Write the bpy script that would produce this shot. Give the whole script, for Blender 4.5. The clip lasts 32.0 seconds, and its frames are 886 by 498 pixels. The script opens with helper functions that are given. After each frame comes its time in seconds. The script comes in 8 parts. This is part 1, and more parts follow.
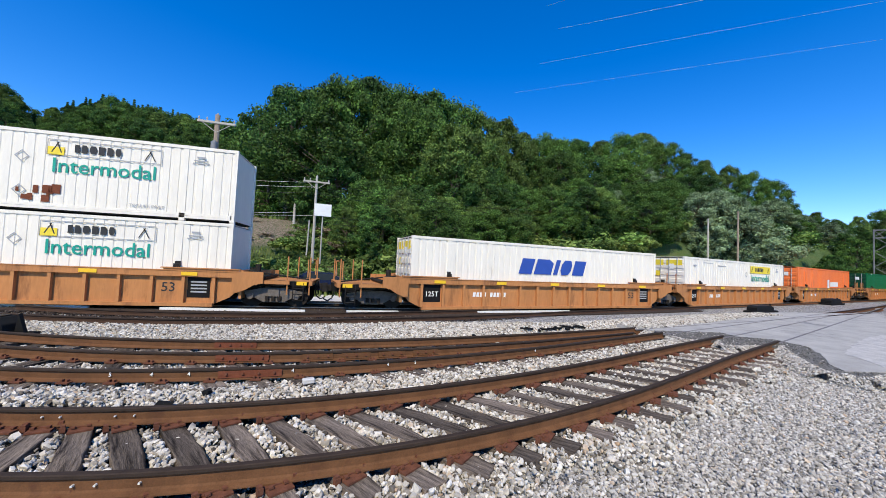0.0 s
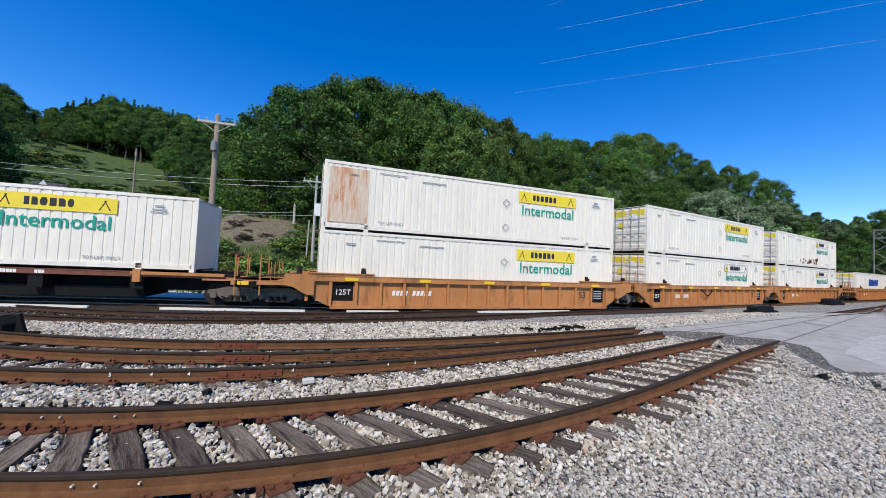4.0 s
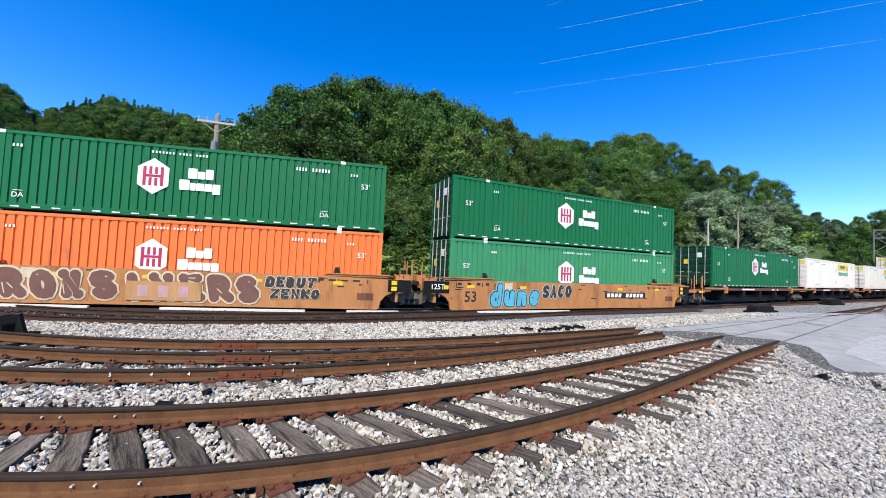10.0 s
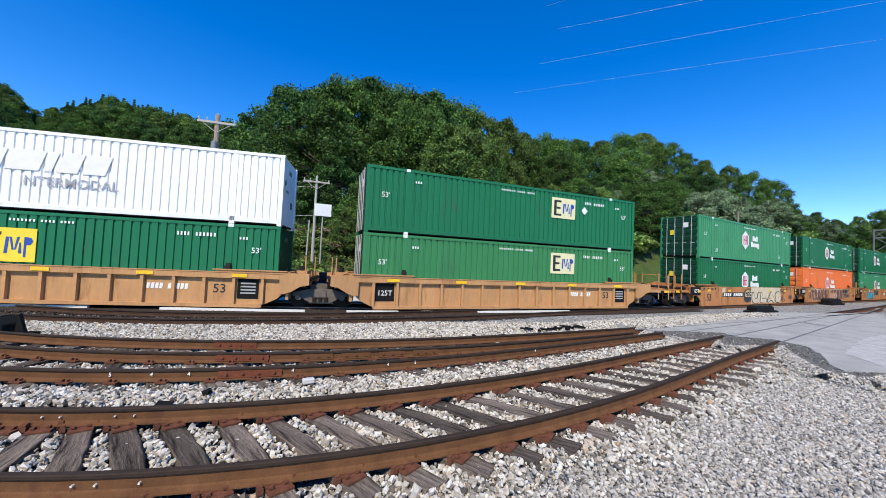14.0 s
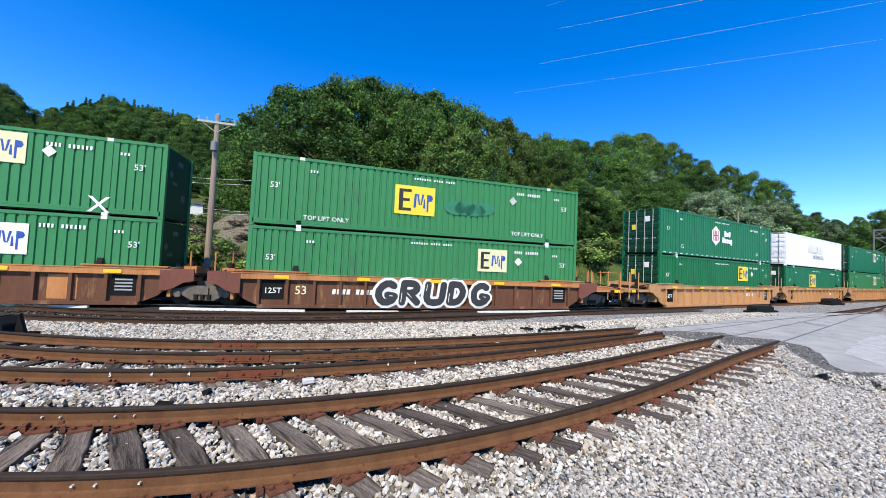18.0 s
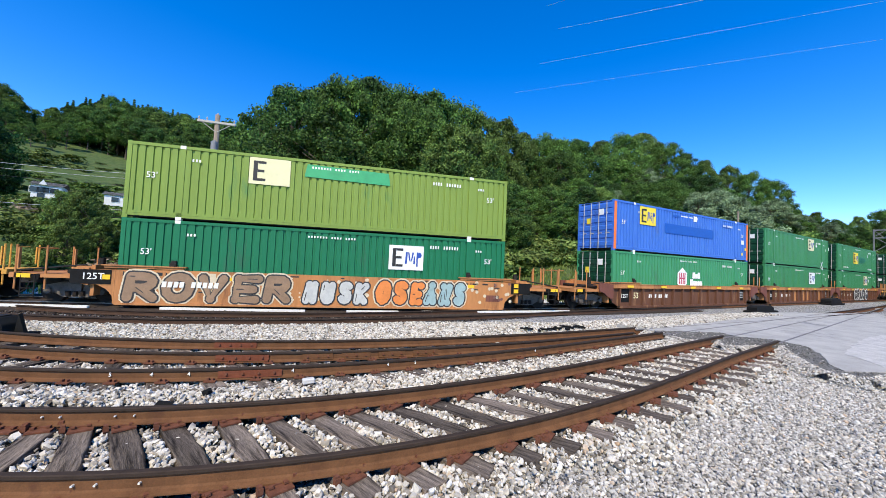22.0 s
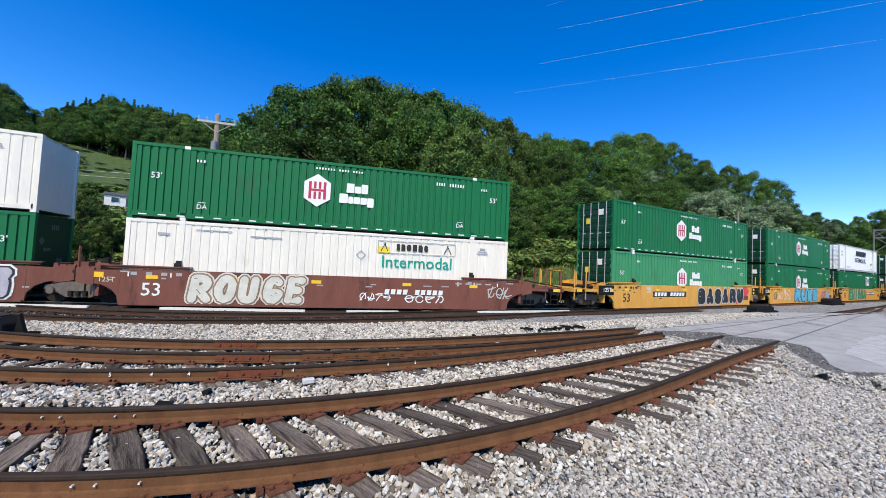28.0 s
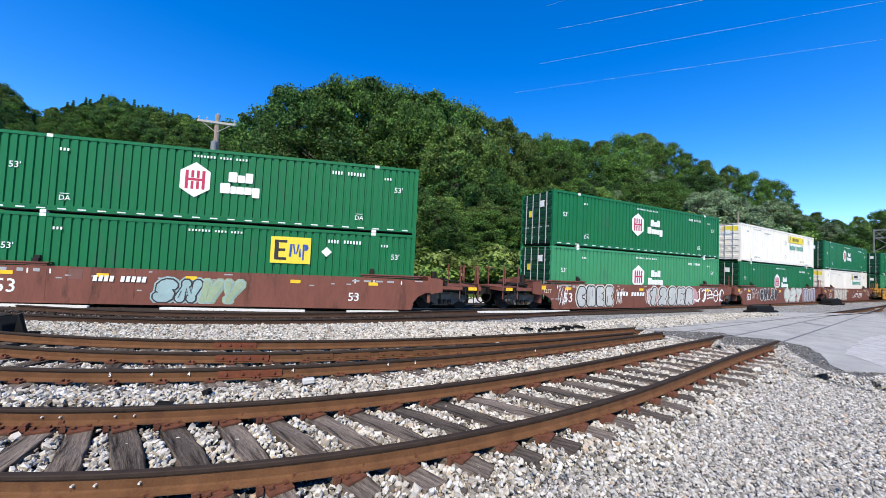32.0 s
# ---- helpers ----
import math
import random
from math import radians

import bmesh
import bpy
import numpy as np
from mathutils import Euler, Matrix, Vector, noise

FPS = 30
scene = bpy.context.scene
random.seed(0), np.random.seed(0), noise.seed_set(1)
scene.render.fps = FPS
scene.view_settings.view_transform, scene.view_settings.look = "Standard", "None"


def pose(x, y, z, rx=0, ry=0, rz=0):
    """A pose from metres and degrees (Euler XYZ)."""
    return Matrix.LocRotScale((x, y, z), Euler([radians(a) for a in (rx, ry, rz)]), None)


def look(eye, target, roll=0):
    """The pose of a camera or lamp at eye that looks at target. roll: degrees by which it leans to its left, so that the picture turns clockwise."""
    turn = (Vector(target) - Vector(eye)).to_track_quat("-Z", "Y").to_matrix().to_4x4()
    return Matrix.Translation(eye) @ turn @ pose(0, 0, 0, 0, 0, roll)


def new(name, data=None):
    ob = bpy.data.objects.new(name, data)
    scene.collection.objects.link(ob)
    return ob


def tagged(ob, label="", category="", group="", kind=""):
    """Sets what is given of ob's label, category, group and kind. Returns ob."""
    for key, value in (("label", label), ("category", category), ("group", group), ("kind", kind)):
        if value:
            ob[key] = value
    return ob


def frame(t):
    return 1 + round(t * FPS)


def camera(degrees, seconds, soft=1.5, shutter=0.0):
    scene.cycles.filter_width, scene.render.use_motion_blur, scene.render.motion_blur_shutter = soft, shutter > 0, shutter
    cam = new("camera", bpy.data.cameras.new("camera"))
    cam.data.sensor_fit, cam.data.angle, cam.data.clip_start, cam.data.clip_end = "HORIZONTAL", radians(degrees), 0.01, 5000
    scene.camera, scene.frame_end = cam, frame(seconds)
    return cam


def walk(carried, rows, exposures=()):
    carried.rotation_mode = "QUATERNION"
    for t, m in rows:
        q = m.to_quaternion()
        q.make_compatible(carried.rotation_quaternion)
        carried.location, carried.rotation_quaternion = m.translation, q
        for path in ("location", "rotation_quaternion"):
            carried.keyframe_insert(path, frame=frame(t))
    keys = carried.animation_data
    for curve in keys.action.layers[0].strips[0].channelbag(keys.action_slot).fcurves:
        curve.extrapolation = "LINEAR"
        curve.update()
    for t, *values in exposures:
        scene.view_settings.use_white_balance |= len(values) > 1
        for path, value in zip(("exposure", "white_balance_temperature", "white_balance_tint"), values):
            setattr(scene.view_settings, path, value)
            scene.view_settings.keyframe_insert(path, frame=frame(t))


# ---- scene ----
import itertools

# ================= camera =================
cam = camera(103.33, 32.0, soft=0.6)
EYE = (0.0, 0.0, 2.169)
AIM = look(EYE, (math.sin(radians(14.486)) * math.cos(radians(2.317)), math.cos(radians(14.486)) * math.cos(radians(2.317)), 2.169 + math.sin(radians(2.317))), 2.647)
EXPOSURES = [(0, -0.2), (1.5, -0.36), (3, -0.4), (5, -0.3), (6, -0.2), (7, -0.1), (8.3, 0.06), (11, 0.06), (13, 0.08), (14, -0.16), (14.5, -0.18), (16, -0.1), (17, 0.0), (19, 0.1), (21, 0.08), (22.4, 0.02),
             (23.3, -0.22), (24, -0.26), (25, -0.15), (26.5, -0.15), (28, -0.17), (30, -0.18), (31, -0.14), (32, 0.0)]
walk(cam, [(0, AIM), (32, AIM)], EXPOSURES)

# ================= world and sun =================
SUN_TO = Vector((-0.27, -0.62, 0.74)).normalized()
world = bpy.data.worlds.new("world")
scene.world = world
world.use_nodes = True
wn = world.node_tree.nodes
wl = world.node_tree.links
sky = wn.new("ShaderNodeTexSky")
sky.sky_type = "NISHITA"
sky.sun_disc = False
sky.sun_elevation = math.asin(SUN_TO.z)
sky.sun_rotation = math.atan2(SUN_TO.x, SUN_TO.y)
sky.altitude = 300
sky.air_density = 1.0
sky.dust_density = 0.1
sky.ozone_density = 4.0
wn["Background"].inputs["Strength"].default_value = 0.13
deep = wn.new("ShaderNodeHueSaturation")
deep.inputs["Hue"].default_value = 0.512
deep.inputs["Saturation"].default_value = 1.40
deep.inputs["Value"].default_value = 1.98
wl.new(sky.outputs[0], deep.inputs["Color"])
wl.new(deep.outputs[0], wn["Background"].inputs[0])
sun = new("sun", bpy.data.lights.new("sun", "SUN"))
sun.data.energy = 5.3
sun.data.angle = radians(0.53)
sun.data.color = (1.0, 0.89, 0.66)
sun.matrix_world = look((0, 0, 60), tuple(Vector((0, 0, 60)) - SUN_TO))


# ================= materials =================
def mat(name, base, rough=0.6, metal=0.0, vary=0.25, scale=3.0, fine=40.0, bump=0.15, tint=None, spot=0.0, island=0.0, obj=0.0, stretch=(1, 1, 1), wear=None):
    """Base colour with coarse and fine variation, stains of a second colour, wear and relief."""
    m = bpy.data.materials.new(name)
    m.use_nodes = True
    n, l = m.node_tree.nodes, m.node_tree.links
    b = n["Principled BSDF"]
    b.inputs["Roughness"].default_value = rough
    b.inputs["Metallic"].default_value = metal
    tc = n.new("ShaderNodeTexCoord")
    mp = n.new("ShaderNodeMapping")
    mp.inputs["Scale"].default_value = stretch
    l.new(tc.outputs["Object"], mp.inputs[0])
    n1 = n.new("ShaderNodeTexNoise")
    n1.inputs["Scale"].default_value = scale
    n1.inputs["Detail"].default_value = 5
    n1.inputs["Roughness"].default_value = 0.65
    n2 = n.new("ShaderNodeTexNoise")
    n2.inputs["Scale"].default_value = fine
    n2.inputs["Detail"].default_value = 3
    for k in (n1, n2):
        l.new(mp.outputs[0], k.inputs["Vector"])
    add = n.new("ShaderNodeMath")
    add.operation = "MULTIPLY_ADD"
    l.new(n2.outputs[0], add.inputs[0])
    add.inputs[1].default_value = 0.5
    l.new(n1.outputs[0], add.inputs[2])
    ramp = n.new("ShaderNodeMapRange")
    ramp.inputs["From Min"].default_value = 0.45
    ramp.inputs["From Max"].default_value = 1.05
    ramp.inputs["To Min"].default_value = 1 - vary
    ramp.inputs["To Max"].default_value = 1 + vary
    l.new(add.outputs[0], ramp.inputs[0])
    mul = n.new("ShaderNodeVectorMath")
    mul.operation = "SCALE"
    mul.inputs[0].default_value = base
    l.new(ramp.outputs[0], mul.inputs["Scale"])
    col = mul.outputs[0]
    if tint is not None:
        mx = n.new("ShaderNodeMix")
        mx.data_type = "RGBA"
        l.new(col, mx.inputs["A"])
        mx.inputs["B"].default_value = (*tint, 1)
        r2 = n.new("ShaderNodeMapRange")
        n3 = n.new("ShaderNodeTexNoise")
        n3.inputs["Scale"].default_value = scale * 0.6
        n3.inputs["Detail"].default_value = 6
        n3.inputs["Roughness"].default_value = 0.7
        l.new(mp.outputs[0], n3.inputs["Vector"])
        r2.inputs["From Min"].default_value = 0.68 - spot * 0.3
        r2.inputs["From Max"].default_value = 0.78 - spot * 0.2
        l.new(n3.outputs[0], r2.inputs[0])
        l.new(r2.outputs[0], mx.inputs["Factor"])
        col = mx.outputs["Result"]
    if island or obj:
        if island:
            g = n.new("ShaderNodeNewGeometry")
            src = g.outputs["Random Per Island"]
            amt = island
        else:
            g = n.new("ShaderNodeObjectInfo")
            src = g.outputs["Random"]
            amt = obj
        r3 = n.new("ShaderNodeMapRange")
        r3.inputs["To Min"].default_value = 1 - amt
        r3.inputs["To Max"].default_value = 1 + amt
        l.new(src, r3.inputs[0])
        m3 = n.new("ShaderNodeVectorMath")
        m3.operation = "SCALE"
        l.new(col, m3.inputs[0])
        l.new(r3.outputs[0], m3.inputs["Scale"])
        col = m3.outputs[0]
    l.new(col, b.inputs["Base Color"])
    if bump:
        bp = n.new("ShaderNodeBump")
        bp.inputs["Strength"].default_value = bump
        bp.inputs["Distance"].default_value = 0.02
        l.new(add.outputs[0], bp.inputs["Height"])
        l.new(bp.outputs[0], b.inputs["Normal"])
    return m


def paint(name, base, tint=None, spot=0.25, rough=0.5, vary=0.08):
    """Vehicle paint with rain streaks down the sides and faint dirt."""
    m = mat(name, base, rough=rough, vary=vary, scale=1.2, fine=9, bump=0.03, tint=tint or tuple(c * 0.6 + 0.03 for c in base), spot=spot, stretch=(1.6, 1, 0.35))
    m.node_tree.nodes["Principled BSDF"].inputs["Specular IOR Level"].default_value = 0.22
    return m


def stone_mat(name, stops):
    """Broken stone: each piece takes its own colour from the stops."""
    m = mat(name, (0.5, 0.5, 0.5), rough=0.9, vary=0.18, scale=16, fine=80, bump=0.35)
    n, l = m.node_tree.nodes, m.node_tree.links
    g = n.new("ShaderNodeNewGeometry")
    r = n.new("ShaderNodeValToRGB")
    for k, (p, c) in enumerate(stops):
        e = r.color_ramp.elements[k] if k < 1 else r.color_ramp.elements.new(p) if k < len(stops) - 1 else r.color_ramp.elements[-1]
        e.position, e.color = p, (*c, 1)
    l.new(g.outputs["Random Per Island"], r.inputs[0])
    sc = [k for k in n if k.type == "VECT_MATH"][0]
    sc2 = n.new("ShaderNodeVectorMath")
    sc2.operation = "MULTIPLY"
    up = n.new("ShaderNodeVectorMath")
    up.operation = "SCALE"
    up.inputs["Scale"].default_value = 2.0
    l.new(sc.outputs[0], up.inputs[0])
    l.new(up.outputs[0], sc2.inputs[0])
    l.new(r.outputs[0], sc2.inputs[1])
    l.new(sc2.outputs[0], n["Principled BSDF"].inputs["Base Color"])
    return m


def leaf_mat(name, a, b):
    m = bpy.data.materials.new(name)
    m.use_nodes = True
    n, l = m.node_tree.nodes, m.node_tree.links
    p = n["Principled BSDF"]
    p.inputs["Roughness"].default_value = 0.75
    p.inputs["Specular IOR Level"].default_value = 0.25
    g = n.new("ShaderNodeNewGeometry")
    oi = n.new("ShaderNodeObjectInfo")
    mx = n.new("ShaderNodeMix")
    mx.data_type = "RGBA"
    mx.inputs["A"].default_value = (*a, 1)
    mx.inputs["B"].default_value = (*b, 1)
    l.new(g.outputs["Random Per Island"], mx.inputs["Factor"])
    r = n.new("ShaderNodeMapRange")
    r.inputs["To Min"].default_value = 0.65
    r.inputs["To Max"].default_value = 1.35
    l.new(oi.outputs["Random"], r.inputs[0])
    sc = n.new("ShaderNodeVectorMath")
    sc.operation = "SCALE"
    l.new(mx.outputs["Result"], sc.inputs[0])
    # coarse noise puts lit and shaded clumps into the leaf colour
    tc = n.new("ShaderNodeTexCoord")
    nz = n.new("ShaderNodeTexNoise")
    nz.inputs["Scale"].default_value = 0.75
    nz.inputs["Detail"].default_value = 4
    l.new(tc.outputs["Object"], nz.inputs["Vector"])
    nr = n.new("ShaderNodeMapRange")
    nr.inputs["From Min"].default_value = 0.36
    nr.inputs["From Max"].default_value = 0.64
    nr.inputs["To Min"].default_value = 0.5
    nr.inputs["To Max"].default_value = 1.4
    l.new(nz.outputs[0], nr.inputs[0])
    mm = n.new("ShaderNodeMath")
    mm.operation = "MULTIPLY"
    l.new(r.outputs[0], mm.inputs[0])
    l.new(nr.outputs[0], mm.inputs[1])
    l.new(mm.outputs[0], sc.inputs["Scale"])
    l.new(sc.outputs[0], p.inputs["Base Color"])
    tr = n.new("ShaderNodeBsdfTranslucent")
    l.new(sc.outputs[0], tr.inputs["Color"])
    ms = n.new("ShaderNodeMixShader")
    ms.inputs[0].default_value = 0.18
    l.new(p.outputs[0], ms.inputs[1])
    l.new(tr.outputs[0], ms.inputs[2])
    l.new(ms.outputs[0], n["Material Output"].inputs["Surface"])
    return m


M = {}
M["green"] = paint("green_paint", (0.010, 0.145, 0.052))
M["green_light"] = paint("faded_green_paint", (0.050, 0.262, 0.118))
M["green_emp"] = paint("teal_green_paint", (0.014, 0.158, 0.072))
M["green_moss"] = paint("dull_green_paint", (0.044, 0.212, 0.082))
M["olive"] = paint("olive_green_paint", (0.20, 0.29, 0.06), tint=(0.10, 0.22, 0.07))
# darker green for box ends, standing in for their shade and dark door hardware
M["green_end_shade"] = paint("shaded_end_green_paint", (0.006, 0.050, 0.024))
M["white"] = paint("white_paint", (0.79, 0.745, 0.655), tint=(0.55, 0.50, 0.42), spot=0.1)
M["white_clean"] = paint("clean_white_paint", (0.82, 0.83, 0.84), tint=(0.7, 0.7, 0.7), spot=0.05)
M["orange"] = paint("orange_paint", (0.80, 0.19, 0.05))
M["blue"] = paint("blue_paint", (0.05, 0.16, 0.55))
M["trim_grey"] = paint("grey_trim_paint", (0.42, 0.43, 0.44), tint=(0.3, 0.3, 0.3))
M["dark_steel"] = mat("dark_steel", (0.030, 0.026, 0.023), rough=0.6, metal=0.3, vary=0.3, scale=6)
M["door_bar"] = mat("galvanised_bar", (0.40, 0.40, 0.38), rough=0.5, metal=0.2, vary=0.2)
M["tan"] = paint("tan_car_paint", (0.47, 0.205, 0.075), tint=(0.20, 0.085, 0.04), spot=0.45, rough=0.7, vary=0.18)
M["tan_pale"] = paint("weathered_tan_paint", (0.50, 0.27, 0.12), tint=(0.30, 0.14, 0.06), spot=0.4, rough=0.7, vary=0.18)
M["yellow_car"] = paint("yellow_car_paint", (0.66, 0.34, 0.07), tint=(0.45, 0.20, 0.06), spot=0.25, rough=0.6, vary=0.12)
M["brown"] = paint("brown_car_paint", (0.185, 0.070, 0.050), tint=(0.06, 0.03, 0.022), spot=0.4, rough=0.7, vary=0.2)
M["black"] = mat("grimy_black", (0.010, 0.010, 0.010), rough=0.75, vary=0.4, scale=5)
M["truck"] = mat("cast_truck_steel", (0.150, 0.128, 0.110), rough=0.8, metal=0.2, vary=0.4, scale=6)
M["wheel"] = mat("wheel_steel", (0.028, 0.022, 0.018), rough=0.75, metal=0.1, vary=0.3)
M["tread"] = mat("polished_tread", (0.5, 0.48, 0.46), rough=0.25, metal=0.9, vary=0.1)
M["ink_white"] = mat("white_lettering", (0.78, 0.78, 0.75), vary=0.1, bump=0)
M["ink_black"] = mat("black_lettering", (0.02, 0.02, 0.02), vary=0.1, bump=0)
M["ink_red"] = mat("red_lettering", (0.45, 0.02, 0.07), vary=0.1, bump=0)
M["ink_blue"] = mat("blue_lettering", (0.02, 0.07, 0.35), vary=0.1, bump=0)
M["ink_teal"] = mat("teal_lettering", (0.0, 0.30, 0.22), vary=0.1, bump=0)
M["ink_yellow"] = mat("yellow_decal", (0.80, 0.62, 0.04), vary=0.1, bump=0)
M["ink_cream"] = mat("cream_decal", (0.72, 0.68, 0.40), vary=0.1, bump=0)
M["ink_grey"] = mat("grey_decal", (0.35, 0.36, 0.37), vary=0.1, bump=0)
M["ink_dim"] = mat("dulled_stencil", (0.10, 0.12, 0.11), vary=0.3, bump=0)
M["ink_smear"] = mat("teal_overpaint", (0.026, 0.190, 0.100), vary=0.25, bump=0)
M["ink_pink"] = mat("pink_spray", (0.75, 0.25, 0.30), vary=0.15, bump=0)
M["ink_cyan"] = mat("cyan_spray", (0.10, 0.42, 0.55), vary=0.2, bump=0)
M["ink_green"] = mat("green_spray", (0.04, 0.35, 0.14), vary=0.2, bump=0)
M["ink_silver"] = mat("silver_spray", (0.50, 0.50, 0.47), vary=0.2, bump=0)
M["ink_tan"] = mat("pale_spray", (0.62, 0.52, 0.36), vary=0.2, bump=0)
M["ink_brown"] = mat("brown_spray", (0.17, 0.075, 0.055), vary=0.2, bump=0)
M["ink_orange"] = mat("orange_spray", (0.70, 0.22, 0.05), vary=0.2, bump=0)
M["reflector"] = mat("yellow_reflector", (0.85, 0.52, 0.02), rough=0.35, vary=0.05, bump=0)
M["rail_web"] = mat("rusty_rail", (0.138, 0.065, 0.030), rough=0.85, vary=0.35, scale=4, fine=60, bump=0.3, tint=(0.10, 0.045, 0.025), spot=0.4)
M["rail_sunk"] = mat("sunk_rail_head", (0.17, 0.15, 0.135), rough=0.6, metal=0.2, vary=0.3, scale=6, fine=60)
M["rail_head"] = mat("rail_head", (0.042, 0.029, 0.022), rough=0.8, metal=0.0, vary=0.3, scale=6, fine=60)
M["rail_shiny"] = mat("polished_rail_head", (0.30, 0.27, 0.25), rough=0.35, metal=0.8, vary=0.2)
M["rail_dark"] = mat("grimy_rail", (0.060, 0.034, 0.022), rough=0.85, vary=0.35, scale=4, fine=60, bump=0.3)
M["brown_rust"] = paint("rust_streaked_brown_paint", (0.13, 0.058, 0.034), tint=(0.36, 0.19, 0.09), spot=0.42, rough=0.75, vary=0.25)
M["plate"] = mat("rusty_plate", (0.15, 0.06, 0.035), rough=0.9, vary=0.4, scale=9, fine=80, bump=0.4)
M["joint"] = mat("red_rust_joint", (0.17, 0.056, 0.030), rough=0.9, vary=0.35, scale=9, fine=80, bump=0.4)
M["tie"] = mat("weathered_timber", (0.190, 0.152, 0.120), rough=0.95, vary=0.9, scale=3.0, fine=26, bump=1.0, tint=(0.028, 0.022, 0.018), spot=0.75, obj=0.45, stretch=(6, 0.55, 3))
M["stone"] = stone_mat("limestone_ballast", ((0.0, (0.075, 0.062, 0.050)), (0.10, (0.230, 0.205, 0.170)), (0.35, (0.420, 0.385, 0.325)), (0.65, (0.570, 0.530, 0.460)), (0.90, (0.740, 0.705, 0.630)), (1.0, (0.430, 0.300, 0.190))))
M["gravel"] = stone_mat("crushed_gravel", ((0.0, (0.150, 0.137, 0.120)), (0.15, (0.320, 0.298, 0.262)), (0.55, (0.470, 0.440, 0.392)), (0.90, (0.650, 0.620, 0.560)), (1.0, (0.500, 0.370, 0.250))))
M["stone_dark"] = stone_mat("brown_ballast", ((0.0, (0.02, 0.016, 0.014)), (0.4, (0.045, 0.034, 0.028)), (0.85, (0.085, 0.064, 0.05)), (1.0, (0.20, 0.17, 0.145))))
M["crumbs"] = stone_mat("asphalt_crumbs", ((0.0, (0.06, 0.056, 0.05)), (0.5, (0.12, 0.115, 0.105)), (1.0, (0.24, 0.23, 0.21))))
M["shaded_bed_dirt"] = mat("shade_dark_dirt", (0.05, 0.038, 0.030), rough=0.95, vary=0.4, scale=4, fine=50, bump=0.5)
M["asphalt"] = mat("worn_asphalt", (0.385, 0.368, 0.335), rough=0.92, vary=0.3, scale=0.9, fine=60, bump=0.35, tint=(0.15, 0.15, 0.155), spot=0.35)
M["asphalt_old"] = mat("old_coarse_asphalt", (0.46, 0.44, 0.41), rough=0.95, vary=0.3, scale=3, fine=70, bump=0.5, tint=(0.24, 0.23, 0.22), spot=0.4)
M["asphalt_new"] = mat("dark_asphalt_patch", (0.125, 0.118, 0.108), rough=0.95, vary=0.6, scale=5, fine=50, bump=0.9, tint=(0.20, 0.19, 0.17), spot=0.5)
M["concrete"] = mat("pale_concrete", (0.42, 0.41, 0.39), rough=0.9, vary=0.15, scale=1.0, fine=40)
M["pale_road"] = mat("bleached_concrete", (0.60, 0.58, 0.54), rough=0.9, vary=0.12, scale=0.6, fine=40)
M["sunlit_strip"] = mat("sunlit_ground_strip", (0.74, 0.72, 0.67), rough=0.9, vary=0.12, scale=2, fine=30)
M["siding"] = mat("white_siding", (0.75, 0.76, 0.76), rough=0.6, vary=0.06, scale=1.0, fine=10, bump=0.05)
M["roofing"] = mat("grey_shingles", (0.16, 0.16, 0.16), rough=0.9, vary=0.25, scale=1.5, fine=20)
M["glass_dark"] = mat("dark_window_glass", (0.03, 0.04, 0.05), rough=0.08, vary=0.1, bump=0)
M["car_blue"] = mat("dark_blue_car_paint", (0.012, 0.02, 0.06), rough=0.2, vary=0.05, bump=0)
M["tyre"] = mat("tyre_rubber", (0.02, 0.02, 0.02), rough=0.85, vary=0.2)
M["galv"] = mat("galvanised_steel", (0.48, 0.49, 0.50), rough=0.45, metal=0.6, vary=0.2)
M["gantry"] = mat("dull_grey_steel", (0.22, 0.22, 0.22), rough=0.6, metal=0.3, vary=0.2)
M["bolt"] = mat("bright_bolt", (0.62, 0.60, 0.56), rough=0.5, vary=0.15, bump=0)
M["white_tick"] = mat("chalk_mark", (0.8, 0.8, 0.76), vary=0.15, bump=0)
M["bark"] = mat("bark", (0.10, 0.08, 0.06), rough=0.95, vary=0.4, scale=4, fine=30, bump=0.6, stretch=(1, 1, 0.25))
M["pole_wood"] = mat("weathered_pole", (0.30, 0.235, 0.18), rough=0.9, vary=0.3, scale=2, fine=25, bump=0.4, tint=(0.13, 0.07, 0.04), spot=0.3, stretch=(4, 4, 0.3))
M["pole_grey"] = mat("silvered_timber", (0.42, 0.40, 0.36), rough=0.9, vary=0.2, scale=2, fine=25, bump=0.3, stretch=(3, 3, 0.3))
M["wire"] = mat("wire", (0.03, 0.03, 0.03), rough=0.5, metal=0.5)
M["wire_pale"] = mat("aluminium_wire", (0.5, 0.5, 0.5), rough=0.4, metal=0.3)
M["porcelain"] = mat("porcelain", (0.45, 0.42, 0.38), rough=0.2)
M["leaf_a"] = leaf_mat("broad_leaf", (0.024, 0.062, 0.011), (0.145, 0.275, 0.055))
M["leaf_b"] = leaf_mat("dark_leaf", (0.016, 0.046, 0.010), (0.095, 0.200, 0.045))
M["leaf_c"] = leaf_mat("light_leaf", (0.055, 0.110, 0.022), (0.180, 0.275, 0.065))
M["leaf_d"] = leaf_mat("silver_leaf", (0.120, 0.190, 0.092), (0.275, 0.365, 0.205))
M["grass"] = leaf_mat("grass_blade", (0.07, 0.12, 0.02), (0.17, 0.22, 0.06))
M["bank_leaf"] = leaf_mat("sunlit_scrub_leaf", (0.085, 0.145, 0.030), (0.25, 0.32, 0.085))
M["dry"] = leaf_mat("dry_stem", (0.16, 0.12, 0.08), (0.30, 0.24, 0.17))


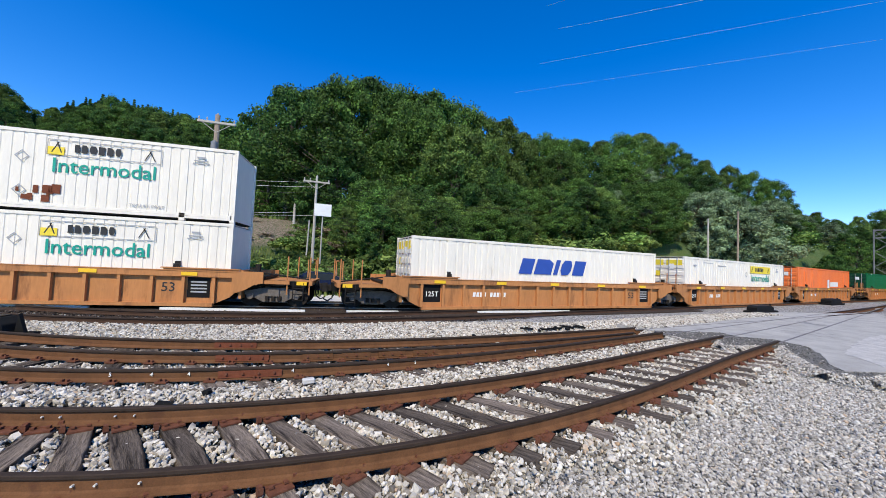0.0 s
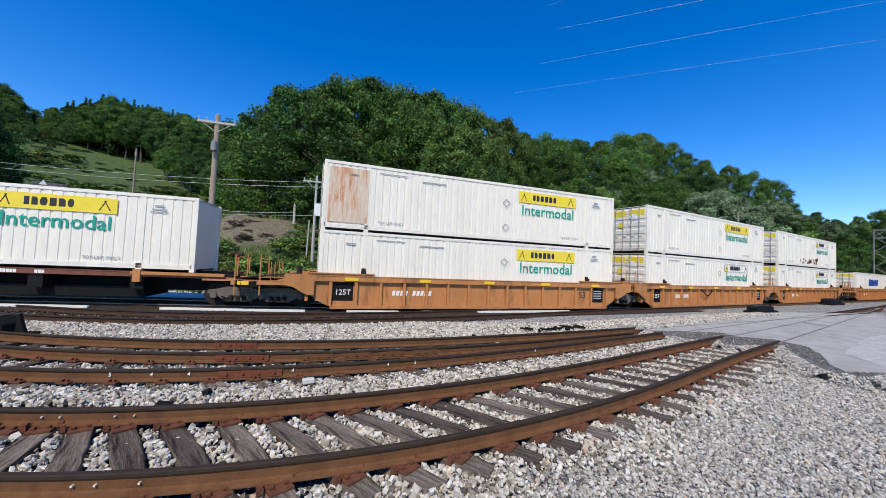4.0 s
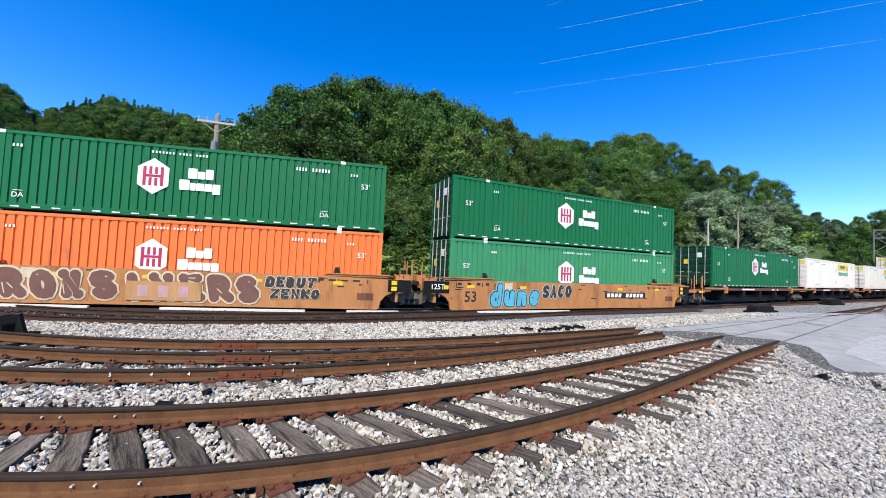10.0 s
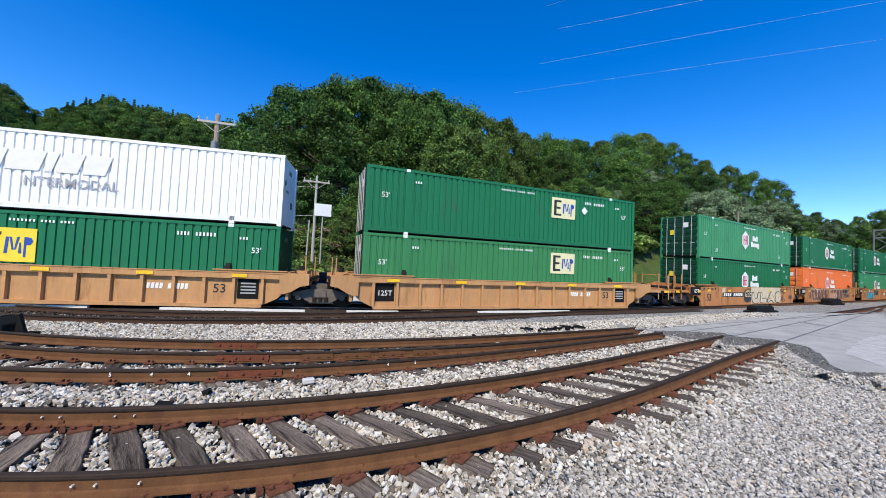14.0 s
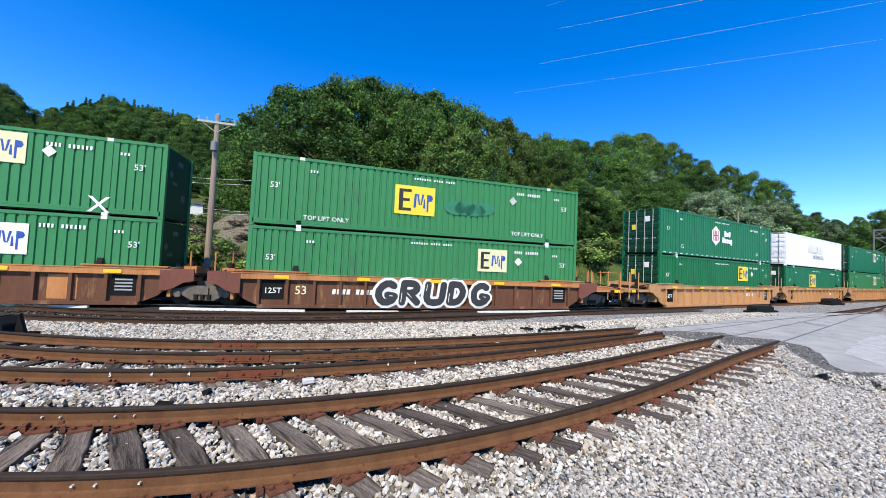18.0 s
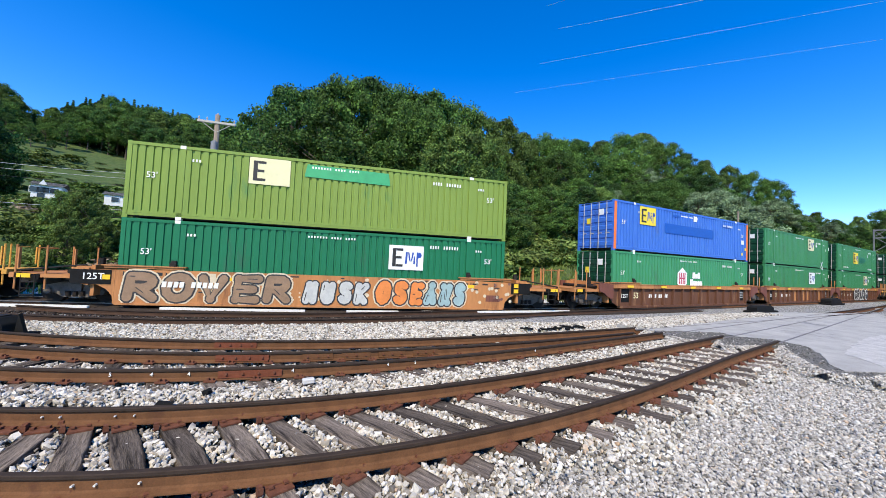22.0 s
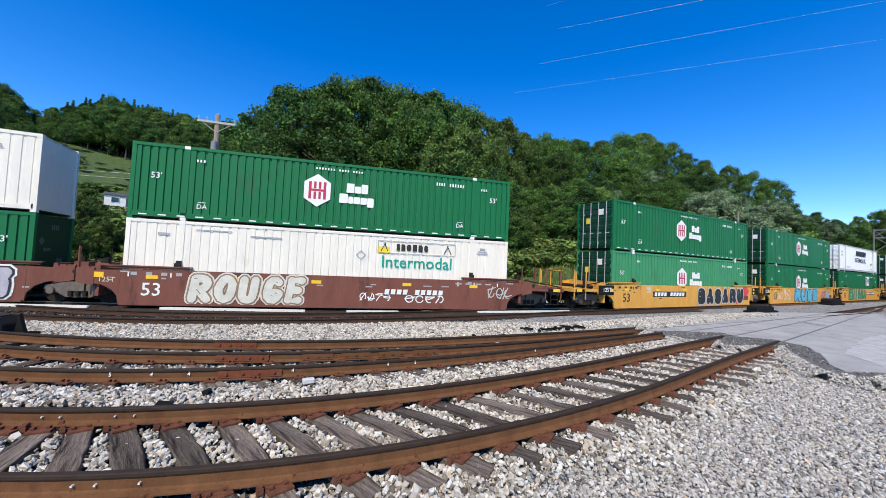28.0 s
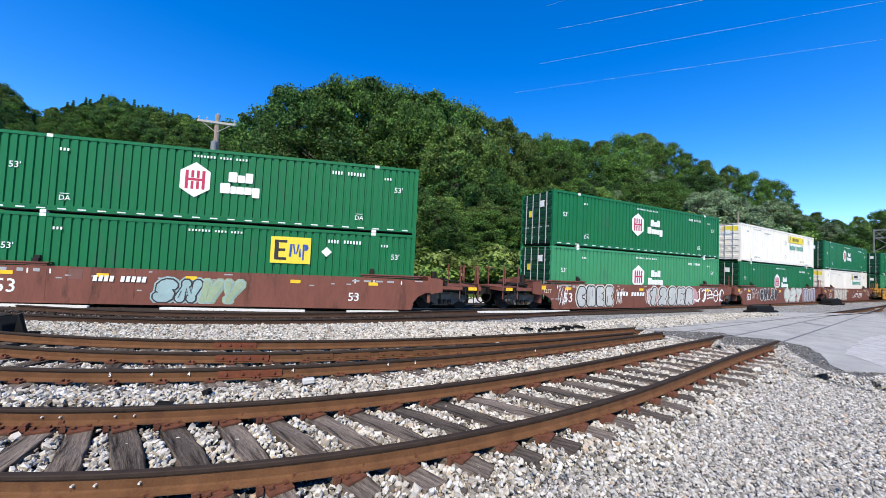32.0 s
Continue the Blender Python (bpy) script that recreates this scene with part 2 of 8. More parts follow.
for k_ in ("black", "dark_steel", "truck", "wheel", "rail_web", "rail_head", "rail_dark", "shaded_bed_dirt", "tie", "plate", "joint", "stone", "gravel", "stone_dark"):
    M[k_].node_tree.nodes["Principled BSDF"].inputs["Specular IOR Level"].default_value = 0.15


# ================= mesh helpers =================
def link(name, me, material, parent=None, label=""):
    ob = new(name, me)
    if material is not None and not me.materials:
        me.materials.append(material)
    if parent is not None:
        ob.parent = parent
    if label:
        ob["label"] = label
    return ob


def part(name, bm, material, parent, label=""):
    me = bpy.data.meshes.new(name)
    bm.to_mesh(me)
    bm.free()
    return link(name, me, material, parent, label)


def bx(bm, x0, x1, y0, y1, z0, z1, m=None):
    """A box between two corners, turned by m."""
    mm = Matrix.Translation(((x0 + x1) / 2, (y0 + y1) / 2, (z0 + z1) / 2)) @ Matrix.Diagonal((abs(x1 - x0), abs(y1 - y0), abs(z1 - z0), 1))
    return bmesh.ops.create_cube(bm, size=1, matrix=(m @ mm) if m else mm)["verts"]


def rod(bm, a, b, r, seg=8, r2=None):
    a, b = Vector(a), Vector(b)
    d = b - a
    q = d.to_track_quat("Z", "Y").to_matrix().to_4x4()
    bmesh.ops.create_cone(bm, cap_ends=True, segments=seg, radius1=r, radius2=r if r2 is None else r2, depth=d.length, matrix=Matrix.Translation((a + b) / 2) @ q)


def prism(bm, pts, y0, y1):
    """An outline in x and z, given thickness along y."""
    f = bm.faces.new([bm.verts.new((x, y0, z)) for x, z in pts])
    g = bmesh.ops.extrude_face_region(bm, geom=[f])
    bmesh.ops.translate(bm, vec=(0, y1 - y0, 0), verts=[v for v in g["geom"] if isinstance(v, bmesh.types.BMVert)])
    bmesh.ops.recalc_face_normals(bm, faces=bm.faces)


def soft(bm, w=0.01, seg=1):
    bmesh.ops.bevel(bm, geom=list(bm.edges), offset=w, segments=seg, affect="EDGES", clamp_overlap=True)
    return bm


def box_bm(*a, bevel=0.0):
    bm = bmesh.new()
    bx(bm, *a)
    return soft(bm, bevel) if bevel else bm


def empty(name, m=None):
    ob = new(name)
    ob.empty_display_size = 0.3
    if m is not None:
        ob.matrix_world = m
    return ob


def sheet_mesh(name, verts, faces, material):
    me = bpy.data.meshes.new(name)
    me.from_pydata([tuple(v) for v in verts], [], [tuple(f) for f in faces])
    me.materials.append(material)
    me.update()
    return me


LETTERS = {}


def letters(text, size, material, depth=0.002):
    """Lettering as a mesh in the x, z plane that faces -y, centred."""
    key = (text, size, material.name)
    if key not in LETTERS:
        cu = bpy.data.curves.new("lettering", "FONT")
        cu.body, cu.size, cu.align_x, cu.align_y, cu.extrude, cu.offset = text, size, "CENTER", "CENTER", depth, size * 0.008
        cu.resolution_u = 2
        ob = bpy.data.objects.new("lettering", cu)
        scene.collection.objects.link(ob)
        me = bpy.data.meshes.new_from_object(ob)
        bpy.data.objects.remove(ob)
        me.transform(Matrix.Rotation(radians(90), 4, "X"))
        me.materials.clear()
        me.materials.append(material)
        LETTERS[key] = me
    return LETTERS[key]


# ================= the main line =================
# heading of the line along its length, in radians; straight beyond the bend
GRID = np.linspace(-620, 720, 5361)
U = np.tanh(np.clip(GRID, -20, 400) / 50)
HEAD = 0.8497 * U - 0.7805 * U ** 2 + 0.0239 * U ** 3 + 0.1662 * U ** 4
# left of the bend the line runs on straight, towards the camera's side
HEAD = np.where(GRID < 0, -0.15 * np.tanh(-np.minimum(GRID, 0) * 0.113) + 0.50 / (1 + np.exp(np.clip((GRID + 18) / 3, -60, 60))), HEAD)
STEP = GRID[1] - GRID[0]
PX = np.concatenate([[0], np.cumsum((np.cos(HEAD)[1:] + np.cos(HEAD)[:-1]) / 2 * STEP)])
PY = np.concatenate([[0], np.cumsum((np.sin(HEAD)[1:] + np.sin(HEAD)[:-1]) / 2 * STEP)])
PX -= np.interp(0, GRID, PX)
PY += 15.718 - np.interp(0, GRID, PY)
CX, CY = PX - np.sin(HEAD) * 1.3, PY + np.cos(HEAD) * 1.3


def line_at(s, side=0.0):
    """Point and heading of the track's centre line; side: metres to the left of it."""
    x, y, a = np.interp(s, GRID, CX), np.interp(s, GRID, CY), np.interp(s, GRID, HEAD)
    return float(x - math.sin(a) * side), float(y + math.cos(a) * side), float(a)


SPEED = 14.317
# ================= ground =================
def smooth(a, b, x):
    t = np.clip((x - a) / (b - a), 0, 1)
    return t * t * (3 - 2 * t)


def terrain(x, y):
    """Height of the ground: a level yard, a bank behind the line, wooded hills."""
    x, y = np.asarray(x, float), np.asarray(y, float)
    r, az = np.hypot(x, y), np.degrees(np.arctan2(x, y))
    left = np.interp(r, [27, 34, 46, 62, 100, 140, 260, 420, 900], [0, 2.3, 5.3, 6.6, 10.8, 19, 64, 66, 30])
    left = left + 1.3 * smooth(-20, -16.5, az) * np.interp(r, [30, 46, 62, 90], [0, 1, 0.8, 0])
    right = np.interp(r, [29, 40, 60, 90, 150, 260, 420, 900], [0, 2.5, 9, 17, 26, 34, 40, 30])
    right = right * (1 - 0.55 * smooth(44, 64, az))
    k = smooth(-9, 1, az)
    z = left * (1 - k) + right * k
    # level along the railway and behind the camera
    sub = slice(0, None, 40)
    d = np.full(x.shape, 1e9)
    for px, py in zip(CX[sub], CY[sub]):
        d = np.minimum(d, np.hypot(x - px, y - py))
    z = z * smooth(6.2, 13, d) * (1 - smooth(70, 100, np.abs(az)))
    wob = 0.35 * np.sin(x * 0.31 + 1.3) * np.sin(y * 0.27) + 0.2 * np.sin(x * 0.83) * np.sin(y * 0.71 + 2)
    return z + wob * np.clip(z / 4, 0, 1) - 0.17


def ground_material():
    """Ballast in the yard, grass and dry brush on the bank, leaf litter on the hills."""
    m = bpy.data.materials.new("ground")
    m.use_nodes = True
    n, l = m.node_tree.nodes, m.node_tree.links
    b = n["Principled BSDF"]
    b.inputs["Roughness"].default_value = 0.95
    tc = n.new("ShaderNodeTexCoord")
    vo = n.new("ShaderNodeTexVoronoi")
    vo.inputs["Scale"].default_value = 19
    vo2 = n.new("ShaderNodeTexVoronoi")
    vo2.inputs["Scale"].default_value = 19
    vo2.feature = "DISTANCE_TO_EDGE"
    nz = n.new("ShaderNodeTexNoise")
    nz.inputs["Scale"].default_value = 0.55
    nz.inputs["Detail"].default_value = 8
    nf = n.new("ShaderNodeTexNoise")
    nf.inputs["Scale"].default_value = 6
    nf.inputs["Detail"].default_value = 6
    for k in (vo, vo2, nz, nf):
        l.new(tc.outputs["Object"], k.inputs["Vector"])
    sep = n.new("ShaderNodeSeparateColor")
    l.new(vo.outputs["Color"], sep.inputs[0])
    rs = n.new("ShaderNodeValToRGB")
    rs.color_ramp.elements[0].color = (0.20, 0.19, 0.18, 1)
    rs.color_ramp.elements[1].color = (0.66, 0.64, 0.60, 1)
    l.new(sep.outputs[0], rs.inputs[0])
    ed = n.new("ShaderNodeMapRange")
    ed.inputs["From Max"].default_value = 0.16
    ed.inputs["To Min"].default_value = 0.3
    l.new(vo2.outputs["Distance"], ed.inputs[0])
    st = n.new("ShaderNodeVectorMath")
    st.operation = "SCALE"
    # mask scales the ground colour down, painting the shade between loose stones
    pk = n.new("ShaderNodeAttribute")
    pk.attribute_name = "gap_shade"
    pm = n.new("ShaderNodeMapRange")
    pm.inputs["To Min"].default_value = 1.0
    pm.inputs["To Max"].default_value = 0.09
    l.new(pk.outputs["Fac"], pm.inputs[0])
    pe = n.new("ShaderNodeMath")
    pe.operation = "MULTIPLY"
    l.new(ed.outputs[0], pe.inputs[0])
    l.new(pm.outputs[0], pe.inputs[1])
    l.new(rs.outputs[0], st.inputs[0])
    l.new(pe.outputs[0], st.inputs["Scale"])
    gr = n.new("ShaderNodeValToRGB")
    e = gr.color_ramp.elements
    e[0].position, e[0].color = 0.42, (0.040, 0.075, 0.015, 1)
    e[1].position, e[1].color = 0.62, (0.092, 0.118, 0.036, 1)
    x = e.new(0.52)
    x.color = (0.065, 0.115, 0.024, 1)
    ad = n.new("ShaderNodeMath")
    ad.operation = "MULTIPLY_ADD"
    l.new(nf.outputs[0], ad.inputs[0])
    ad.inputs[1].default_value = 0.35
    sb = n.new("ShaderNodeMath")
    sb.operation = "MULTIPLY"
    l.new(nz.outputs[0], sb.inputs[0])
    sb.inputs[1].default_value = 0.68
    l.new(sb.outputs[0], ad.inputs[2])
    l.new(ad.outputs[0], gr.inputs[0])
    at = n.new("ShaderNodeAttribute")
    at.attribute_name = "grassy"
    mx = n.new("ShaderNodeMix")
    mx.data_type = "RGBA"
    l.new(at.outputs["Fac"], mx.inputs["Factor"])
    l.new(st.outputs[0], mx.inputs["A"])
    l.new(gr.outputs[0], mx.inputs["B"])
    ba = n.new("ShaderNodeAttribute")
    ba.attribute_name = "bare"
    nb = n.new("ShaderNodeMath")
    nb.operation = "MULTIPLY"
    nb.use_clamp = True
    nq = n.new("ShaderNodeMapRange")
    nq.inputs["From Min"].default_value = 0.38
    nq.inputs["From Max"].default_value = 0.52
    l.new(nf.outputs[0], nq.inputs[0])
    l.new(ba.outputs["Fac"], nb.inputs[0])
    l.new(nq.outputs[0], nb.inputs[1])
    rb = n.new("ShaderNodeValToRGB")
    rb.color_ramp.elements[0].color = (0.14, 0.095, 0.065, 1)
    rb.color_ramp.elements[1].color = (0.38, 0.30, 0.23, 1)
    l.new(sep.outputs[1], rb.inputs[0])
    mb = n.new("ShaderNodeMix")
    mb.data_type = "RGBA"
    l.new(nb.outputs[0], mb.inputs["Factor"])
    l.new(mx.outputs["Result"], mb.inputs["A"])
    l.new(rb.outputs[0], mb.inputs["B"])
    l.new(mb.outputs["Result"], b.inputs["Base Color"])
    bp = n.new("ShaderNodeBump")
    bp.inputs["Strength"].default_value = 0.8
    bp.inputs["Distance"].default_value = 0.03
    l.new(ed.outputs[0], bp.inputs["Height"])
    l.new(bp.outputs[0], b.inputs["Normal"])
    return m


def make_ground():
    radii = np.concatenate([[0.0], np.geomspace(1.0, 20, 22), np.linspace(21, 130, 90), np.geomspace(134, 4500, 50)])
    az = np.radians(np.concatenate([np.linspace(-180, -72, 24, endpoint=False), np.linspace(-72, 84, 180, endpoint=False), np.linspace(84, 180, 22, endpoint=False)]))
    R, A = np.meshgrid(radii, az, indexing="ij")
    x, y = R * np.sin(A), R * np.cos(A)
    z = terrain(x, y)
    nA = len(az)
    verts = np.stack([x.ravel(), y.ravel(), z.ravel()], 1)
    faces = []
    for i in range(len(radii) - 1):
        for j in range(nA):
            k = (j + 1) % nA
            faces.append((i * nA + j, i * nA + k, (i + 1) * nA + k, (i + 1) * nA + j))
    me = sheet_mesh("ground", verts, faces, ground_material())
    d = np.full(x.shape, 1e9)
    for px, py in zip(CX[::20], CY[::20]):
        d = np.minimum(d, np.hypot(x - px, y - py))
    front = y < np.interp(x, CX, CY)
    grassy = np.where(front, smooth(60, 90, R), smooth(4.6, 5.6, d + 0.5 * np.sin(x * 0.9)))
    a = me.attributes.new("grassy", "FLOAT", "POINT")
    a.data.foreach_set("value", grassy.ravel().astype(np.float32))
    # bare earth where the bank has slipped
    azd = np.degrees(A)
    bare = smooth(-22, -17.5, azd) * (1 - smooth(-10, -7, azd)) * smooth(34, 38, R) * (1 - smooth(46, 50, R))
    bare = np.maximum(bare, smooth(-27, -24.5, azd) * (1 - smooth(-19, -17, azd)) * smooth(24, 25.5, R) * (1 - smooth(29, 32, R)))
    c = me.attributes.new("bare", "FLOAT", "POINT")
    c.data.foreach_set("value", bare.ravel().astype(np.float32))
    # fines between the yard's loose stones, darkened further to hold the gaps' shade
    b = me.attributes.new("gap_shade", "FLOAT", "POINT")
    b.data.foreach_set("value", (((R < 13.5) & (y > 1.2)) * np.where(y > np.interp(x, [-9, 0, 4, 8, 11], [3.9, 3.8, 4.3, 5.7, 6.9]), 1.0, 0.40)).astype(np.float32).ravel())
    for p in me.polygons:
        p.use_smooth = True
    tagged(new("ground", me), "pale limestone ballast yard with a grassy bank behind the line", "ground", kind="structure")


make_ground()


# ================= tracks =================
def lane(c, x0, x1):
    """A rail's line y(x): a cubic between x0 and x1, straight beyond."""
    def f(x):
        xc = min(max(x, x0), x1)
        y = ((c[0] * xc + c[1]) * xc + c[2]) * xc + c[3]
        s = (3 * c[0] * xc + 2 * c[1]) * xc + c[2]
        return y + s * (x - xc), s
    return f


NEAR = lane((-0.0015, 0.0355, 0.105, 4.67), -5, 10)
RAIL_N = lane((-0.00173, 0.04067, 0.0866, 3.868), -4, 10.5)
RAIL_F = lane((-0.00127, 0.03026, 0.1196, 5.476), -5, 10)
RAIL_O = lane((-0.00102, 0.0245, 0.115, 7.13), -6, 9)
RAIL_O2 = lane((-0.00080, 0.0226, 0.053, 8.07), -7, 9)
RAIL_Q = lane((-0.00066, 0.0195, 0.0295, 9.13), -8, 9.5)
RAIL_M = lane((-0.00052, 0.0151, 0.137, 13.0), -10, 14)


def lane_points(f, x0, x1, off=0.0, step=0.4):
    n = max(2, int((x1 - x0) / step))
    out = []
    for i in range(n + 1):
        x = x0 + (x1 - x0) * i / n
        y, s = f(x)
        k = math.hypot(1, s)
        out.append((x - s / k * off, y + off / k))
    return out


def rail_section(h, head=0.037, foot=0.072):
    w = 0.009
    return [(-foot, -h), (foot, -h), (foot, -h + 0.014), (w + 0.012, -h + 0.032), (w, -h + 0.05), (w, -0.048), (head, -0.036), (head, -0.008), (head - 0.010, 0.0),
            (-head + 0.010, 0.0), (-head, -0.008), (-head, -0.036), (-w, -0.048), (-w, -h + 0.05), (-w - 0.012, -h + 0.032), (-foot, -h + 0.014)]


def sweep(points, section, z, pick):
    """The section carried along points in plan; pick: which strips of it are kept."""
    n = len(section)
    verts, faces = [], []
    for i, (x, y) in enumerate(points):
        a, b = points[max(0, i - 1)], points[min(len(points) - 1, i + 1)]
        dx, dy = b[0] - a[0], b[1] - a[1]
        k = math.hypot(dx, dy)
        nx, ny = -dy / k, dx / k
        for u, w in section:
            verts.append((x + nx * u, y + ny * u, z + w))
    for i in range(len(points) - 1):
        for j in range(n):
            if pick(j):
                k = (j + 1) % n
                faces.append((i * n + j, i * n + k, (i + 1) * n + k, (i + 1) * n + j))
    return verts, faces


def rail(points, z, h=0.19, name="rail", label="rusty brown steel rail on its ties", shiny=False, web="rail_web", sunk=False):
    sec = rail_section(h)
    top = lambda j: 6 <= j <= 10
    ob = tagged(empty(name), label, "rail", group="rails of the yard")
    for nm, pick, mt in (("rail_web", lambda j: not top(j), M[web]), ("rail_head", top, M["rail_shiny"] if shiny else M["rail_sunk"] if sunk else M["rail_head"])):
        v, f = sweep(points, sec, z, pick)
        link(nm, sheet_mesh(nm, v, f, mt), None, ob)
    return ob


ZN = 0.15
rail(lane_points(RAIL_N, -9, 13.65), ZN, 0.20, label="rusty brown rail of the curved siding, in front")
rail(lane_points(RAIL_F, -9, 12.4), ZN, 0.20, label="rusty brown rail of the curved siding, behind")
rail(lane_points(RAIL_O, -12, 10.5), ZN, 0.20, label="rusty turnout rail with chalked numbers on its web")
rail(lane_points(RAIL_O2, -12, 9.3), ZN, 0.20, label="rusty closure rail of the turnout")
rail(lane_points(RAIL_Q, -12, 10.2), ZN, 0.20, label="rusty outer rail of the turnout")
rail(lane_points(RAIL_M, -12, 26), 0.05, 0.17, label="dark rusty rail of the passing track", web="rail_dark")
rail(lane_points(RAIL_M, -11.6, 9, 1.435), 0.05, 0.17, label="dark rusty rail of the passing track", web="rail_dark")
for side in (-0.7525, 0.7525):
    rail([line_at(s, side)[:2] for s in np.arange(-80, 240, 2.0)], 0.0, 0.17, label="worn main line rail with a polished head", shiny=True, web="rail_dark")


def ico_form():
    """Corners and faces of a twenty-sided lump."""
    g = (1 + 5 ** 0.5) / 2
    v = np.array([(-1, g, 0), (1, g, 0), (-1, -g, 0), (1, -g, 0), (0, -1, g), (0, 1, g), (0, -1, -g), (0, 1, -g), (g, 0, -1), (g, 0, 1), (-g, 0, -1), (-g, 0, 1)], float)
    f = [t for t in itertools.combinations(range(12), 3) if max(np.linalg.norm(v[i] - v[j]) for i, j in itertools.combinations(t, 2)) < 2.1]
    f = [t if np.dot(np.cross(v[t[1]] - v[t[0]], v[t[2]] - v[t[0]]), v[t[0]]) > 0 else (t[0], t[2], t[1]) for t in f]
    return v / np.linalg.norm(v[0]), np.array(f)


def cube_form():
    v = np.array([(x, y, z) for z in (-1, 1) for y in (-1, 1) for x in (-1, 1)], float) * 0.72
    return v, np.array([(0, 2, 3, 1), (4, 5, 7, 6), (0, 1, 5, 4), (2, 6, 7, 3), (0, 4, 6, 2), (1, 3, 7, 5)])


def stones(name, spots, rng, material, label, flat=0.75, form=None):
    """Broken stones, each a worn lump of its own size and turn: spots are x, y, z, size."""
    spots = np.asarray(spots)
    n = len(spots)
    base, f = form or cube_form()
    nv, nf, k = len(base), len(f), f.shape[1]
    v = base[None] * rng.uniform(0.70, 1.15, (n, nv, 1)) + rng.normal(0, 0.15, (n, nv, 3))
    v *= rng.uniform(0.55, 1.35, (n, 1, 3))
    v[:, :, 2] *= flat
    q = rng.normal(size=(n, 4))
    q[:, 1:3] *= 0.55
    q /= np.linalg.norm(q, axis=1)[:, None]
    w, x, y, z = q.T
    R = np.stack([1 - 2 * (y * y + z * z), 2 * (x * y - z * w), 2 * (x * z + y * w), 2 * (x * y + z * w), 1 - 2 * (x * x + z * z), 2 * (y * z - x * w), 2 * (x * z - y * w), 2 * (y * z + x * w), 1 - 2 * (x * x + y * y)], 1).reshape(n, 3, 3)
    v = np.einsum("nij,nkj->nki", R, v) * (spots[:, 3] * 0.56)[:, None, None] + spots[:, None, :3]
    idx = (f[None] + nv * np.arange(n)[:, None, None]).reshape(-1)
    me = bpy.data.meshes.new(name)
    me.vertices.add(n * nv)
    me.vertices.foreach_set("co", v.astype(np.float32).ravel())
    me.loops.add(n * nf * k)
    me.loops.foreach_set("vertex_index", idx.astype(np.int32))
    me.polygons.add(n * nf)
    me.polygons.foreach_set("loop_start", np.arange(0, n * nf * k, k, dtype=np.int32))
    me.update(calc_edges=True)
    me.shade_flat()
    me.materials.append(material)
    return tagged(new(name, me), label, "ballast", kind="stuff")


def lane_y(f, xs):
    return np.array([f(x)[0] for x in xs])


ROAD_PLAN = ((10.45, 11.9), (10.9, 10.6), (12.2, 10.4), (13.5, 10.15), (13.35, 9.55), (14.3, 8.9), (14.2, 8.45), (14.1, 7.85), (12.95, 6.95), (11.9, 6.25), (11.4, 5.65), (12.3, 5.5), (16, 5.0), (20, 3.8), (30, 3.2), (60, 3.4), (60, 16.0), (36, 16.0), (26.6, 16.15), (20.9, 15.2), (15.6, 13.9), (12.6, 12.9))
PATCH_PLAN = ((10.9, 10.6), (12.2, 10.4), (13.5, 10.15), (13.35, 9.55), (14.3, 8.9), (14.2, 8.45), (14.1, 7.85), (12.95, 6.95), (11.9, 6.25), (11.4, 5.65), (12.3, 5.5), (12.3, 5.3), (11.2, 5.2), (10.8, 5.72), (11.3, 6.35), (12.3, 7.3), (13.3, 8.15), (12.6, 8.1), (11.5, 8.15), (11.25, 8.45), (11.7, 8.9), (10.7, 8.95), (10.55, 9.85))


def inside(px, py, plan):
    r = np.zeros(np.shape(px), bool)
    for (x0, y0), (x1, y1) in zip(plan, plan[1:] + plan[:1]):
        hit = ((y0 > py) != (y1 > py)) & (px < (x1 - x0) * (py - y0) / (y1 - y0 + 1e-12) + x0)
        r ^= hit
    return r


def tie_turn(s):
    """The ties lie askew to the rails of the turnout's curve."""
    t = Vector((1, s)).normalized()
    u = Vector((math.sin(radians(14.5)), math.cos(radians(14.5))))
    v = t + u * (float(np.interp(s, [-0.15, 0.03, 0.23, 0.32, 0.4], [6.0, 2.5, 2.0, 1.4, 1.3])) * t.dot(u))
    return math.atan2(v.y, v.x)


def on_tie(f, x, y, a):
    """How far along a tie from its middle a rail crosses it."""
    o = 0.0
    for _ in range(12):
        o += (f(x - o * math.sin(a))[0] - (y + o * math.cos(a))) * 0.8
    return o


def tie_rows():
    """Where the siding's ties lie: x, y, turn."""
    r, x, out = random.Random(9), -5.6, []
    while x < 13.2:
        y, s = NEAR(x)
        a = tie_turn(s) + r.uniform(-0.03, 0.03)
        sh = r.uniform(-0.1, 0.12)
        out.append((x - math.sin(a) * sh, y + math.cos(a) * sh, a))
        x += float(np.interp(x, [0, 3], [0.585, 0.72])) * math.cos(math.atan(s)) + r.uniform(-0.025, 0.025)
    return out


TIE_ROWS = tie_rows()


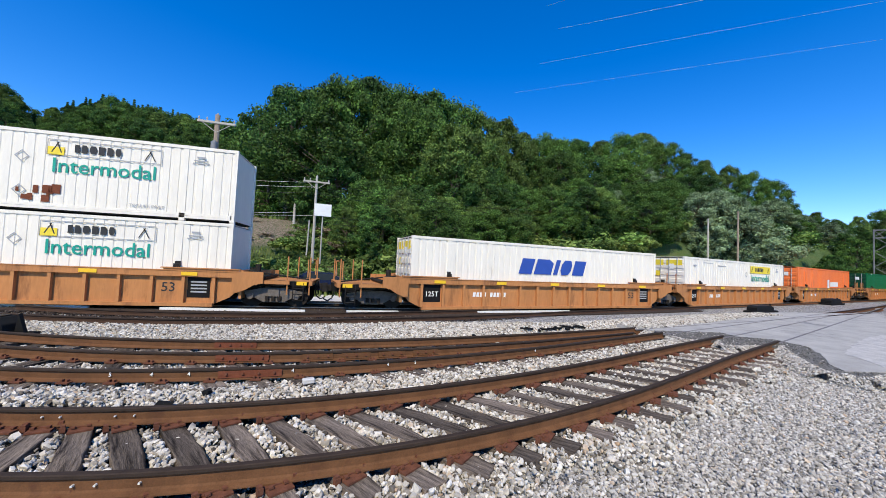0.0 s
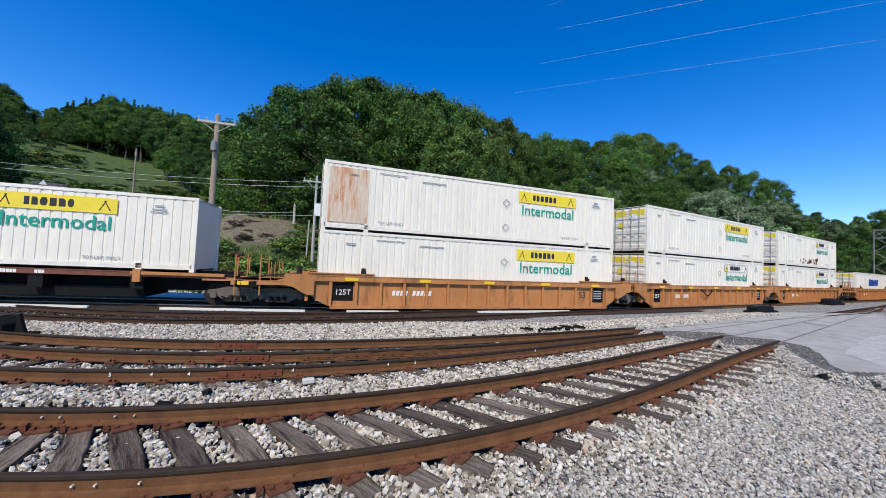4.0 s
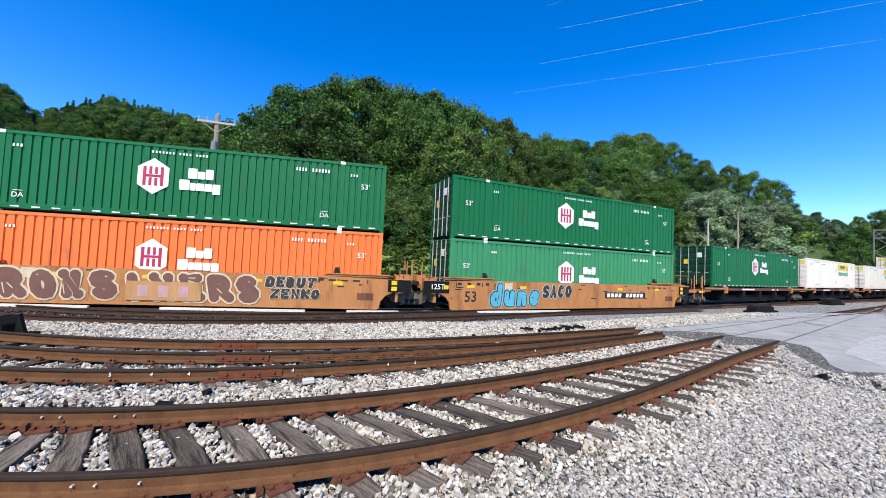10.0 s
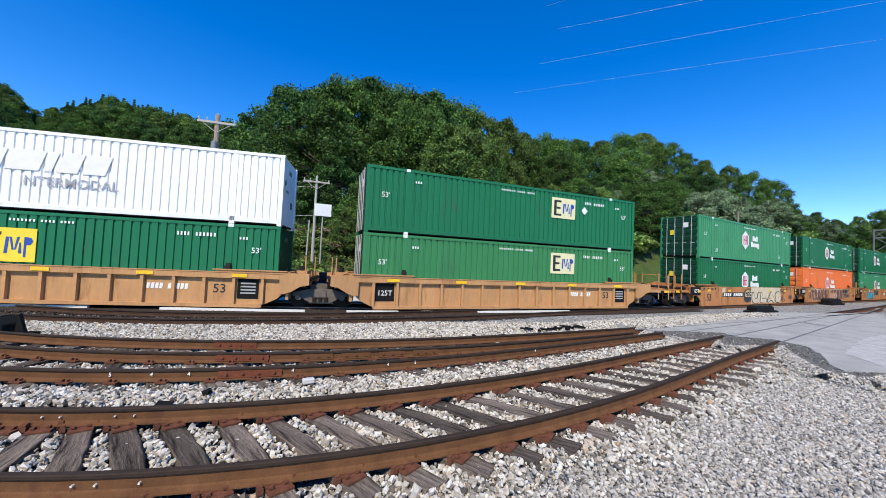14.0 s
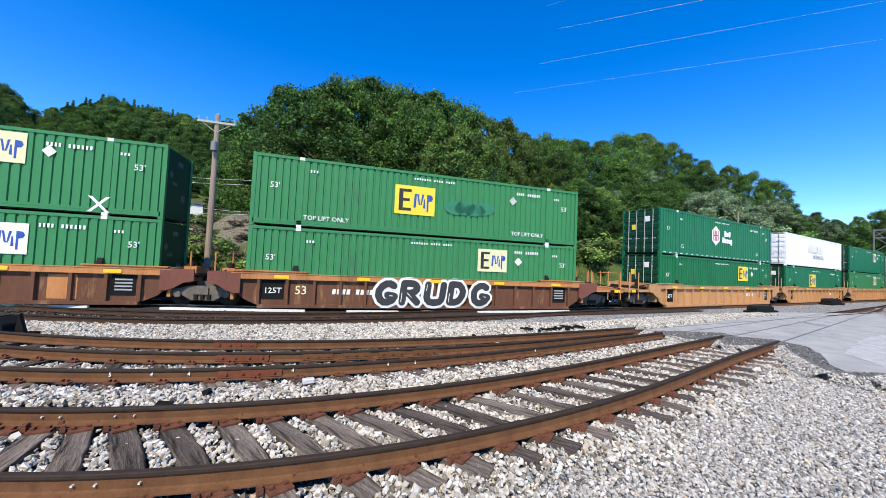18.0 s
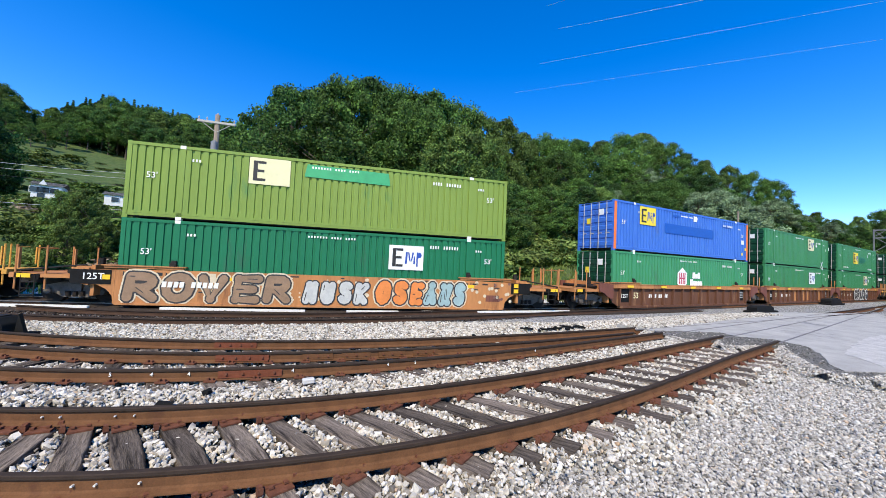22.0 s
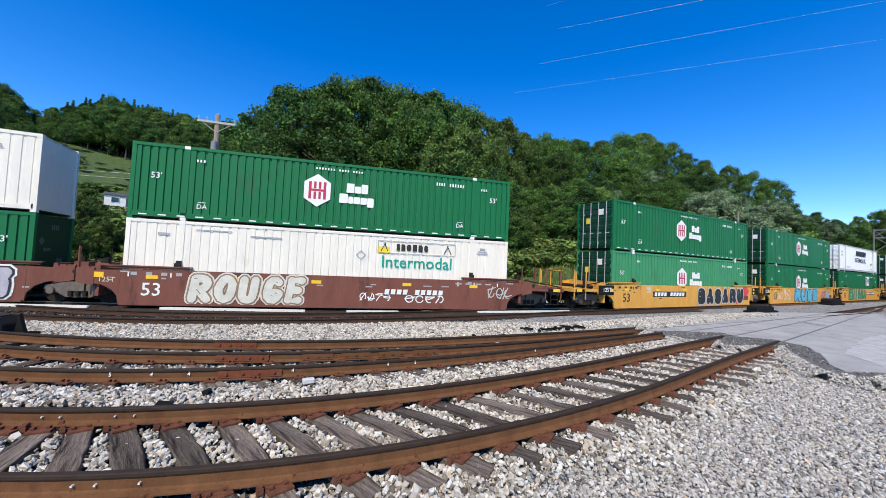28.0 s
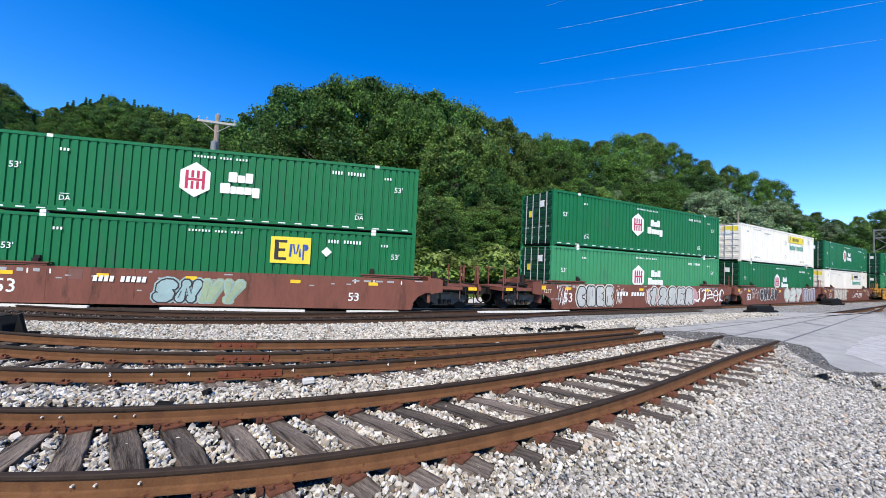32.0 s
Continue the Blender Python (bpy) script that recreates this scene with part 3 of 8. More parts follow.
def scatter_ballast():
    rng = np.random.default_rng(5)
    def field(n, x0, x1, y0, y1):
        return rng.uniform(x0, x1, n), rng.uniform(y0, y1, n)
    def seen(x, y, lim=15.0):
        az = np.degrees(np.arctan2(x, y))
        return (az > -42) & (az < 70) & (np.hypot(x, y) < lim) & ~inside(x, y, ROAD_PLAN) & ~inside(x, y, PATCH_PLAN)
    def clear(x, y):
        ok = np.ones(len(x), bool)
        for f in (RAIL_N, RAIL_F, RAIL_O, RAIL_O2, RAIL_Q):
            ok &= np.abs(y - lane_y(f, x)) > 0.085
        return ok
    # coarse ballast in and between the tracks
    x, y = field(123750, -7, 13, 2.0, 10.2)
    left_of = y > lane_y(RAIL_N, x) - 0.75 - 0.25 * np.sin(x * 2.1) - rng.random(len(x)) * 0.3
    k = seen(x, y) & clear(x, y) & left_of
    x, y = x[k], y[k]
    free = np.ones(len(x), bool)
    for tx, ty, ta in TIE_ROWS:
        u = (x - tx) * math.cos(ta) + (y - ty) * math.sin(ta)
        v = -(x - tx) * math.sin(ta) + (y - ty) * math.cos(ta)
        free &= ~((np.abs(u) < np.interp(tx, [0, 3, 8], [0.15, 0.15, 0.10])) & (np.abs(v) < 1.38) & (rng.random(len(x)) < 0.97))
    x, y = x[free], y[free]
    size = rng.uniform(0.030, 0.078, len(x)) * np.where(rng.random(len(x)) < 0.07, 1.4, 1)
    z = -0.150 + rng.uniform(0.0, 0.06, len(x))
    # mounded a little between the two tracks
    mid = np.exp(-((y - (lane_y(RAIL_F, x) + lane_y(RAIL_O, x)) / 2) / 0.45) ** 2)
    stones("ballast_stones", np.stack([x, y, z + 0.05 * mid, size], 1), rng, M["stone"], "coarse broken white and grey limestone ballast", form=ico_form())
    x, y = field(90750, -12, 16, 9.3, 13.1)
    k = (y > lane_y(RAIL_Q, x) + 0.15) & (y < lane_y(RAIL_M, x) - 0.25) & seen(x, y, 22) & (np.abs(y - lane_y(RAIL_M, x)) > 0.1)
    x, y = x[k], y[k]
    stones("ballast_strip", np.stack([x, y, -0.15 + rng.uniform(0, 0.07, len(x)), rng.uniform(0.035, 0.08, len(x))], 1), rng, M["stone"], "pale broken ballast between the tracks")
    # finer gravel beside the siding
    x, y = field(132000, -1.0, 13.5, 1.6, 8.6)
    k = (y < lane_y(RAIL_N, x) - 0.45 - rng.random(len(x)) * 0.5) & seen(x, y, 14.5)
    x, y = x[k], y[k]
    free = np.ones(len(x), bool)
    for tx, ty, ta in TIE_ROWS:
        u = (x - tx) * math.cos(ta) + (y - ty) * math.sin(ta)
        v = -(x - tx) * math.sin(ta) + (y - ty) * math.cos(ta)
        free &= ~((np.abs(u) < np.interp(tx, [0, 3], [0.145, 0.18])) & (np.abs(v) < 1.37))
    x, y = x[free], y[free]
    size = rng.uniform(0.022, 0.054, len(x)) * np.where(rng.random(len(x)) < 0.05, 1.4, 1)
    stones("gravel", np.stack([x, y, -0.172 + rng.uniform(0, 0.03, len(x)), size], 1), rng, M["gravel"], "fine grey crushed gravel beside the siding", form=ico_form())
    # pale stones spilled over the far edge of the crossing
    x, y = field(52000, 9.5, 24, 10.4, 16.5)
    k = (y > np.interp(x, [9.5, 13, 20, 24], [11.0, 11.9, 14.2, 15.2]) + rng.random(len(x)) ** 2 * -0.6) & (y < np.interp(x, [9.5, 13, 20, 24], [13.4, 14.4, 16.2, 16.5]))
    x, y = x[k], y[k]
    stones("spilled_stones", np.stack([x, y, np.where(inside(x, y, ROAD_PLAN), 0.065, -0.15) + rng.uniform(0, 0.02, len(x)), rng.uniform(0.03, 0.085, len(x))], 1), rng, M["stone"], "pale loose stones spilled along the crossing")
    # grit over the crumbled asphalt edge
    x, y = field(26000, 10.4, 14.4, 4.6, 10.8)
    k = inside(x, y, PATCH_PLAN) & (rng.random(len(x)) < 0.28)
    x, y = x[k], y[k]
    h = len(x) // 14
    for a, b, mt, lab in ((0, h, "stone", "pale grit strewn over the broken asphalt edge"), (h, len(x), "crumbs", "dark crumbs of broken asphalt")):
        stones("grit", np.stack([x[a:b], y[a:b], np.full(b - a, 0.055), rng.uniform(0.015, 0.042, b - a)], 1), rng, M[mt], lab)
    # ballast heaped against the broken edge of the asphalt
    edge = ((30, 3.2), (20, 3.8), (16, 5.0), (12.3, 5.3), (11.2, 5.2), (10.8, 5.72), (11.3, 6.35), (12.3, 7.3), (13.3, 8.15), (12.6, 8.1), (11.5, 8.15), (11.25, 8.45), (11.7, 8.9), (10.7, 8.95), (10.55, 9.85), (10.5, 11.4))
    out = []
    for (xa, ya), (xb, yb) in zip(edge, edge[1:]):
        d = Vector((xb - xa, yb - ya))
        nrm = Vector((d.y, -d.x)).normalized()
        if nrm.x + nrm.y * 0.6 > 0:
            nrm = -nrm
        for _ in range(int(d.length * 420)):
            u, o = rng.random(), rng.random() ** 1.4 * 0.42 - 0.06
            out.append((xa + d.x * u + nrm.x * o, ya + d.y * u + nrm.y * o, 0.055 - 0.16 * max(o, 0) / 0.36 - rng.random() * 0.02, rng.uniform(0.025, 0.065)))
    out = np.array(out)
    ok = np.ones(len(out), bool)
    for f in (RAIL_N, RAIL_F, RAIL_O, RAIL_O2, RAIL_Q):
        ok &= np.abs(out[:, 1] - lane_y(f, out[:, 0])) > 0.13
    stones("edge_gravel", out[ok], rng, M["gravel"], "grey gravel heaped against the broken asphalt edge")
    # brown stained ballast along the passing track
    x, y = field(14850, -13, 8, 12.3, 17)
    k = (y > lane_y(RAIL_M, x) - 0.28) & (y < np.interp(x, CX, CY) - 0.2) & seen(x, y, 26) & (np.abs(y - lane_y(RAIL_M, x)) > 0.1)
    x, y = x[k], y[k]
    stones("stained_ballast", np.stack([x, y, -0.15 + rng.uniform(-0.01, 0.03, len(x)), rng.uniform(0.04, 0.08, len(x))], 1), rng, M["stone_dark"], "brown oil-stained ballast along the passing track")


scatter_ballast()


# ================= paved crossing =================
def slab(name, plan, z0, z1, material, jag, seed, label, category, kind=""):
    """A slab with a ragged edge."""
    r = random.Random(seed)
    pts = []
    for (x0, y0), (x1, y1) in zip(plan, plan[1:] + plan[:1]):
        n = max(1, int(math.hypot(x1 - x0, y1 - y0) / 0.35)) if max(abs(x0), abs(x1)) < 40 else 1
        for i in range(n):
            t = i / n
            pts.append((x0 + (x1 - x0) * t + r.uniform(-jag, jag), y0 + (y1 - y0) * t + r.uniform(-jag, jag)))
    bm = bmesh.new()
    f = bm.faces.new([bm.verts.new((x, y, z0)) for x, y in pts])
    g = bmesh.ops.extrude_face_region(bm, geom=[f])
    bmesh.ops.translate(bm, vec=(0, 0, z1 - z0), verts=[v for v in g["geom"] if isinstance(v, bmesh.types.BMVert)])
    bmesh.ops.recalc_face_normals(bm, faces=bm.faces)
    me = bpy.data.meshes.new(name)
    bm.to_mesh(me)
    bm.free()
    me.materials.append(material)
    return tagged(new(name, me), label, category, kind=kind)


slab("road", ROAD_PLAN, -0.3, 0.06, M["asphalt"], 0.05, 3, "worn pale grey asphalt crossing with sunk rails", "road", "structure")
slab("asphalt_patch", PATCH_PLAN, -0.3, 0.052, M["asphalt_new"], 0.06, 4, "dark crumbling asphalt edge of the crossing", "asphalt", "structure")
slab("asphalt_patch", ((13.6, 6.35), (14.1, 7.0), (16.3, 7.95), (18.7, 8.85), (22.0, 9.6), (40, 10.5), (40, 3.9), (20, 4.4), (16, 5.3), (13.0, 5.7)), -0.2, 0.066, M["asphalt_old"], 0.07, 6, "pale coarse older asphalt of the crossing", "asphalt", "structure")
for f, a, b in ((RAIL_N, 13.65, 34.2), (RAIL_F, 12.4, 32.0), (RAIL_O, 10.5, 30.0), (RAIL_Q, 10.2, 27.5)):
    rail(lane_points(f, a, b, 0.0, 1.0), 0.066, 0.20, label="worn rail sunk in the asphalt crossing", sunk=True)
    rail(lane_points(f, b, 95, 0.0, 2.0), 0.09, 0.20, label="rusty brown rail beyond the crossing")
rail(lane_points(RAIL_M, 26, 95, 0.0, 2.0), 0.05, 0.17, label="dark rusty rail beyond the crossing")


# ================= ties, plates, spikes, bolts =================
TIES = []
for k in range(5):
    r_ = random.Random(40 + k)
    bm_ = bmesh.new()
    bx(bm_, -0.128, 0.128, -1.36, 1.36, -0.2, 0.0)
    bmesh.ops.subdivide_edges(bm_, edges=[e for e in bm_.edges if abs(e.verts[0].co.y - e.verts[1].co.y) > 1], cuts=11)
    for v_ in bm_.verts:
        v_.co.x += r_.uniform(-0.02, 0.016)
        v_.co.z += r_.uniform(-0.02, 0.008) if v_.co.z > -0.05 else 0
        if abs(v_.co.y) > 1.34:
            v_.co.y += r_.uniform(-0.09, 0.03)
    soft(bm_, 0.008)
    TIES.append(bpy.data.meshes.new("railway_tie"))
    bm_.to_mesh(TIES[-1])
    bm_.free()
    TIES[-1].materials.append(M["tie"])


def near_ties():
    r = random.Random(19)
    for x, y, a in TIE_ROWS:
        t = tagged(empty("railway_tie"), "weathered grey cracked timber tie of the siding", "railway tie", group="ties of the siding")
        link("timber", r.choice(TIES), None, t)
        for off in (on_tie(RAIL_N, x, y, a), on_tie(RAIL_F, x, y, a)):
            p = link("tie_plate", shared_plate("tie_plate", lambda bm: (bx(bm, -0.115, 0.115, -0.21, 0.21, 0.0, 0.020), bx(bm, -0.115, 0.115, -0.098, -0.076, 0.020, 0.036), bx(bm, -0.115, 0.115, 0.076, 0.098, 0.020, 0.036))), M["plate"], t, "rusty tie plate")
            p.location = (0, off, 0)
            for sx in (-0.165, 0.165):
                q = link("rail_anchor", shared_plate("rail_anchor", lambda bm: (bx(bm, -0.022, 0.022, -0.105, -0.055, -0.02, 0.075), bx(bm, -0.028, 0.028, -0.115, -0.095, 0.0, 0.055))), M["plate"], p)
                q.location = (sx, 0, 0)
            for sx, sy in ((-0.075, -0.115), (0.065, -0.115), (0.07, 0.125)):
                q = link("spike", shared_plate("spike", lambda bm: (bx(bm, -0.012, 0.012, -0.012, 0.012, 0.0, 0.035), bx(bm, -0.020, 0.020, -0.024, 0.024, 0.030, 0.048))), M["plate"], p)
                q.location = (sx, sy, 0)
                q.rotation_euler.z = 0 if sy < 0 else math.pi
        t.matrix_world = Matrix.Translation((x, y, ZN - 0.222)) @ Matrix.Rotation(a, 4, "Z") @ Matrix.Diagonal((float(np.interp(x, [0, 3], [1.0, 1.28])), 1, 1, 1))


PLATES = {}


def shared_plate(key, build):
    if key not in PLATES:
        bm = bmesh.new()
        build(bm)
        PLATES[key] = bpy.data.meshes.new(key)
        bm.to_mesh(PLATES[key])
        bm.free()
    return PLATES[key]


near_ties()


def turnout_ties():
    r = random.Random(12)
    x = -8.5
    while x < 9.5:
        y0, s = RAIL_O(x)
        y1 = RAIL_Q(x)[0]
        a = tie_turn(s)
        L = (y1 - y0) / math.cos(a) + 0.9
        t = link("railway_tie", shared_plate(f"turnout_tie{round(L, 1)}", lambda bm: bx(bm, -0.15, 0.15, -L / 2, L / 2, -0.17, 0)), M["tie"])
        tagged(t, "dark half-buried timber tie of the turnout", "railway tie", group="ties of the turnout")
        t.matrix_world = Matrix.Translation((x, (y0 + y1) / 2, ZN - 0.215)) @ Matrix.Rotation(a, 4, "Z")
        for f in (RAIL_O, RAIL_O2):
            yy, ss = f(x)
            q = link("rail_spike", shared_plate("clip", lambda bm: (bx(bm, -0.09, 0.09, -0.16, 0.0, 0.0, 0.022), bx(bm, -0.05, -0.02, -0.12, -0.07, 0.022, 0.06), bx(bm, 0.02, 0.05, -0.12, -0.07, 0.022, 0.055))), M["plate"])
            tagged(q, "rusty plate with spikes at the rail foot", "tie plate", group="plates of the turnout")
            q.matrix_world = Matrix.Translation((x, yy, ZN - 0.20)) @ Matrix.Rotation(math.atan(ss), 4, "Z")
        x += 0.70 + r.uniform(-0.05, 0.05)


turnout_ties()


def joint_bar(f, x0, x1, z, mt="joint", bolts=4):
    """A fishplate on the near side of a rail with its bolts."""
    xm = (x0 + x1) / 2
    y, s = f(xm)
    j = tagged(empty("joint_bar"), "red-rusted joint bar bolted to a rail", "joint bar", group="joint bars")
    L = (x1 - x0) * math.hypot(1, s)
    bm = bmesh.new()
    prism(bm, [(-L / 2, -0.155), (L / 2, -0.155), (L / 2, -0.05), (-L / 2, -0.05)], -0.030, -0.012)
    bx(bm, -L / 2, L / 2, -0.052, -0.028, -0.168, -0.150)
    part("bar", bm, M[mt], j)
    for i in range(bolts):
        bm = bmesh.new()
        rod(bm, (0, -0.030, 0), (0, -0.062, 0), 0.022, 6)
        q = part("bolt", bm, M["plate"], j)
        q.location = (-L / 2 + L * (i + 0.5) / bolts, 0, -0.10)
    j.matrix_world = Matrix.Translation((xm, y, z)) @ Matrix.Rotation(math.atan(s), 4, "Z")


joint_bar(RAIL_O, -2.15, -1.12, ZN)
joint_bar(RAIL_O2, -2.55, -1.55, ZN)
joint_bar(RAIL_Q, -2.95, -2.05, ZN)
for x_ in (-0.9, -0.1, 0.7, 1.5):
    joint_bar(RAIL_O2, x_, x_ + 0.62, ZN, "rail_web", 3)


def web_mark(f, x, z, text="", r=0.011):
    """A chalked figure or a bright bolt on the near face of a rail's web."""
    y, s = f(x)
    m = Matrix.Translation((x, y, z)) @ Matrix.Rotation(math.atan(s), 4, "Z")
    if text:
        ob = tagged(link("chalk_figure", letters(text, 0.095, M["white_tick"]), None), "white chalked figure on a rail", "marking", group="chalk figures")
        ob.matrix_world = m @ Matrix.Translation((0, -0.03, 0))
    else:
        bm = bmesh.new()
        rod(bm, (0, -0.008, 0), (0, -0.035, 0), r, 8)
        ob = tagged(part("rail_bolt", bm, M["bolt"], None), "bright bolt head in a rail's web", "bolt", group="rail bolts")
        ob.matrix_world = m


for x_, t_ in ((-3.77, "5"), (-3.16, "4"), (-2.6, "4"), (-0.94, "4"), (0.82, "4"), (1.4, "5"), (4.6, "4")):
    web_mark(RAIL_O, x_, ZN - 0.085, t_)
for x_ in (-3.58, -3.38, -2.78, -2.57):
    web_mark(RAIL_F, x_, ZN - 0.10)
for x_ in (-2.28, -2.1, -1.75):
    web_mark(RAIL_N, x_, ZN - 0.10)


# ================= small things on the ground =================
def gear_box(x, y, turn, k, label, wide=1.0, tall=1.0):
    """A low black switch machine with a sloped lid and a fin."""
    g = tagged(empty("switch_machine"), label, "switch machine", group="black boxes by the track")
    bm = bmesh.new()
    prism(bm, [(-0.85, 0.0), (0.80, 0.0), (0.74, 0.30), (0.55, 0.46), (-0.75, 0.46), (-0.85, 0.34)], -0.30, 0.30)
    soft(bm, 0.02)
    part("housing", bm, M["black"], g)
    part("base_plate", box_bm(-1.0, 1.05, -0.38, 0.38, -0.12, 0.03), M["black"], g)
    bm = bmesh.new()
    prism(bm, [(0.80, 0.0), (1.05, 0.0), (0.88, 0.55)], -0.05, 0.05)
    part("fin", bm, M["black"], g)
    part("lid", box_bm(-0.7, 0.5, -0.24, 0.24, 0.462, 0.49), M["dark_steel"], g)
    g.matrix_world = Matrix.Translation((x, y, -0.05)) @ Matrix.Rotation(radians(turn), 4, "Z") @ Matrix.Diagonal((k * wide, k, k * tall, 1))


gear_box(-8.55, 10.95, -5, 0.95, "black steel switch machine beside the turnout")
gear_box(26.9, 17.6, 14, 0.95, "black steel box beyond the paved crossing", 1.7, 0.8)
gear_box(46.5, 24.2, 14, 1.25, "black steel box far along the line", 1.5, 0.8)


def debris():
    r = random.Random(3)
    for x, y, n in ((4.2, 10.1, 3), (6.4, 11.2, 5), (7.4, 11.5, 6), (8.3, 11.9, 5), (1.9, 5.75, 1), (11.0, 3.9, 2), (-2.1, 6.05, 2)):
        for _ in range(n):
            bm = bmesh.new()
            L = r.uniform(0.12, 0.5)
            bx(bm, -L / 2, L / 2, -0.04, 0.04, 0, 0.05)
            for v in bm.verts:
                v.co += Vector((r.uniform(-0.04, 0.04), r.uniform(-0.02, 0.02), r.uniform(-0.01, 0.03)))
            ob = tagged(part("scrap", bm, M["black"], None), "small dark scrap lying on the ballast", "debris", group="scrap on the ballast")
            ob.matrix_world = Matrix.Translation((x + r.uniform(-0.45, 0.45), y + r.uniform(-0.25, 0.25), -0.045)) @ Matrix.Rotation(r.uniform(0, 3), 4, "Z")
    bm = bmesh.new()
    bx(bm, -0.1, 0.1, -0.06, 0.06, 0, 0.09)
    soft(bm, 0.015)
    ob = tagged(part("stone_block", bm, M["bolt"], None), "pale pinkish stone block beside the turnout rail", "stone")
    ob.matrix_world = Matrix.Translation((-0.62, 6.62, -0.05)) @ Matrix.Rotation(0.3, 4, "Z")


debris()


# ================= road and dirt along the main line =================
def strip(name, s0, s1, a, b, z0, z1, material, label, cat, kind=""):
    """A low slab that follows the main line between two offsets from its centre."""
    bm = bmesh.new()
    prev = None
    n = max(2, int((s1 - s0) / 1.5))
    for i in range(n + 1):
        s = s0 + (s1 - s0) * i / n
        row = [bm.verts.new((*line_at(s, o)[:2], z)) for o, z in ((a, z0), (a, z1), (b, z1), (b, z0))]
        if prev:
            for k in range(4):
                bm.faces.new((prev[k], row[k], row[(k + 1) % 4], prev[(k + 1) % 4]))
        else:
            bm.faces.new(row)
        prev = row
    bm.faces.new(prev)
    bmesh.ops.recalc_face_normals(bm, faces=bm.faces)
    ob = part(name, bm, material, None)
    return tagged(ob, label, cat, kind=kind)


strip("road", -60, 150, 2.4, 5.6, -0.4, -0.10, M["pale_road"], "pale sunlit dusty lane beside the railway", "road", "structure")
# dirt bed coloured dark enough to hold the shade under the cars too
strip("track_bed", -60, 22, -2.35, 2.38, -0.4, -0.105, M["shaded_bed_dirt"], "dark dirt bed under the main line, with the cars' shade in its colour", "ground", "structure")
# added pale strips stand in for the sunlit ground glimpsed under the cars
for s0_, s1_ in ((-13.2, -9.4), (-7.0, -1.75), (-0.1, 2.1), (3.15, 11.3)):
    ob_ = strip("plank", s0_, s1_, -1.60, -1.50, -0.14, -0.015, M["sunlit_strip"], "long pale strip added beside the main line rail for sunlit ground seen under the cars", "plank")
    ob_["group"] = "planks beside the rail"
# ================= containers =================
CL, CW, CH = 15.95, 2.59, 3.00
MESH = {}


def shared(key, build):
    """The mesh under that key, built once."""
    if key not in MESH:
        bm = bmesh.new()
        build(bm)
        me = bpy.data.meshes.new(key[0])
        bm.to_mesh(me)
        bm.free()
        MESH[key] = me
    return MESH[key]


def corrugated(bm, x0, x1, z0, z1, y, pitch, depth, out):
    """A wall of trapezoid ribs along x that faces -y (out = -1) or +y."""
    n = max(1, round((x1 - x0) / pitch))
    p = (x1 - x0) / n
    xs = []
    for i in range(n):
        a = x0 + i * p
        xs += [(a, 0), (a + p * 0.66, 0), (a + p * 0.72, 1), (a + p * 0.94, 1)]
    xs.append((x1, 0))
    lo = [bm.verts.new((x, y - out * depth * k, z0)) for x, k in xs]
    hi = [bm.verts.new((x, y - out * depth * k, z1)) for x, k in xs]
    for i in range(len(xs) - 1):
        q = (lo[i], lo[i + 1], hi[i + 1], hi[i])
        bm.faces.new(q if out < 0 else q[::-1])


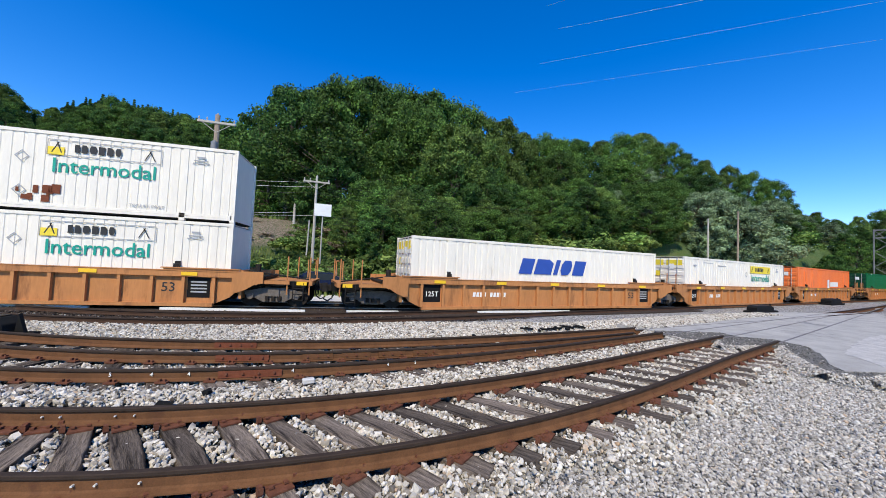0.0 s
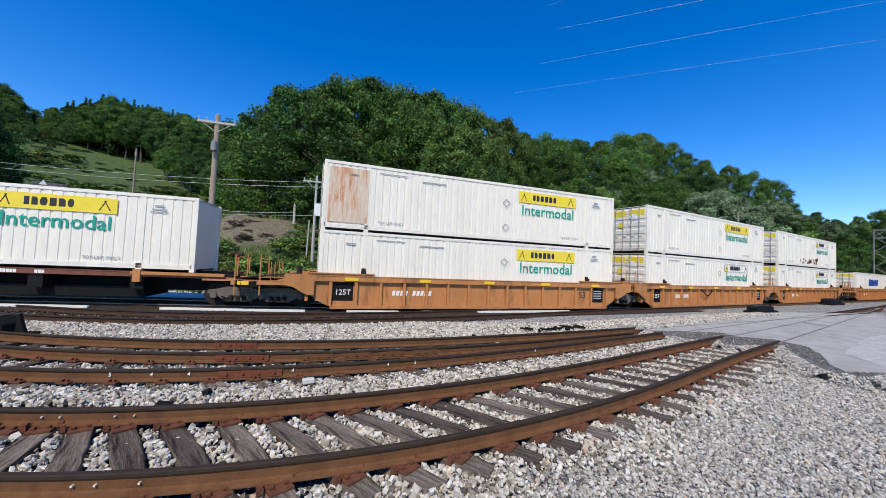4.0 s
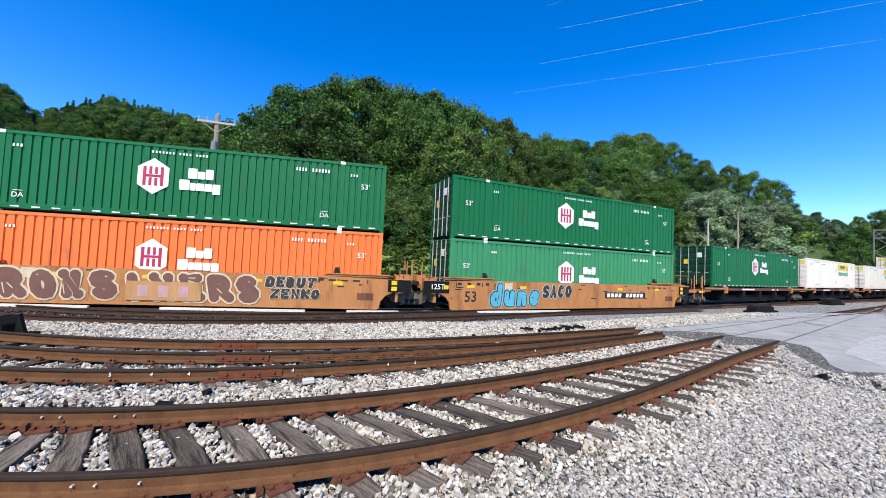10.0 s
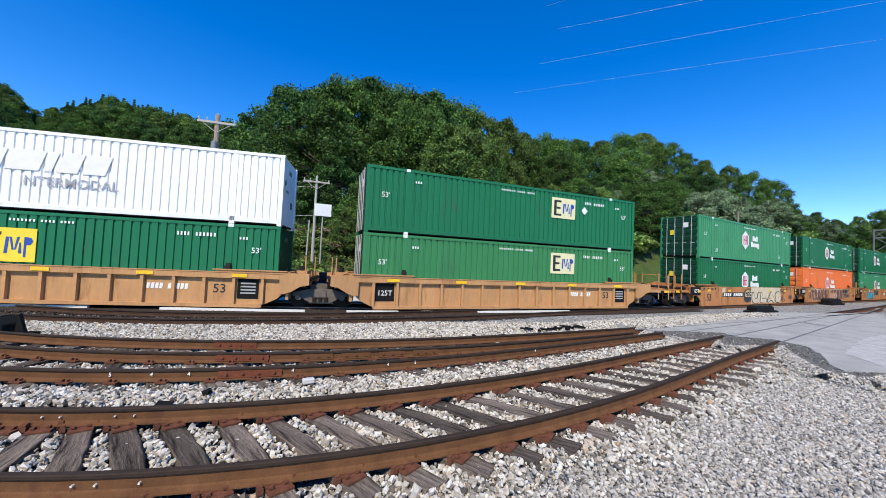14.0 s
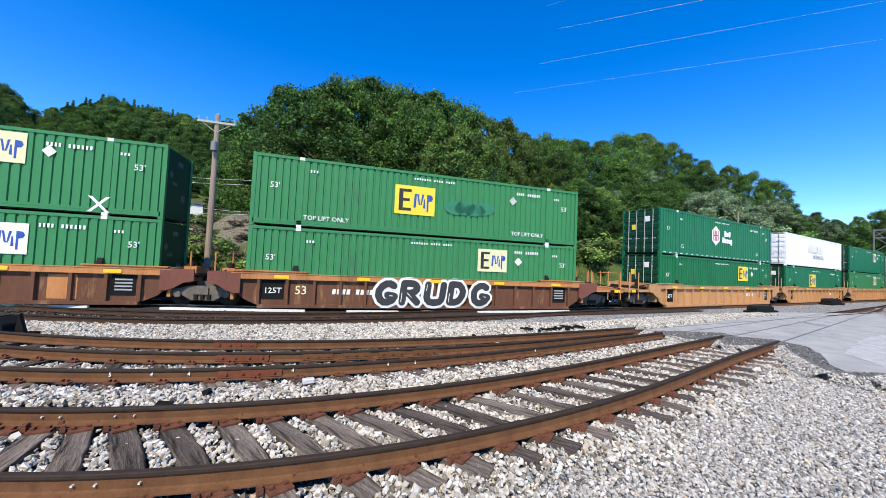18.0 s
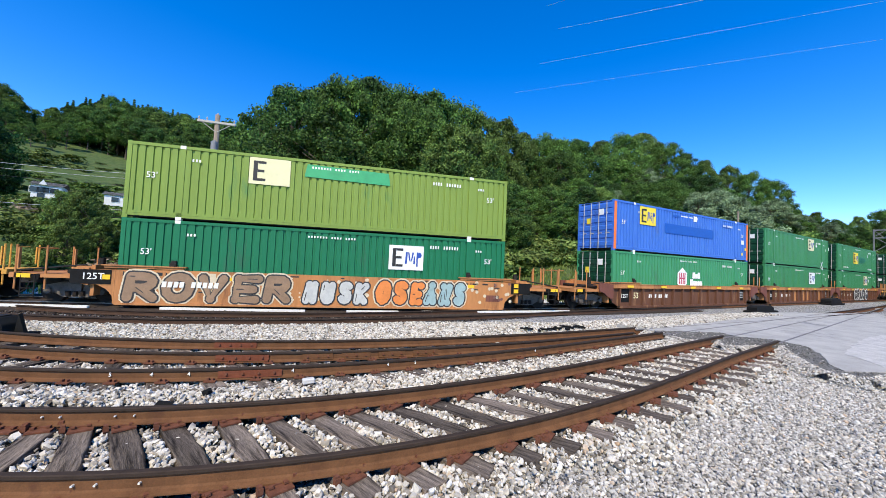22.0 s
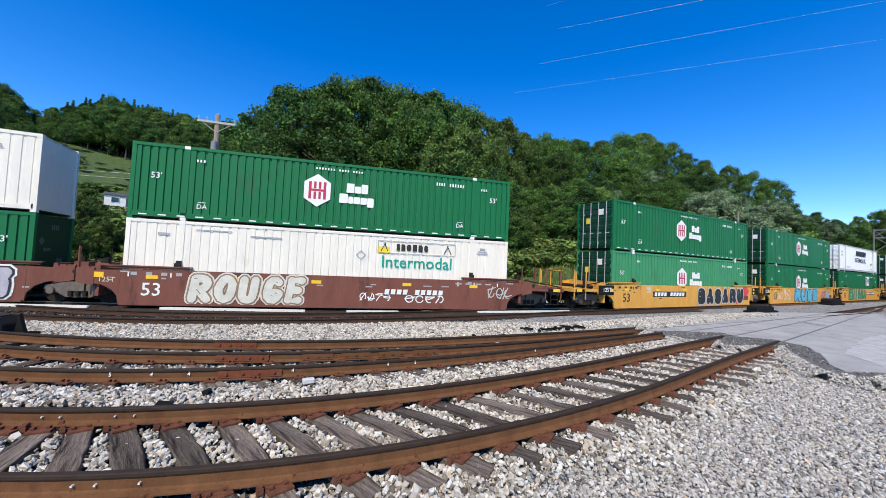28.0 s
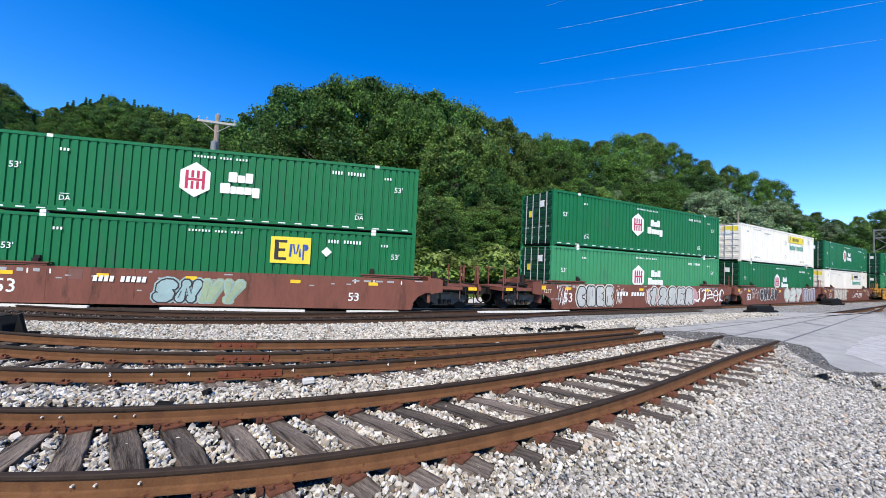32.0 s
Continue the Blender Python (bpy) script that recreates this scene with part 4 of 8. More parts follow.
def container(label, colour, m0, plain=False, trim=None, bands=False):
    """A 53-foot box: ribbed sides, roof, rails, posts, castings, doors with locking bars."""
    c = empty("shipping_container")
    tagged(c, label, "container", group="containers of the train")
    mt = M[colour]
    tr = M[trim] if trim else mt
    L2, W2 = CL / 2, CW / 2
    pitch, depth = (0.33, 0.022) if plain else (0.30, 0.050)

    def side(out):
        def f(bm):
            for a, b in ((-L2 + 0.12, -6.20), (-6.0, 6.0), (6.20, L2 - 0.12)):
                corrugated(bm, a, b, 0.30, CH - 0.12, out * (W2 - 0.025), pitch, depth, out)
        return f

    def add(name, key, build, material, lab=""):
        me = shared((key, material.name), build)
        return link(name, me, material, c, lab)

    for out in (-1, 1):
        add("side_panel", f"side{out}{plain}", side(out), mt)
    add("roof", "roof", lambda bm: bx(bm, -L2 + 0.04, L2 - 0.04, -W2 + 0.05, W2 - 0.05, CH - 0.05, CH - 0.02), mt)
    add("floor_pan", "floor", lambda bm: bx(bm, -L2 + 0.1, L2 - 0.1, -W2 + 0.06, W2 - 0.06, 0.06, 0.18), M["dark_steel"])
    for sy in (-1, 1):
        y = sy * (W2 - 0.035)
        add("top_rail", f"toprail{sy}", lambda bm: bx(bm, -L2 + 0.1, L2 - 0.1, y - 0.035, y + 0.035, CH - 0.12, CH), tr)
        add("bottom_rail", f"botrail{sy}", lambda bm: (bx(bm, -L2 + 0.1, L2 - 0.1, y - 0.035, y + 0.035, 0.10, 0.30), bx(bm, -L2 + 0.3, L2 - 0.3, y - 0.045 * 1, y + 0.037, 0.205, 0.215)), tr)
        for sx in (-1, 1):
            add("corner_post", f"cpost{sx}{sy}", lambda bm: bx(bm, sx * (L2 - 0.15), sx * L2, sy * (W2 - 0.15), sy * W2, 0.12, CH - 0.12), tr)
            add("stacking_post", f"spost{sx}{sy}", lambda bm: bx(bm, sx * 6.0, sx * 6.2, sy * (W2 - 0.10), sy * W2, 0.12, CH - 0.1), mt)
            for zz in (0.0, CH - 0.12):
                add("corner_casting", f"cast{sx}{sy}{zz}", lambda bm: bx(bm, sx * 6.0, sx * 6.2, sy * (W2 - 0.16), sy * (W2 + 0.008), zz, zz + 0.125), tr if plain else M["ink_white"])
                add("corner_casting", f"castend{sx}{sy}{zz}", lambda bm: bx(bm, sx * (L2 - 0.17), sx * (L2 + 0.004), sy * (W2 - 0.16), sy * (W2 + 0.006), zz, zz + 0.125), tr)
    # green and olive front walls have their shade painted in as a darker green
    add("front_wall", "front", lambda bm: bx(bm, L2 - 0.10, L2 - 0.05, -W2 + 0.12, W2 - 0.12, 0.12, CH - 0.08), M["green_end_shade"] if colour.startswith("green") or colour == "olive" else mt)
    for k in (-1, 1):
        def leafb(bm):
            pts = [(-L2 + 0.07, CH - 0.12), (-L2 + 0.07, 0.16), (-L2 + 0.02, 0.16)]
            for zz in (0.42, 0.90, 1.38, 1.86, 2.34, 2.68):
                pts += [(-L2 + 0.02, zz - 0.17), (-L2 - 0.014, zz - 0.14), (-L2 - 0.014, zz + 0.10), (-L2 + 0.02, zz + 0.13)]
            pts.append((-L2 + 0.02, CH - 0.12))
            prism(bm, pts, min(0.012 * k, 1.2 * k), max(0.012 * k, 1.2 * k))
        d = add("door", f"door{k}", leafb, M["green_end_shade"] if colour.startswith("green") or colour == "olive" else mt)
        for off in (0.28, 0.82):
            me = shared((f"bar{k}{off}", "x"), lambda bm: (rod(bm, (-L2 - 0.04, k * off, 0.12), (-L2 - 0.04, k * off, CH - 0.06), 0.026, 6), bx(bm, -L2 - 0.04, -L2, k * off - 0.2, k * off + 0.06, 1.02, 1.07), bx(bm, -L2 - 0.04, -L2, k * off - 0.05, k * off + 0.05, 0.4, 0.48), bx(bm, -L2 - 0.04, -L2, k * off - 0.05, k * off + 0.05, 2.2, 2.28)))
            link("locking_bar", me, M["door_bar"], d, "galvanised locking bar")
        me = shared((f"placard{k}", "x"), lambda bm: bx(bm, -L2 - 0.026, -L2 + 0.004, k * 0.45 - 0.16, k * 0.45 + 0.16, 2.15 - 0.5 * (k > 0), 2.5 - 0.5 * (k > 0)))
        if colour == "white":
            me2 = shared((f"doorband{k}", "x"), lambda bm: bx(bm, -L2 - 0.022, -L2 + 0.01, min(0.1 * k, 1.12 * k), max(0.1 * k, 1.12 * k), 2.40, 2.78))
            link("door_banner", me2, M["ink_yellow"], d, "yellow banner across the door")
        link("door_placard", me, M["ink_yellow"] if k > 0 else M["ink_white"], d)
    def stencils(bm):
        x0, x1 = L2 - 0.051, L2 - 0.044
        for i in range(4):
            bx(bm, x0, x1, -0.15 + 0.13 * i, -0.06 + 0.13 * i, 2.42, 2.62)
            bx(bm, x0, x1, -0.55 + 0.12 * i, -0.48 + 0.12 * i, 1.55, 1.68)
        bx(bm, x0, x1, 0.35, 0.72, 0.95, 1.25)
        bx(bm, x0, x1, -0.12, 0.12, -0.12, 0.12, Matrix.Translation((0, -0.7, 1.95)) @ Matrix.Rotation(radians(45), 4, "X"))
    if not plain:
        add("end_stencil", "endst", stencils, M["ink_dim"])["kind"] = "stuff"
    c.matrix_world = m0
    c["plain"] = 1 if plain else 0
    if bands:
        def strips(bm):
            for i in range(24):
                x = -L2 + 0.5 + i * (CL - 1.0) / 23
                bx(bm, x - 0.14, x + 0.14, -W2 - 0.004, -W2 + 0.01, 0.15, 0.20)
        link("reflective_strip", shared(("strips", "x"), strips), M["ink_white"], c, "white reflective strips")["kind"] = "stuff"
    return c


def decal(name, parent, bm, material, label=""):
    return part(name, bm, material, parent, label)


def plate_bm(quads, y=-CW / 2 - 0.004, t=0.004):
    """Flat outlines in x and z, laid on the near side."""
    bm = bmesh.new()
    for q in quads:
        prism(bm, q, y - t, y)
    return bm


def rect(x0, x1, z0, z1, lean=0.0):
    return [(x0, z0), (x1, z0), (x1 + lean, z1), (x0 + lean, z1)]


def word_bars(x0, z0, widths, h, lean=0.0, gap=0.12):
    """Letter-sized plain bars in a row."""
    out, x = [], x0
    for w in widths:
        out.append(rect(x, x + w * h, z0, z0 + h, lean * h))
        x += (w + gap) * h
    return out


def glyph(q, k):
    """A letter-sized bar with plain cut corners."""
    (x0, z0), (x1, _), (x2, z1), (x3, _) = q
    w, h, d = x1 - x0, z1 - z0, x2 - x1
    f = lambda u, v: (x0 + u * w + v * d, z0 + v * h)
    if k % 3 == 0:
        return [f(0, 0), f(1, 0), f(1, 1), f(0, 1)]
    if k % 3 == 1:
        return [f(0, 0), f(1, 0), f(1, 0.75), f(0.7, 1), f(0, 1)]
    return [f(0.2, 0), f(0.8, 0), f(1, 0.3), f(1, 0.7), f(0.8, 1), f(0.2, 1), f(0, 0.7), f(0, 0.3)]


def text_on(c, text, size, x, z, ink="ink_white", y=-CW / 2 - 0.006):
    ob = link("lettering", letters(text, size, M[ink]), None, c)
    ob.location = (x, y, z)
    return ob


def marks(c, ink="ink_white", warn=True, lift=True):
    """The small stencils of every box."""
    text_on(c, "53'", 0.33, 7.1, 1.95, ink)
    text_on(c, "53'", 0.33, -7.1, 1.72, ink)
    row = lambda x0, n, step, z, h: [rect(x0 + step * i, x0 + step * i + step * 0.52, z, z + h) for i in range(n)]
    bars = row(4.2, 4, 0.12, 2.44, 0.15) + row(4.85, 6, 0.13, 2.44, 0.15) + row(6.45, 3, 0.12, 2.38, 0.11) + row(-5.75, 3, 0.12, 2.40, 0.11)
    if warn:
        bars += row(-1.2, 7, 0.12, 2.63, 0.09) + row(-0.24, 4, 0.12, 2.63, 0.09) + row(0.36, 4, 0.12, 2.63, 0.09)
    decal("stencil_text", c, plate_bm(bars), M[ink])["kind"] = "stuff"
    for x0 in (5.3, -5.6) if lift else ():
        text_on(c, "DA", 0.27, x0 + 0.13, 0.60, ink)
        decal("placard_bar", c, plate_bm([rect(x0 - 0.02, x0 + 0.28, 0.76, 0.785)]), M[ink])


def hub_logo(c, x=-0.65, z=1.70):
    r = 0.72
    hexa = [(x + r * 0.88 * math.sin(a * math.pi / 3), z + r * math.cos(a * math.pi / 3)) for a in range(6)]
    decal("logo_shield", c, plate_bm([hexa]), M["ink_white"], "white hexagon badge")
    y = -CW / 2 - 0.009
    for q in (rect(x - 0.36, x - 0.25, z - 0.38, z + 0.38), rect(x + 0.25, x + 0.36, z - 0.38, z + 0.38), rect(x - 0.15, x - 0.05, z - 0.38, z - 0.06), rect(x + 0.05, x + 0.15, z - 0.38, z - 0.06), rect(x - 0.15, x - 0.05, z + 0.08, z + 0.38), rect(x + 0.05, x + 0.15, z + 0.08, z + 0.38), rect(x - 0.25, x + 0.25, z - 0.04, z + 0.06)):
        decal("logo_bar", c, plate_bm([q], y), M["ink_red"], "red bar of the badge")
    line = [(0.0, 0.33, 0.42, 0.0), (0.345, 0.28, 0.31, 0.0), (0.64, 0.29, 0.42, 0.0)]
    for u, w, h, dz in line:
        decal("logo_letter_bar", c, plate_bm([pill(x + 1.22 + u, z + 0.02 + dz, w, h)]), M["ink_white"], "white bar of lettering")
    for u, w, h, dz in ((0.0, 0.37, 0.42, 0.0), (0.385, 0.21, 0.31, 0.0), (0.61, 0.29, 0.31, 0.0), (0.915, 0.28, 0.31, 0.0), (1.21, 0.29, 0.42, -0.11)):
        decal("logo_letter_bar", c, plate_bm([pill(x + 0.93 + u, z - 0.46 + dz, w, h)]), M["ink_white"], "white bar of lettering")


def pill(x0, z0, w, h, c=0.03):
    """A plain bar with rounded corners."""
    return [(x0 + c, z0), (x0 + w - c, z0), (x0 + w, z0 + c), (x0 + w, z0 + h - c), (x0 + w - c, z0 + h), (x0 + c, z0 + h), (x0, z0 + h - c), (x0, z0 + c)]


def emp_logo(c, x, z=2.08, ground="ink_cream", blue=True, s=1.0, diamond=True):
    w, h = 0.80 * s, 0.56 * s
    decal("logo_panel", c, plate_bm([rect(x - w, x + w, z - h, z + h)]), M[ground], "pale square badge")
    y = -CW / 2 - 0.009
    for q in (rect(-0.64, -0.48, -0.42, 0.42), rect(-0.475, -0.16, 0.31, 0.42), rect(-0.475, -0.22, -0.05, 0.06), rect(-0.475, -0.16, -0.42, -0.31)):
        decal("logo_mark", c, plate_bm([[(x + p * s, z + v * s) for p, v in q]], y), M["ink_black"], "black bar of the badge")
    if blue:
        for q in ([(-0.06, -0.28), (0.03, -0.28), (0.06, 0.26), (-0.03, 0.26)], [(0.065, 0.26), (0.13, 0.26), (0.21, -0.16), (0.15, -0.16)], [(0.215, -0.16), (0.26, -0.16), (0.35, 0.26), (0.27, 0.26)], [(0.33, -0.28), (0.42, -0.28), (0.39, 0.08), (0.345, 0.08)],
                  [(0.47, -0.40), (0.54, -0.40), (0.54, 0.27), (0.47, 0.27)], [(0.545, 0.0), (0.66, 0.02), (0.72, 0.13), (0.66, 0.25), (0.545, 0.27)]):
            decal("logo_mark", c, plate_bm([[(x + p * s, z + v * s) for p, v in q]], y), M["ink_blue"], "blue bar of the badge")
    if diamond:
        decal("diamond_mark", c, plate_bm([[(x + 1.45, z - 0.22), (x + 1.67, z), (x + 1.45, z + 0.22), (x + 1.23, z)]]), M["ink_white"])


def jb_logo(c, x=3.45, yellow=True, z=1.73):
    y = -CW / 2 - 0.009
    z0, z1 = z + 0.40, z + 0.98
    if yellow:
        decal("logo_banner", c, plate_bm([rect(x - 1.83, x + 1.83, z0, z1)]), M["ink_yellow"], "yellow banner")
    else:
        decal("logo_banner", c, plate_bm([rect(x - 1.83, x - 1.30, z0, z0 + 0.3)]), M["ink_yellow"], "worn remnant of a yellow banner")
        for q in (rect(x - 1.83, x + 1.83, z1 - 0.03, z1), rect(x - 1.83, x + 1.83, z0, z0 + 0.03), rect(x - 1.83, x - 1.80, z0 + 0.03, z1 - 0.03), rect(x + 1.80, x + 1.83, z0 + 0.03, z1 - 0.03)):
            decal("banner_edge", c, plate_bm([q]), M["ink_grey"], "grey edge of a worn banner")
    for k, q in enumerate(word_bars(x - 0.98, z0 + 0.15, (0.5, 0.6, 0.72, 0.68, 0.68, 0.6), 0.30, gap=0.22)):
        decal("logo_letter_bar", c, plate_bm([glyph(q, k + 3)], y), M["ink_black"], "black bar of lettering")
    for q in (rect(x - 1.70, x - 1.66, z0 + 0.1, z0 + 0.48, 0.2), rect(x - 1.40, x - 1.36, z0 + 0.1, z0 + 0.48, -0.15), rect(x + 1.25, x + 1.29, z0 + 0.1, z0 + 0.48, 0.2), rect(x + 1.60, x + 1.64, z0 + 0.1, z0 + 0.48, -0.2)):
        decal("logo_scroll", c, plate_bm([q], y), M["ink_black"])
    text_on(c, "Intermodal", 0.76, x + 0.02, z, "ink_teal")
    for q in (rect(6.5, 6.8, 2.52, 2.6), rect(6.4, 6.9, 2.40, 2.45), rect(6.35, 6.95, 2.30, 2.34), rect(-6.9, -6.5, 2.4, 2.5), rect(-5.6, -4.3, 2.66, 2.70), rect(-3.6, -2.4, 2.5, 2.56)):
        decal("stencil_bar", c, plate_bm([q], t=0.002), M["ink_grey"])
    text_on(c, "TOP LIFT ONLY", 0.17, 4.9, 0.45, "ink_grey")
    text_on(c, "TOP LIFT ONLY", 0.17, -5.0, 0.45, "ink_grey")
    for zz in (0.75, 2.0):
        o = [(0.9, zz - 0.22), (1.12, zz), (0.9, zz + 0.22), (0.68, zz), (0.9, zz - 0.22), (0.9, zz - 0.17), (0.73, zz), (0.9, zz + 0.17), (1.07, zz), (0.9, zz - 0.17)]
        decal("diamond_mark", c, plate_bm([[o[0], o[1], o[8], o[5]], [o[1], o[2], o[7], o[8]], [o[2], o[3], o[6], o[7]], [o[3], o[0], o[5], o[6]]], t=0.002), M["ink_grey"])


# ================= railway cars =================
RNG = random.Random(7)
BAYS = 14


def reflectors(c, y, z, xs, w=0.24, h=0.10):
    for x in xs:
        decal("reflector", c, plate_bm([rect(x - w, x + w, z - h / 1.0, z + h / 1.0)], y), M["reflector"], "yellow reflector")


def bogie(c, x):
    """A two-axle truck: side frames with springs, bolster, axles and wheels."""
    def frames(bm):
        for sy in (-1, 1):
            y = sy * 0.98
            prism(bm, [(-1.15, 0.52), (-1.12, 0.66), (-0.85, 0.70), (-0.45, 0.80), (0.45, 0.80), (0.85, 0.70), (1.12, 0.66), (1.15, 0.52), (0.85, 0.46), (0.42, 0.22), (-0.42, 0.22), (-0.85, 0.46)], y - 0.07, y + 0.07)
            for ax in (-0.89, 0.89):
                rod(bm, (ax, y - 0.16, 0.46), (ax, y + 0.16, 0.46), 0.13, 10)
        bx(bm, -0.22, 0.22, -1.12, 1.12, 0.46, 0.74)
        bx(bm, -0.5, 0.5, -0.45, 0.45, 0.70, 0.95)
    b = link("bogie", shared(("bogie_frame", "x"), frames), M["truck"], c, "dark greasy cast steel truck")
    for k in (-0.24, 0.0, 0.24):
        q = link("spring", shared(("bogie_spring", "x"), lambda bm: rod(bm, (0, 0, 0.27), (0, 0, 0.46), 0.085, 8)), M["wheel"], b)
        q.location = (k, -1.07, 0)
    for ax in (-0.89, 0.89):
        def axle(bm):
            rod(bm, (0, -0.9, 0), (0, 0.9, 0), 0.075, 8)
            for sy in (-1, 1):
                rod(bm, (0, sy * 0.69, 0), (0, sy * 0.82, 0), 0.455, 20)
                rod(bm, (0, sy * 0.655, 0), (0, sy * 0.69, 0), 0.485, 20)
        w = link("wheelset", shared(("wheelset", "x"), axle), M["wheel"], b)
        w.location = (ax, 0, 0.457)
    b.location = (x, 0, 0)
    return b


def stroke(pts, w):
    """A fat stroke along points in x and z, as a row of four-cornered pieces."""
    out, prev = [], None
    for i, (x, z) in enumerate(pts):
        a, b = pts[max(0, i - 1)], pts[min(len(pts) - 1, i + 1)]
        dx, dz = b[0] - a[0], b[1] - a[1]
        k = math.hypot(dx, dz) or 1
        e = ((x + dz / k * w, z - dx / k * w), (x - dz / k * w, z + dx / k * w))
        if prev:
            out.append([prev[0], e[0], e[1], prev[1]])
        prev = e
    return out


def blob(cx, cz, rx, rz, lean, r, n=14):
    """An uneven round outline."""
    a0 = r.uniform(0, 6)
    return [(cx + rx * math.cos(a) * (1 + 0.10 * math.sin(3 * a + a0)) + lean * math.sin(a) * rz, cz + rz * math.sin(a) * (1 + 0.08 * math.sin(2 * a + a0))) for a in (2 * math.pi * k / n for k in range(n))]


def spray(c, x0, x1, z0, z1, fill, edge, n, seed, y, lean=0.1):
    """Sprayed fat shapes in a row on the car's side: an outline, a fill and thin details; thin scrawl where it has no fill."""
    r = random.Random(seed)
    w = (x1 - x0) / n
    h = z1 - z0
    outl, fills, bars = [], [], []
    thin = fill in ("brown", "tan", "yellow_car")
    fw = min(w, h) * (0.055 if thin else 0.175)
    clip = lambda pts, m: [(px, min(max(pz, z0 + m), z1 - m)) for px, pz in pts]
    for i in range(n):
        cx = x0 + (i + 0.5) * w
        cz = (z0 + z1) / 2 + r.uniform(-0.04, 0.04) * h
        if not thin and seed % 2:
            outl.append(clip(blob(cx, cz, 0.64 * w, 0.50 * h, lean, r), 0))
        for _ in range(3 if thin else 4):
            kind = r.randrange(3)
            if kind == 0:
                a0, sw = r.uniform(0, 6.3), r.uniform(2.6, 5.0)
                pts = [(cx + 0.36 * w * math.cos(a0 + sw * j / 9), cz + 0.34 * h * math.sin(a0 + sw * j / 9)) for j in range(10)]
            elif kind == 1:
                u = r.uniform(-0.35, 0.35)
                pts = [(cx + u * w - lean, cz - 0.40 * h), (cx + (u + 0.05) * w, cz), (cx + (u + r.uniform(-0.1, 0.2)) * w + lean, cz + 0.40 * h)]
            else:
                v = r.uniform(-0.32, 0.32)
                pts = [(cx - 0.46 * w, cz + v * h), (cx, cz + (v + r.uniform(-0.12, 0.12)) * h), (cx + 0.5 * w, cz + (v + r.uniform(-0.1, 0.2)) * h)]
            pts = clip(pts, fw)
            if thin:
                outl += stroke(pts, fw)
            elif seed % 2:
                fills += stroke(pts, fw * 0.95)
                if r.random() < 0.75:
                    bars += stroke([(px + fw * 0.5, pz - fw * 0.4) for px, pz in pts], fw * 0.15)
            else:
                outl += stroke(pts, fw * 1.38)
                fills += stroke(pts, fw)
                if r.random() < 0.5:
                    bars += stroke([(px - fw * 0.3, pz + fw * 0.2) for px, pz in pts[1:-1] or pts], fw * 0.14)
    decal("spray_outline", c, flat_bm(outl, y - 0.004, 0.0004), M[edge], "sprayed outline")["kind"] = "stuff"
    if fills:
        decal("spray_fill", c, flat_bm(fills, y - 0.014, 0.00003), M[fill], "sprayed fat shapes")["kind"] = "stuff"
    if bars:
        decal("spray_detail", c, flat_bm(bars, y - 0.022, 0.00003), M["ink_black"] if seed % 2 else M[edge])["kind"] = "stuff"


def bow(cx, cz, rx, rz, a0, a1, n=7):
    """Points of an arc, angles in degrees."""
    return [(cx + rx * math.cos(radians(a0 + (a1 - a0) * k / n)), cz + rz * math.sin(radians(a0 + (a1 - a0) * k / n))) for k in range(n + 1)]


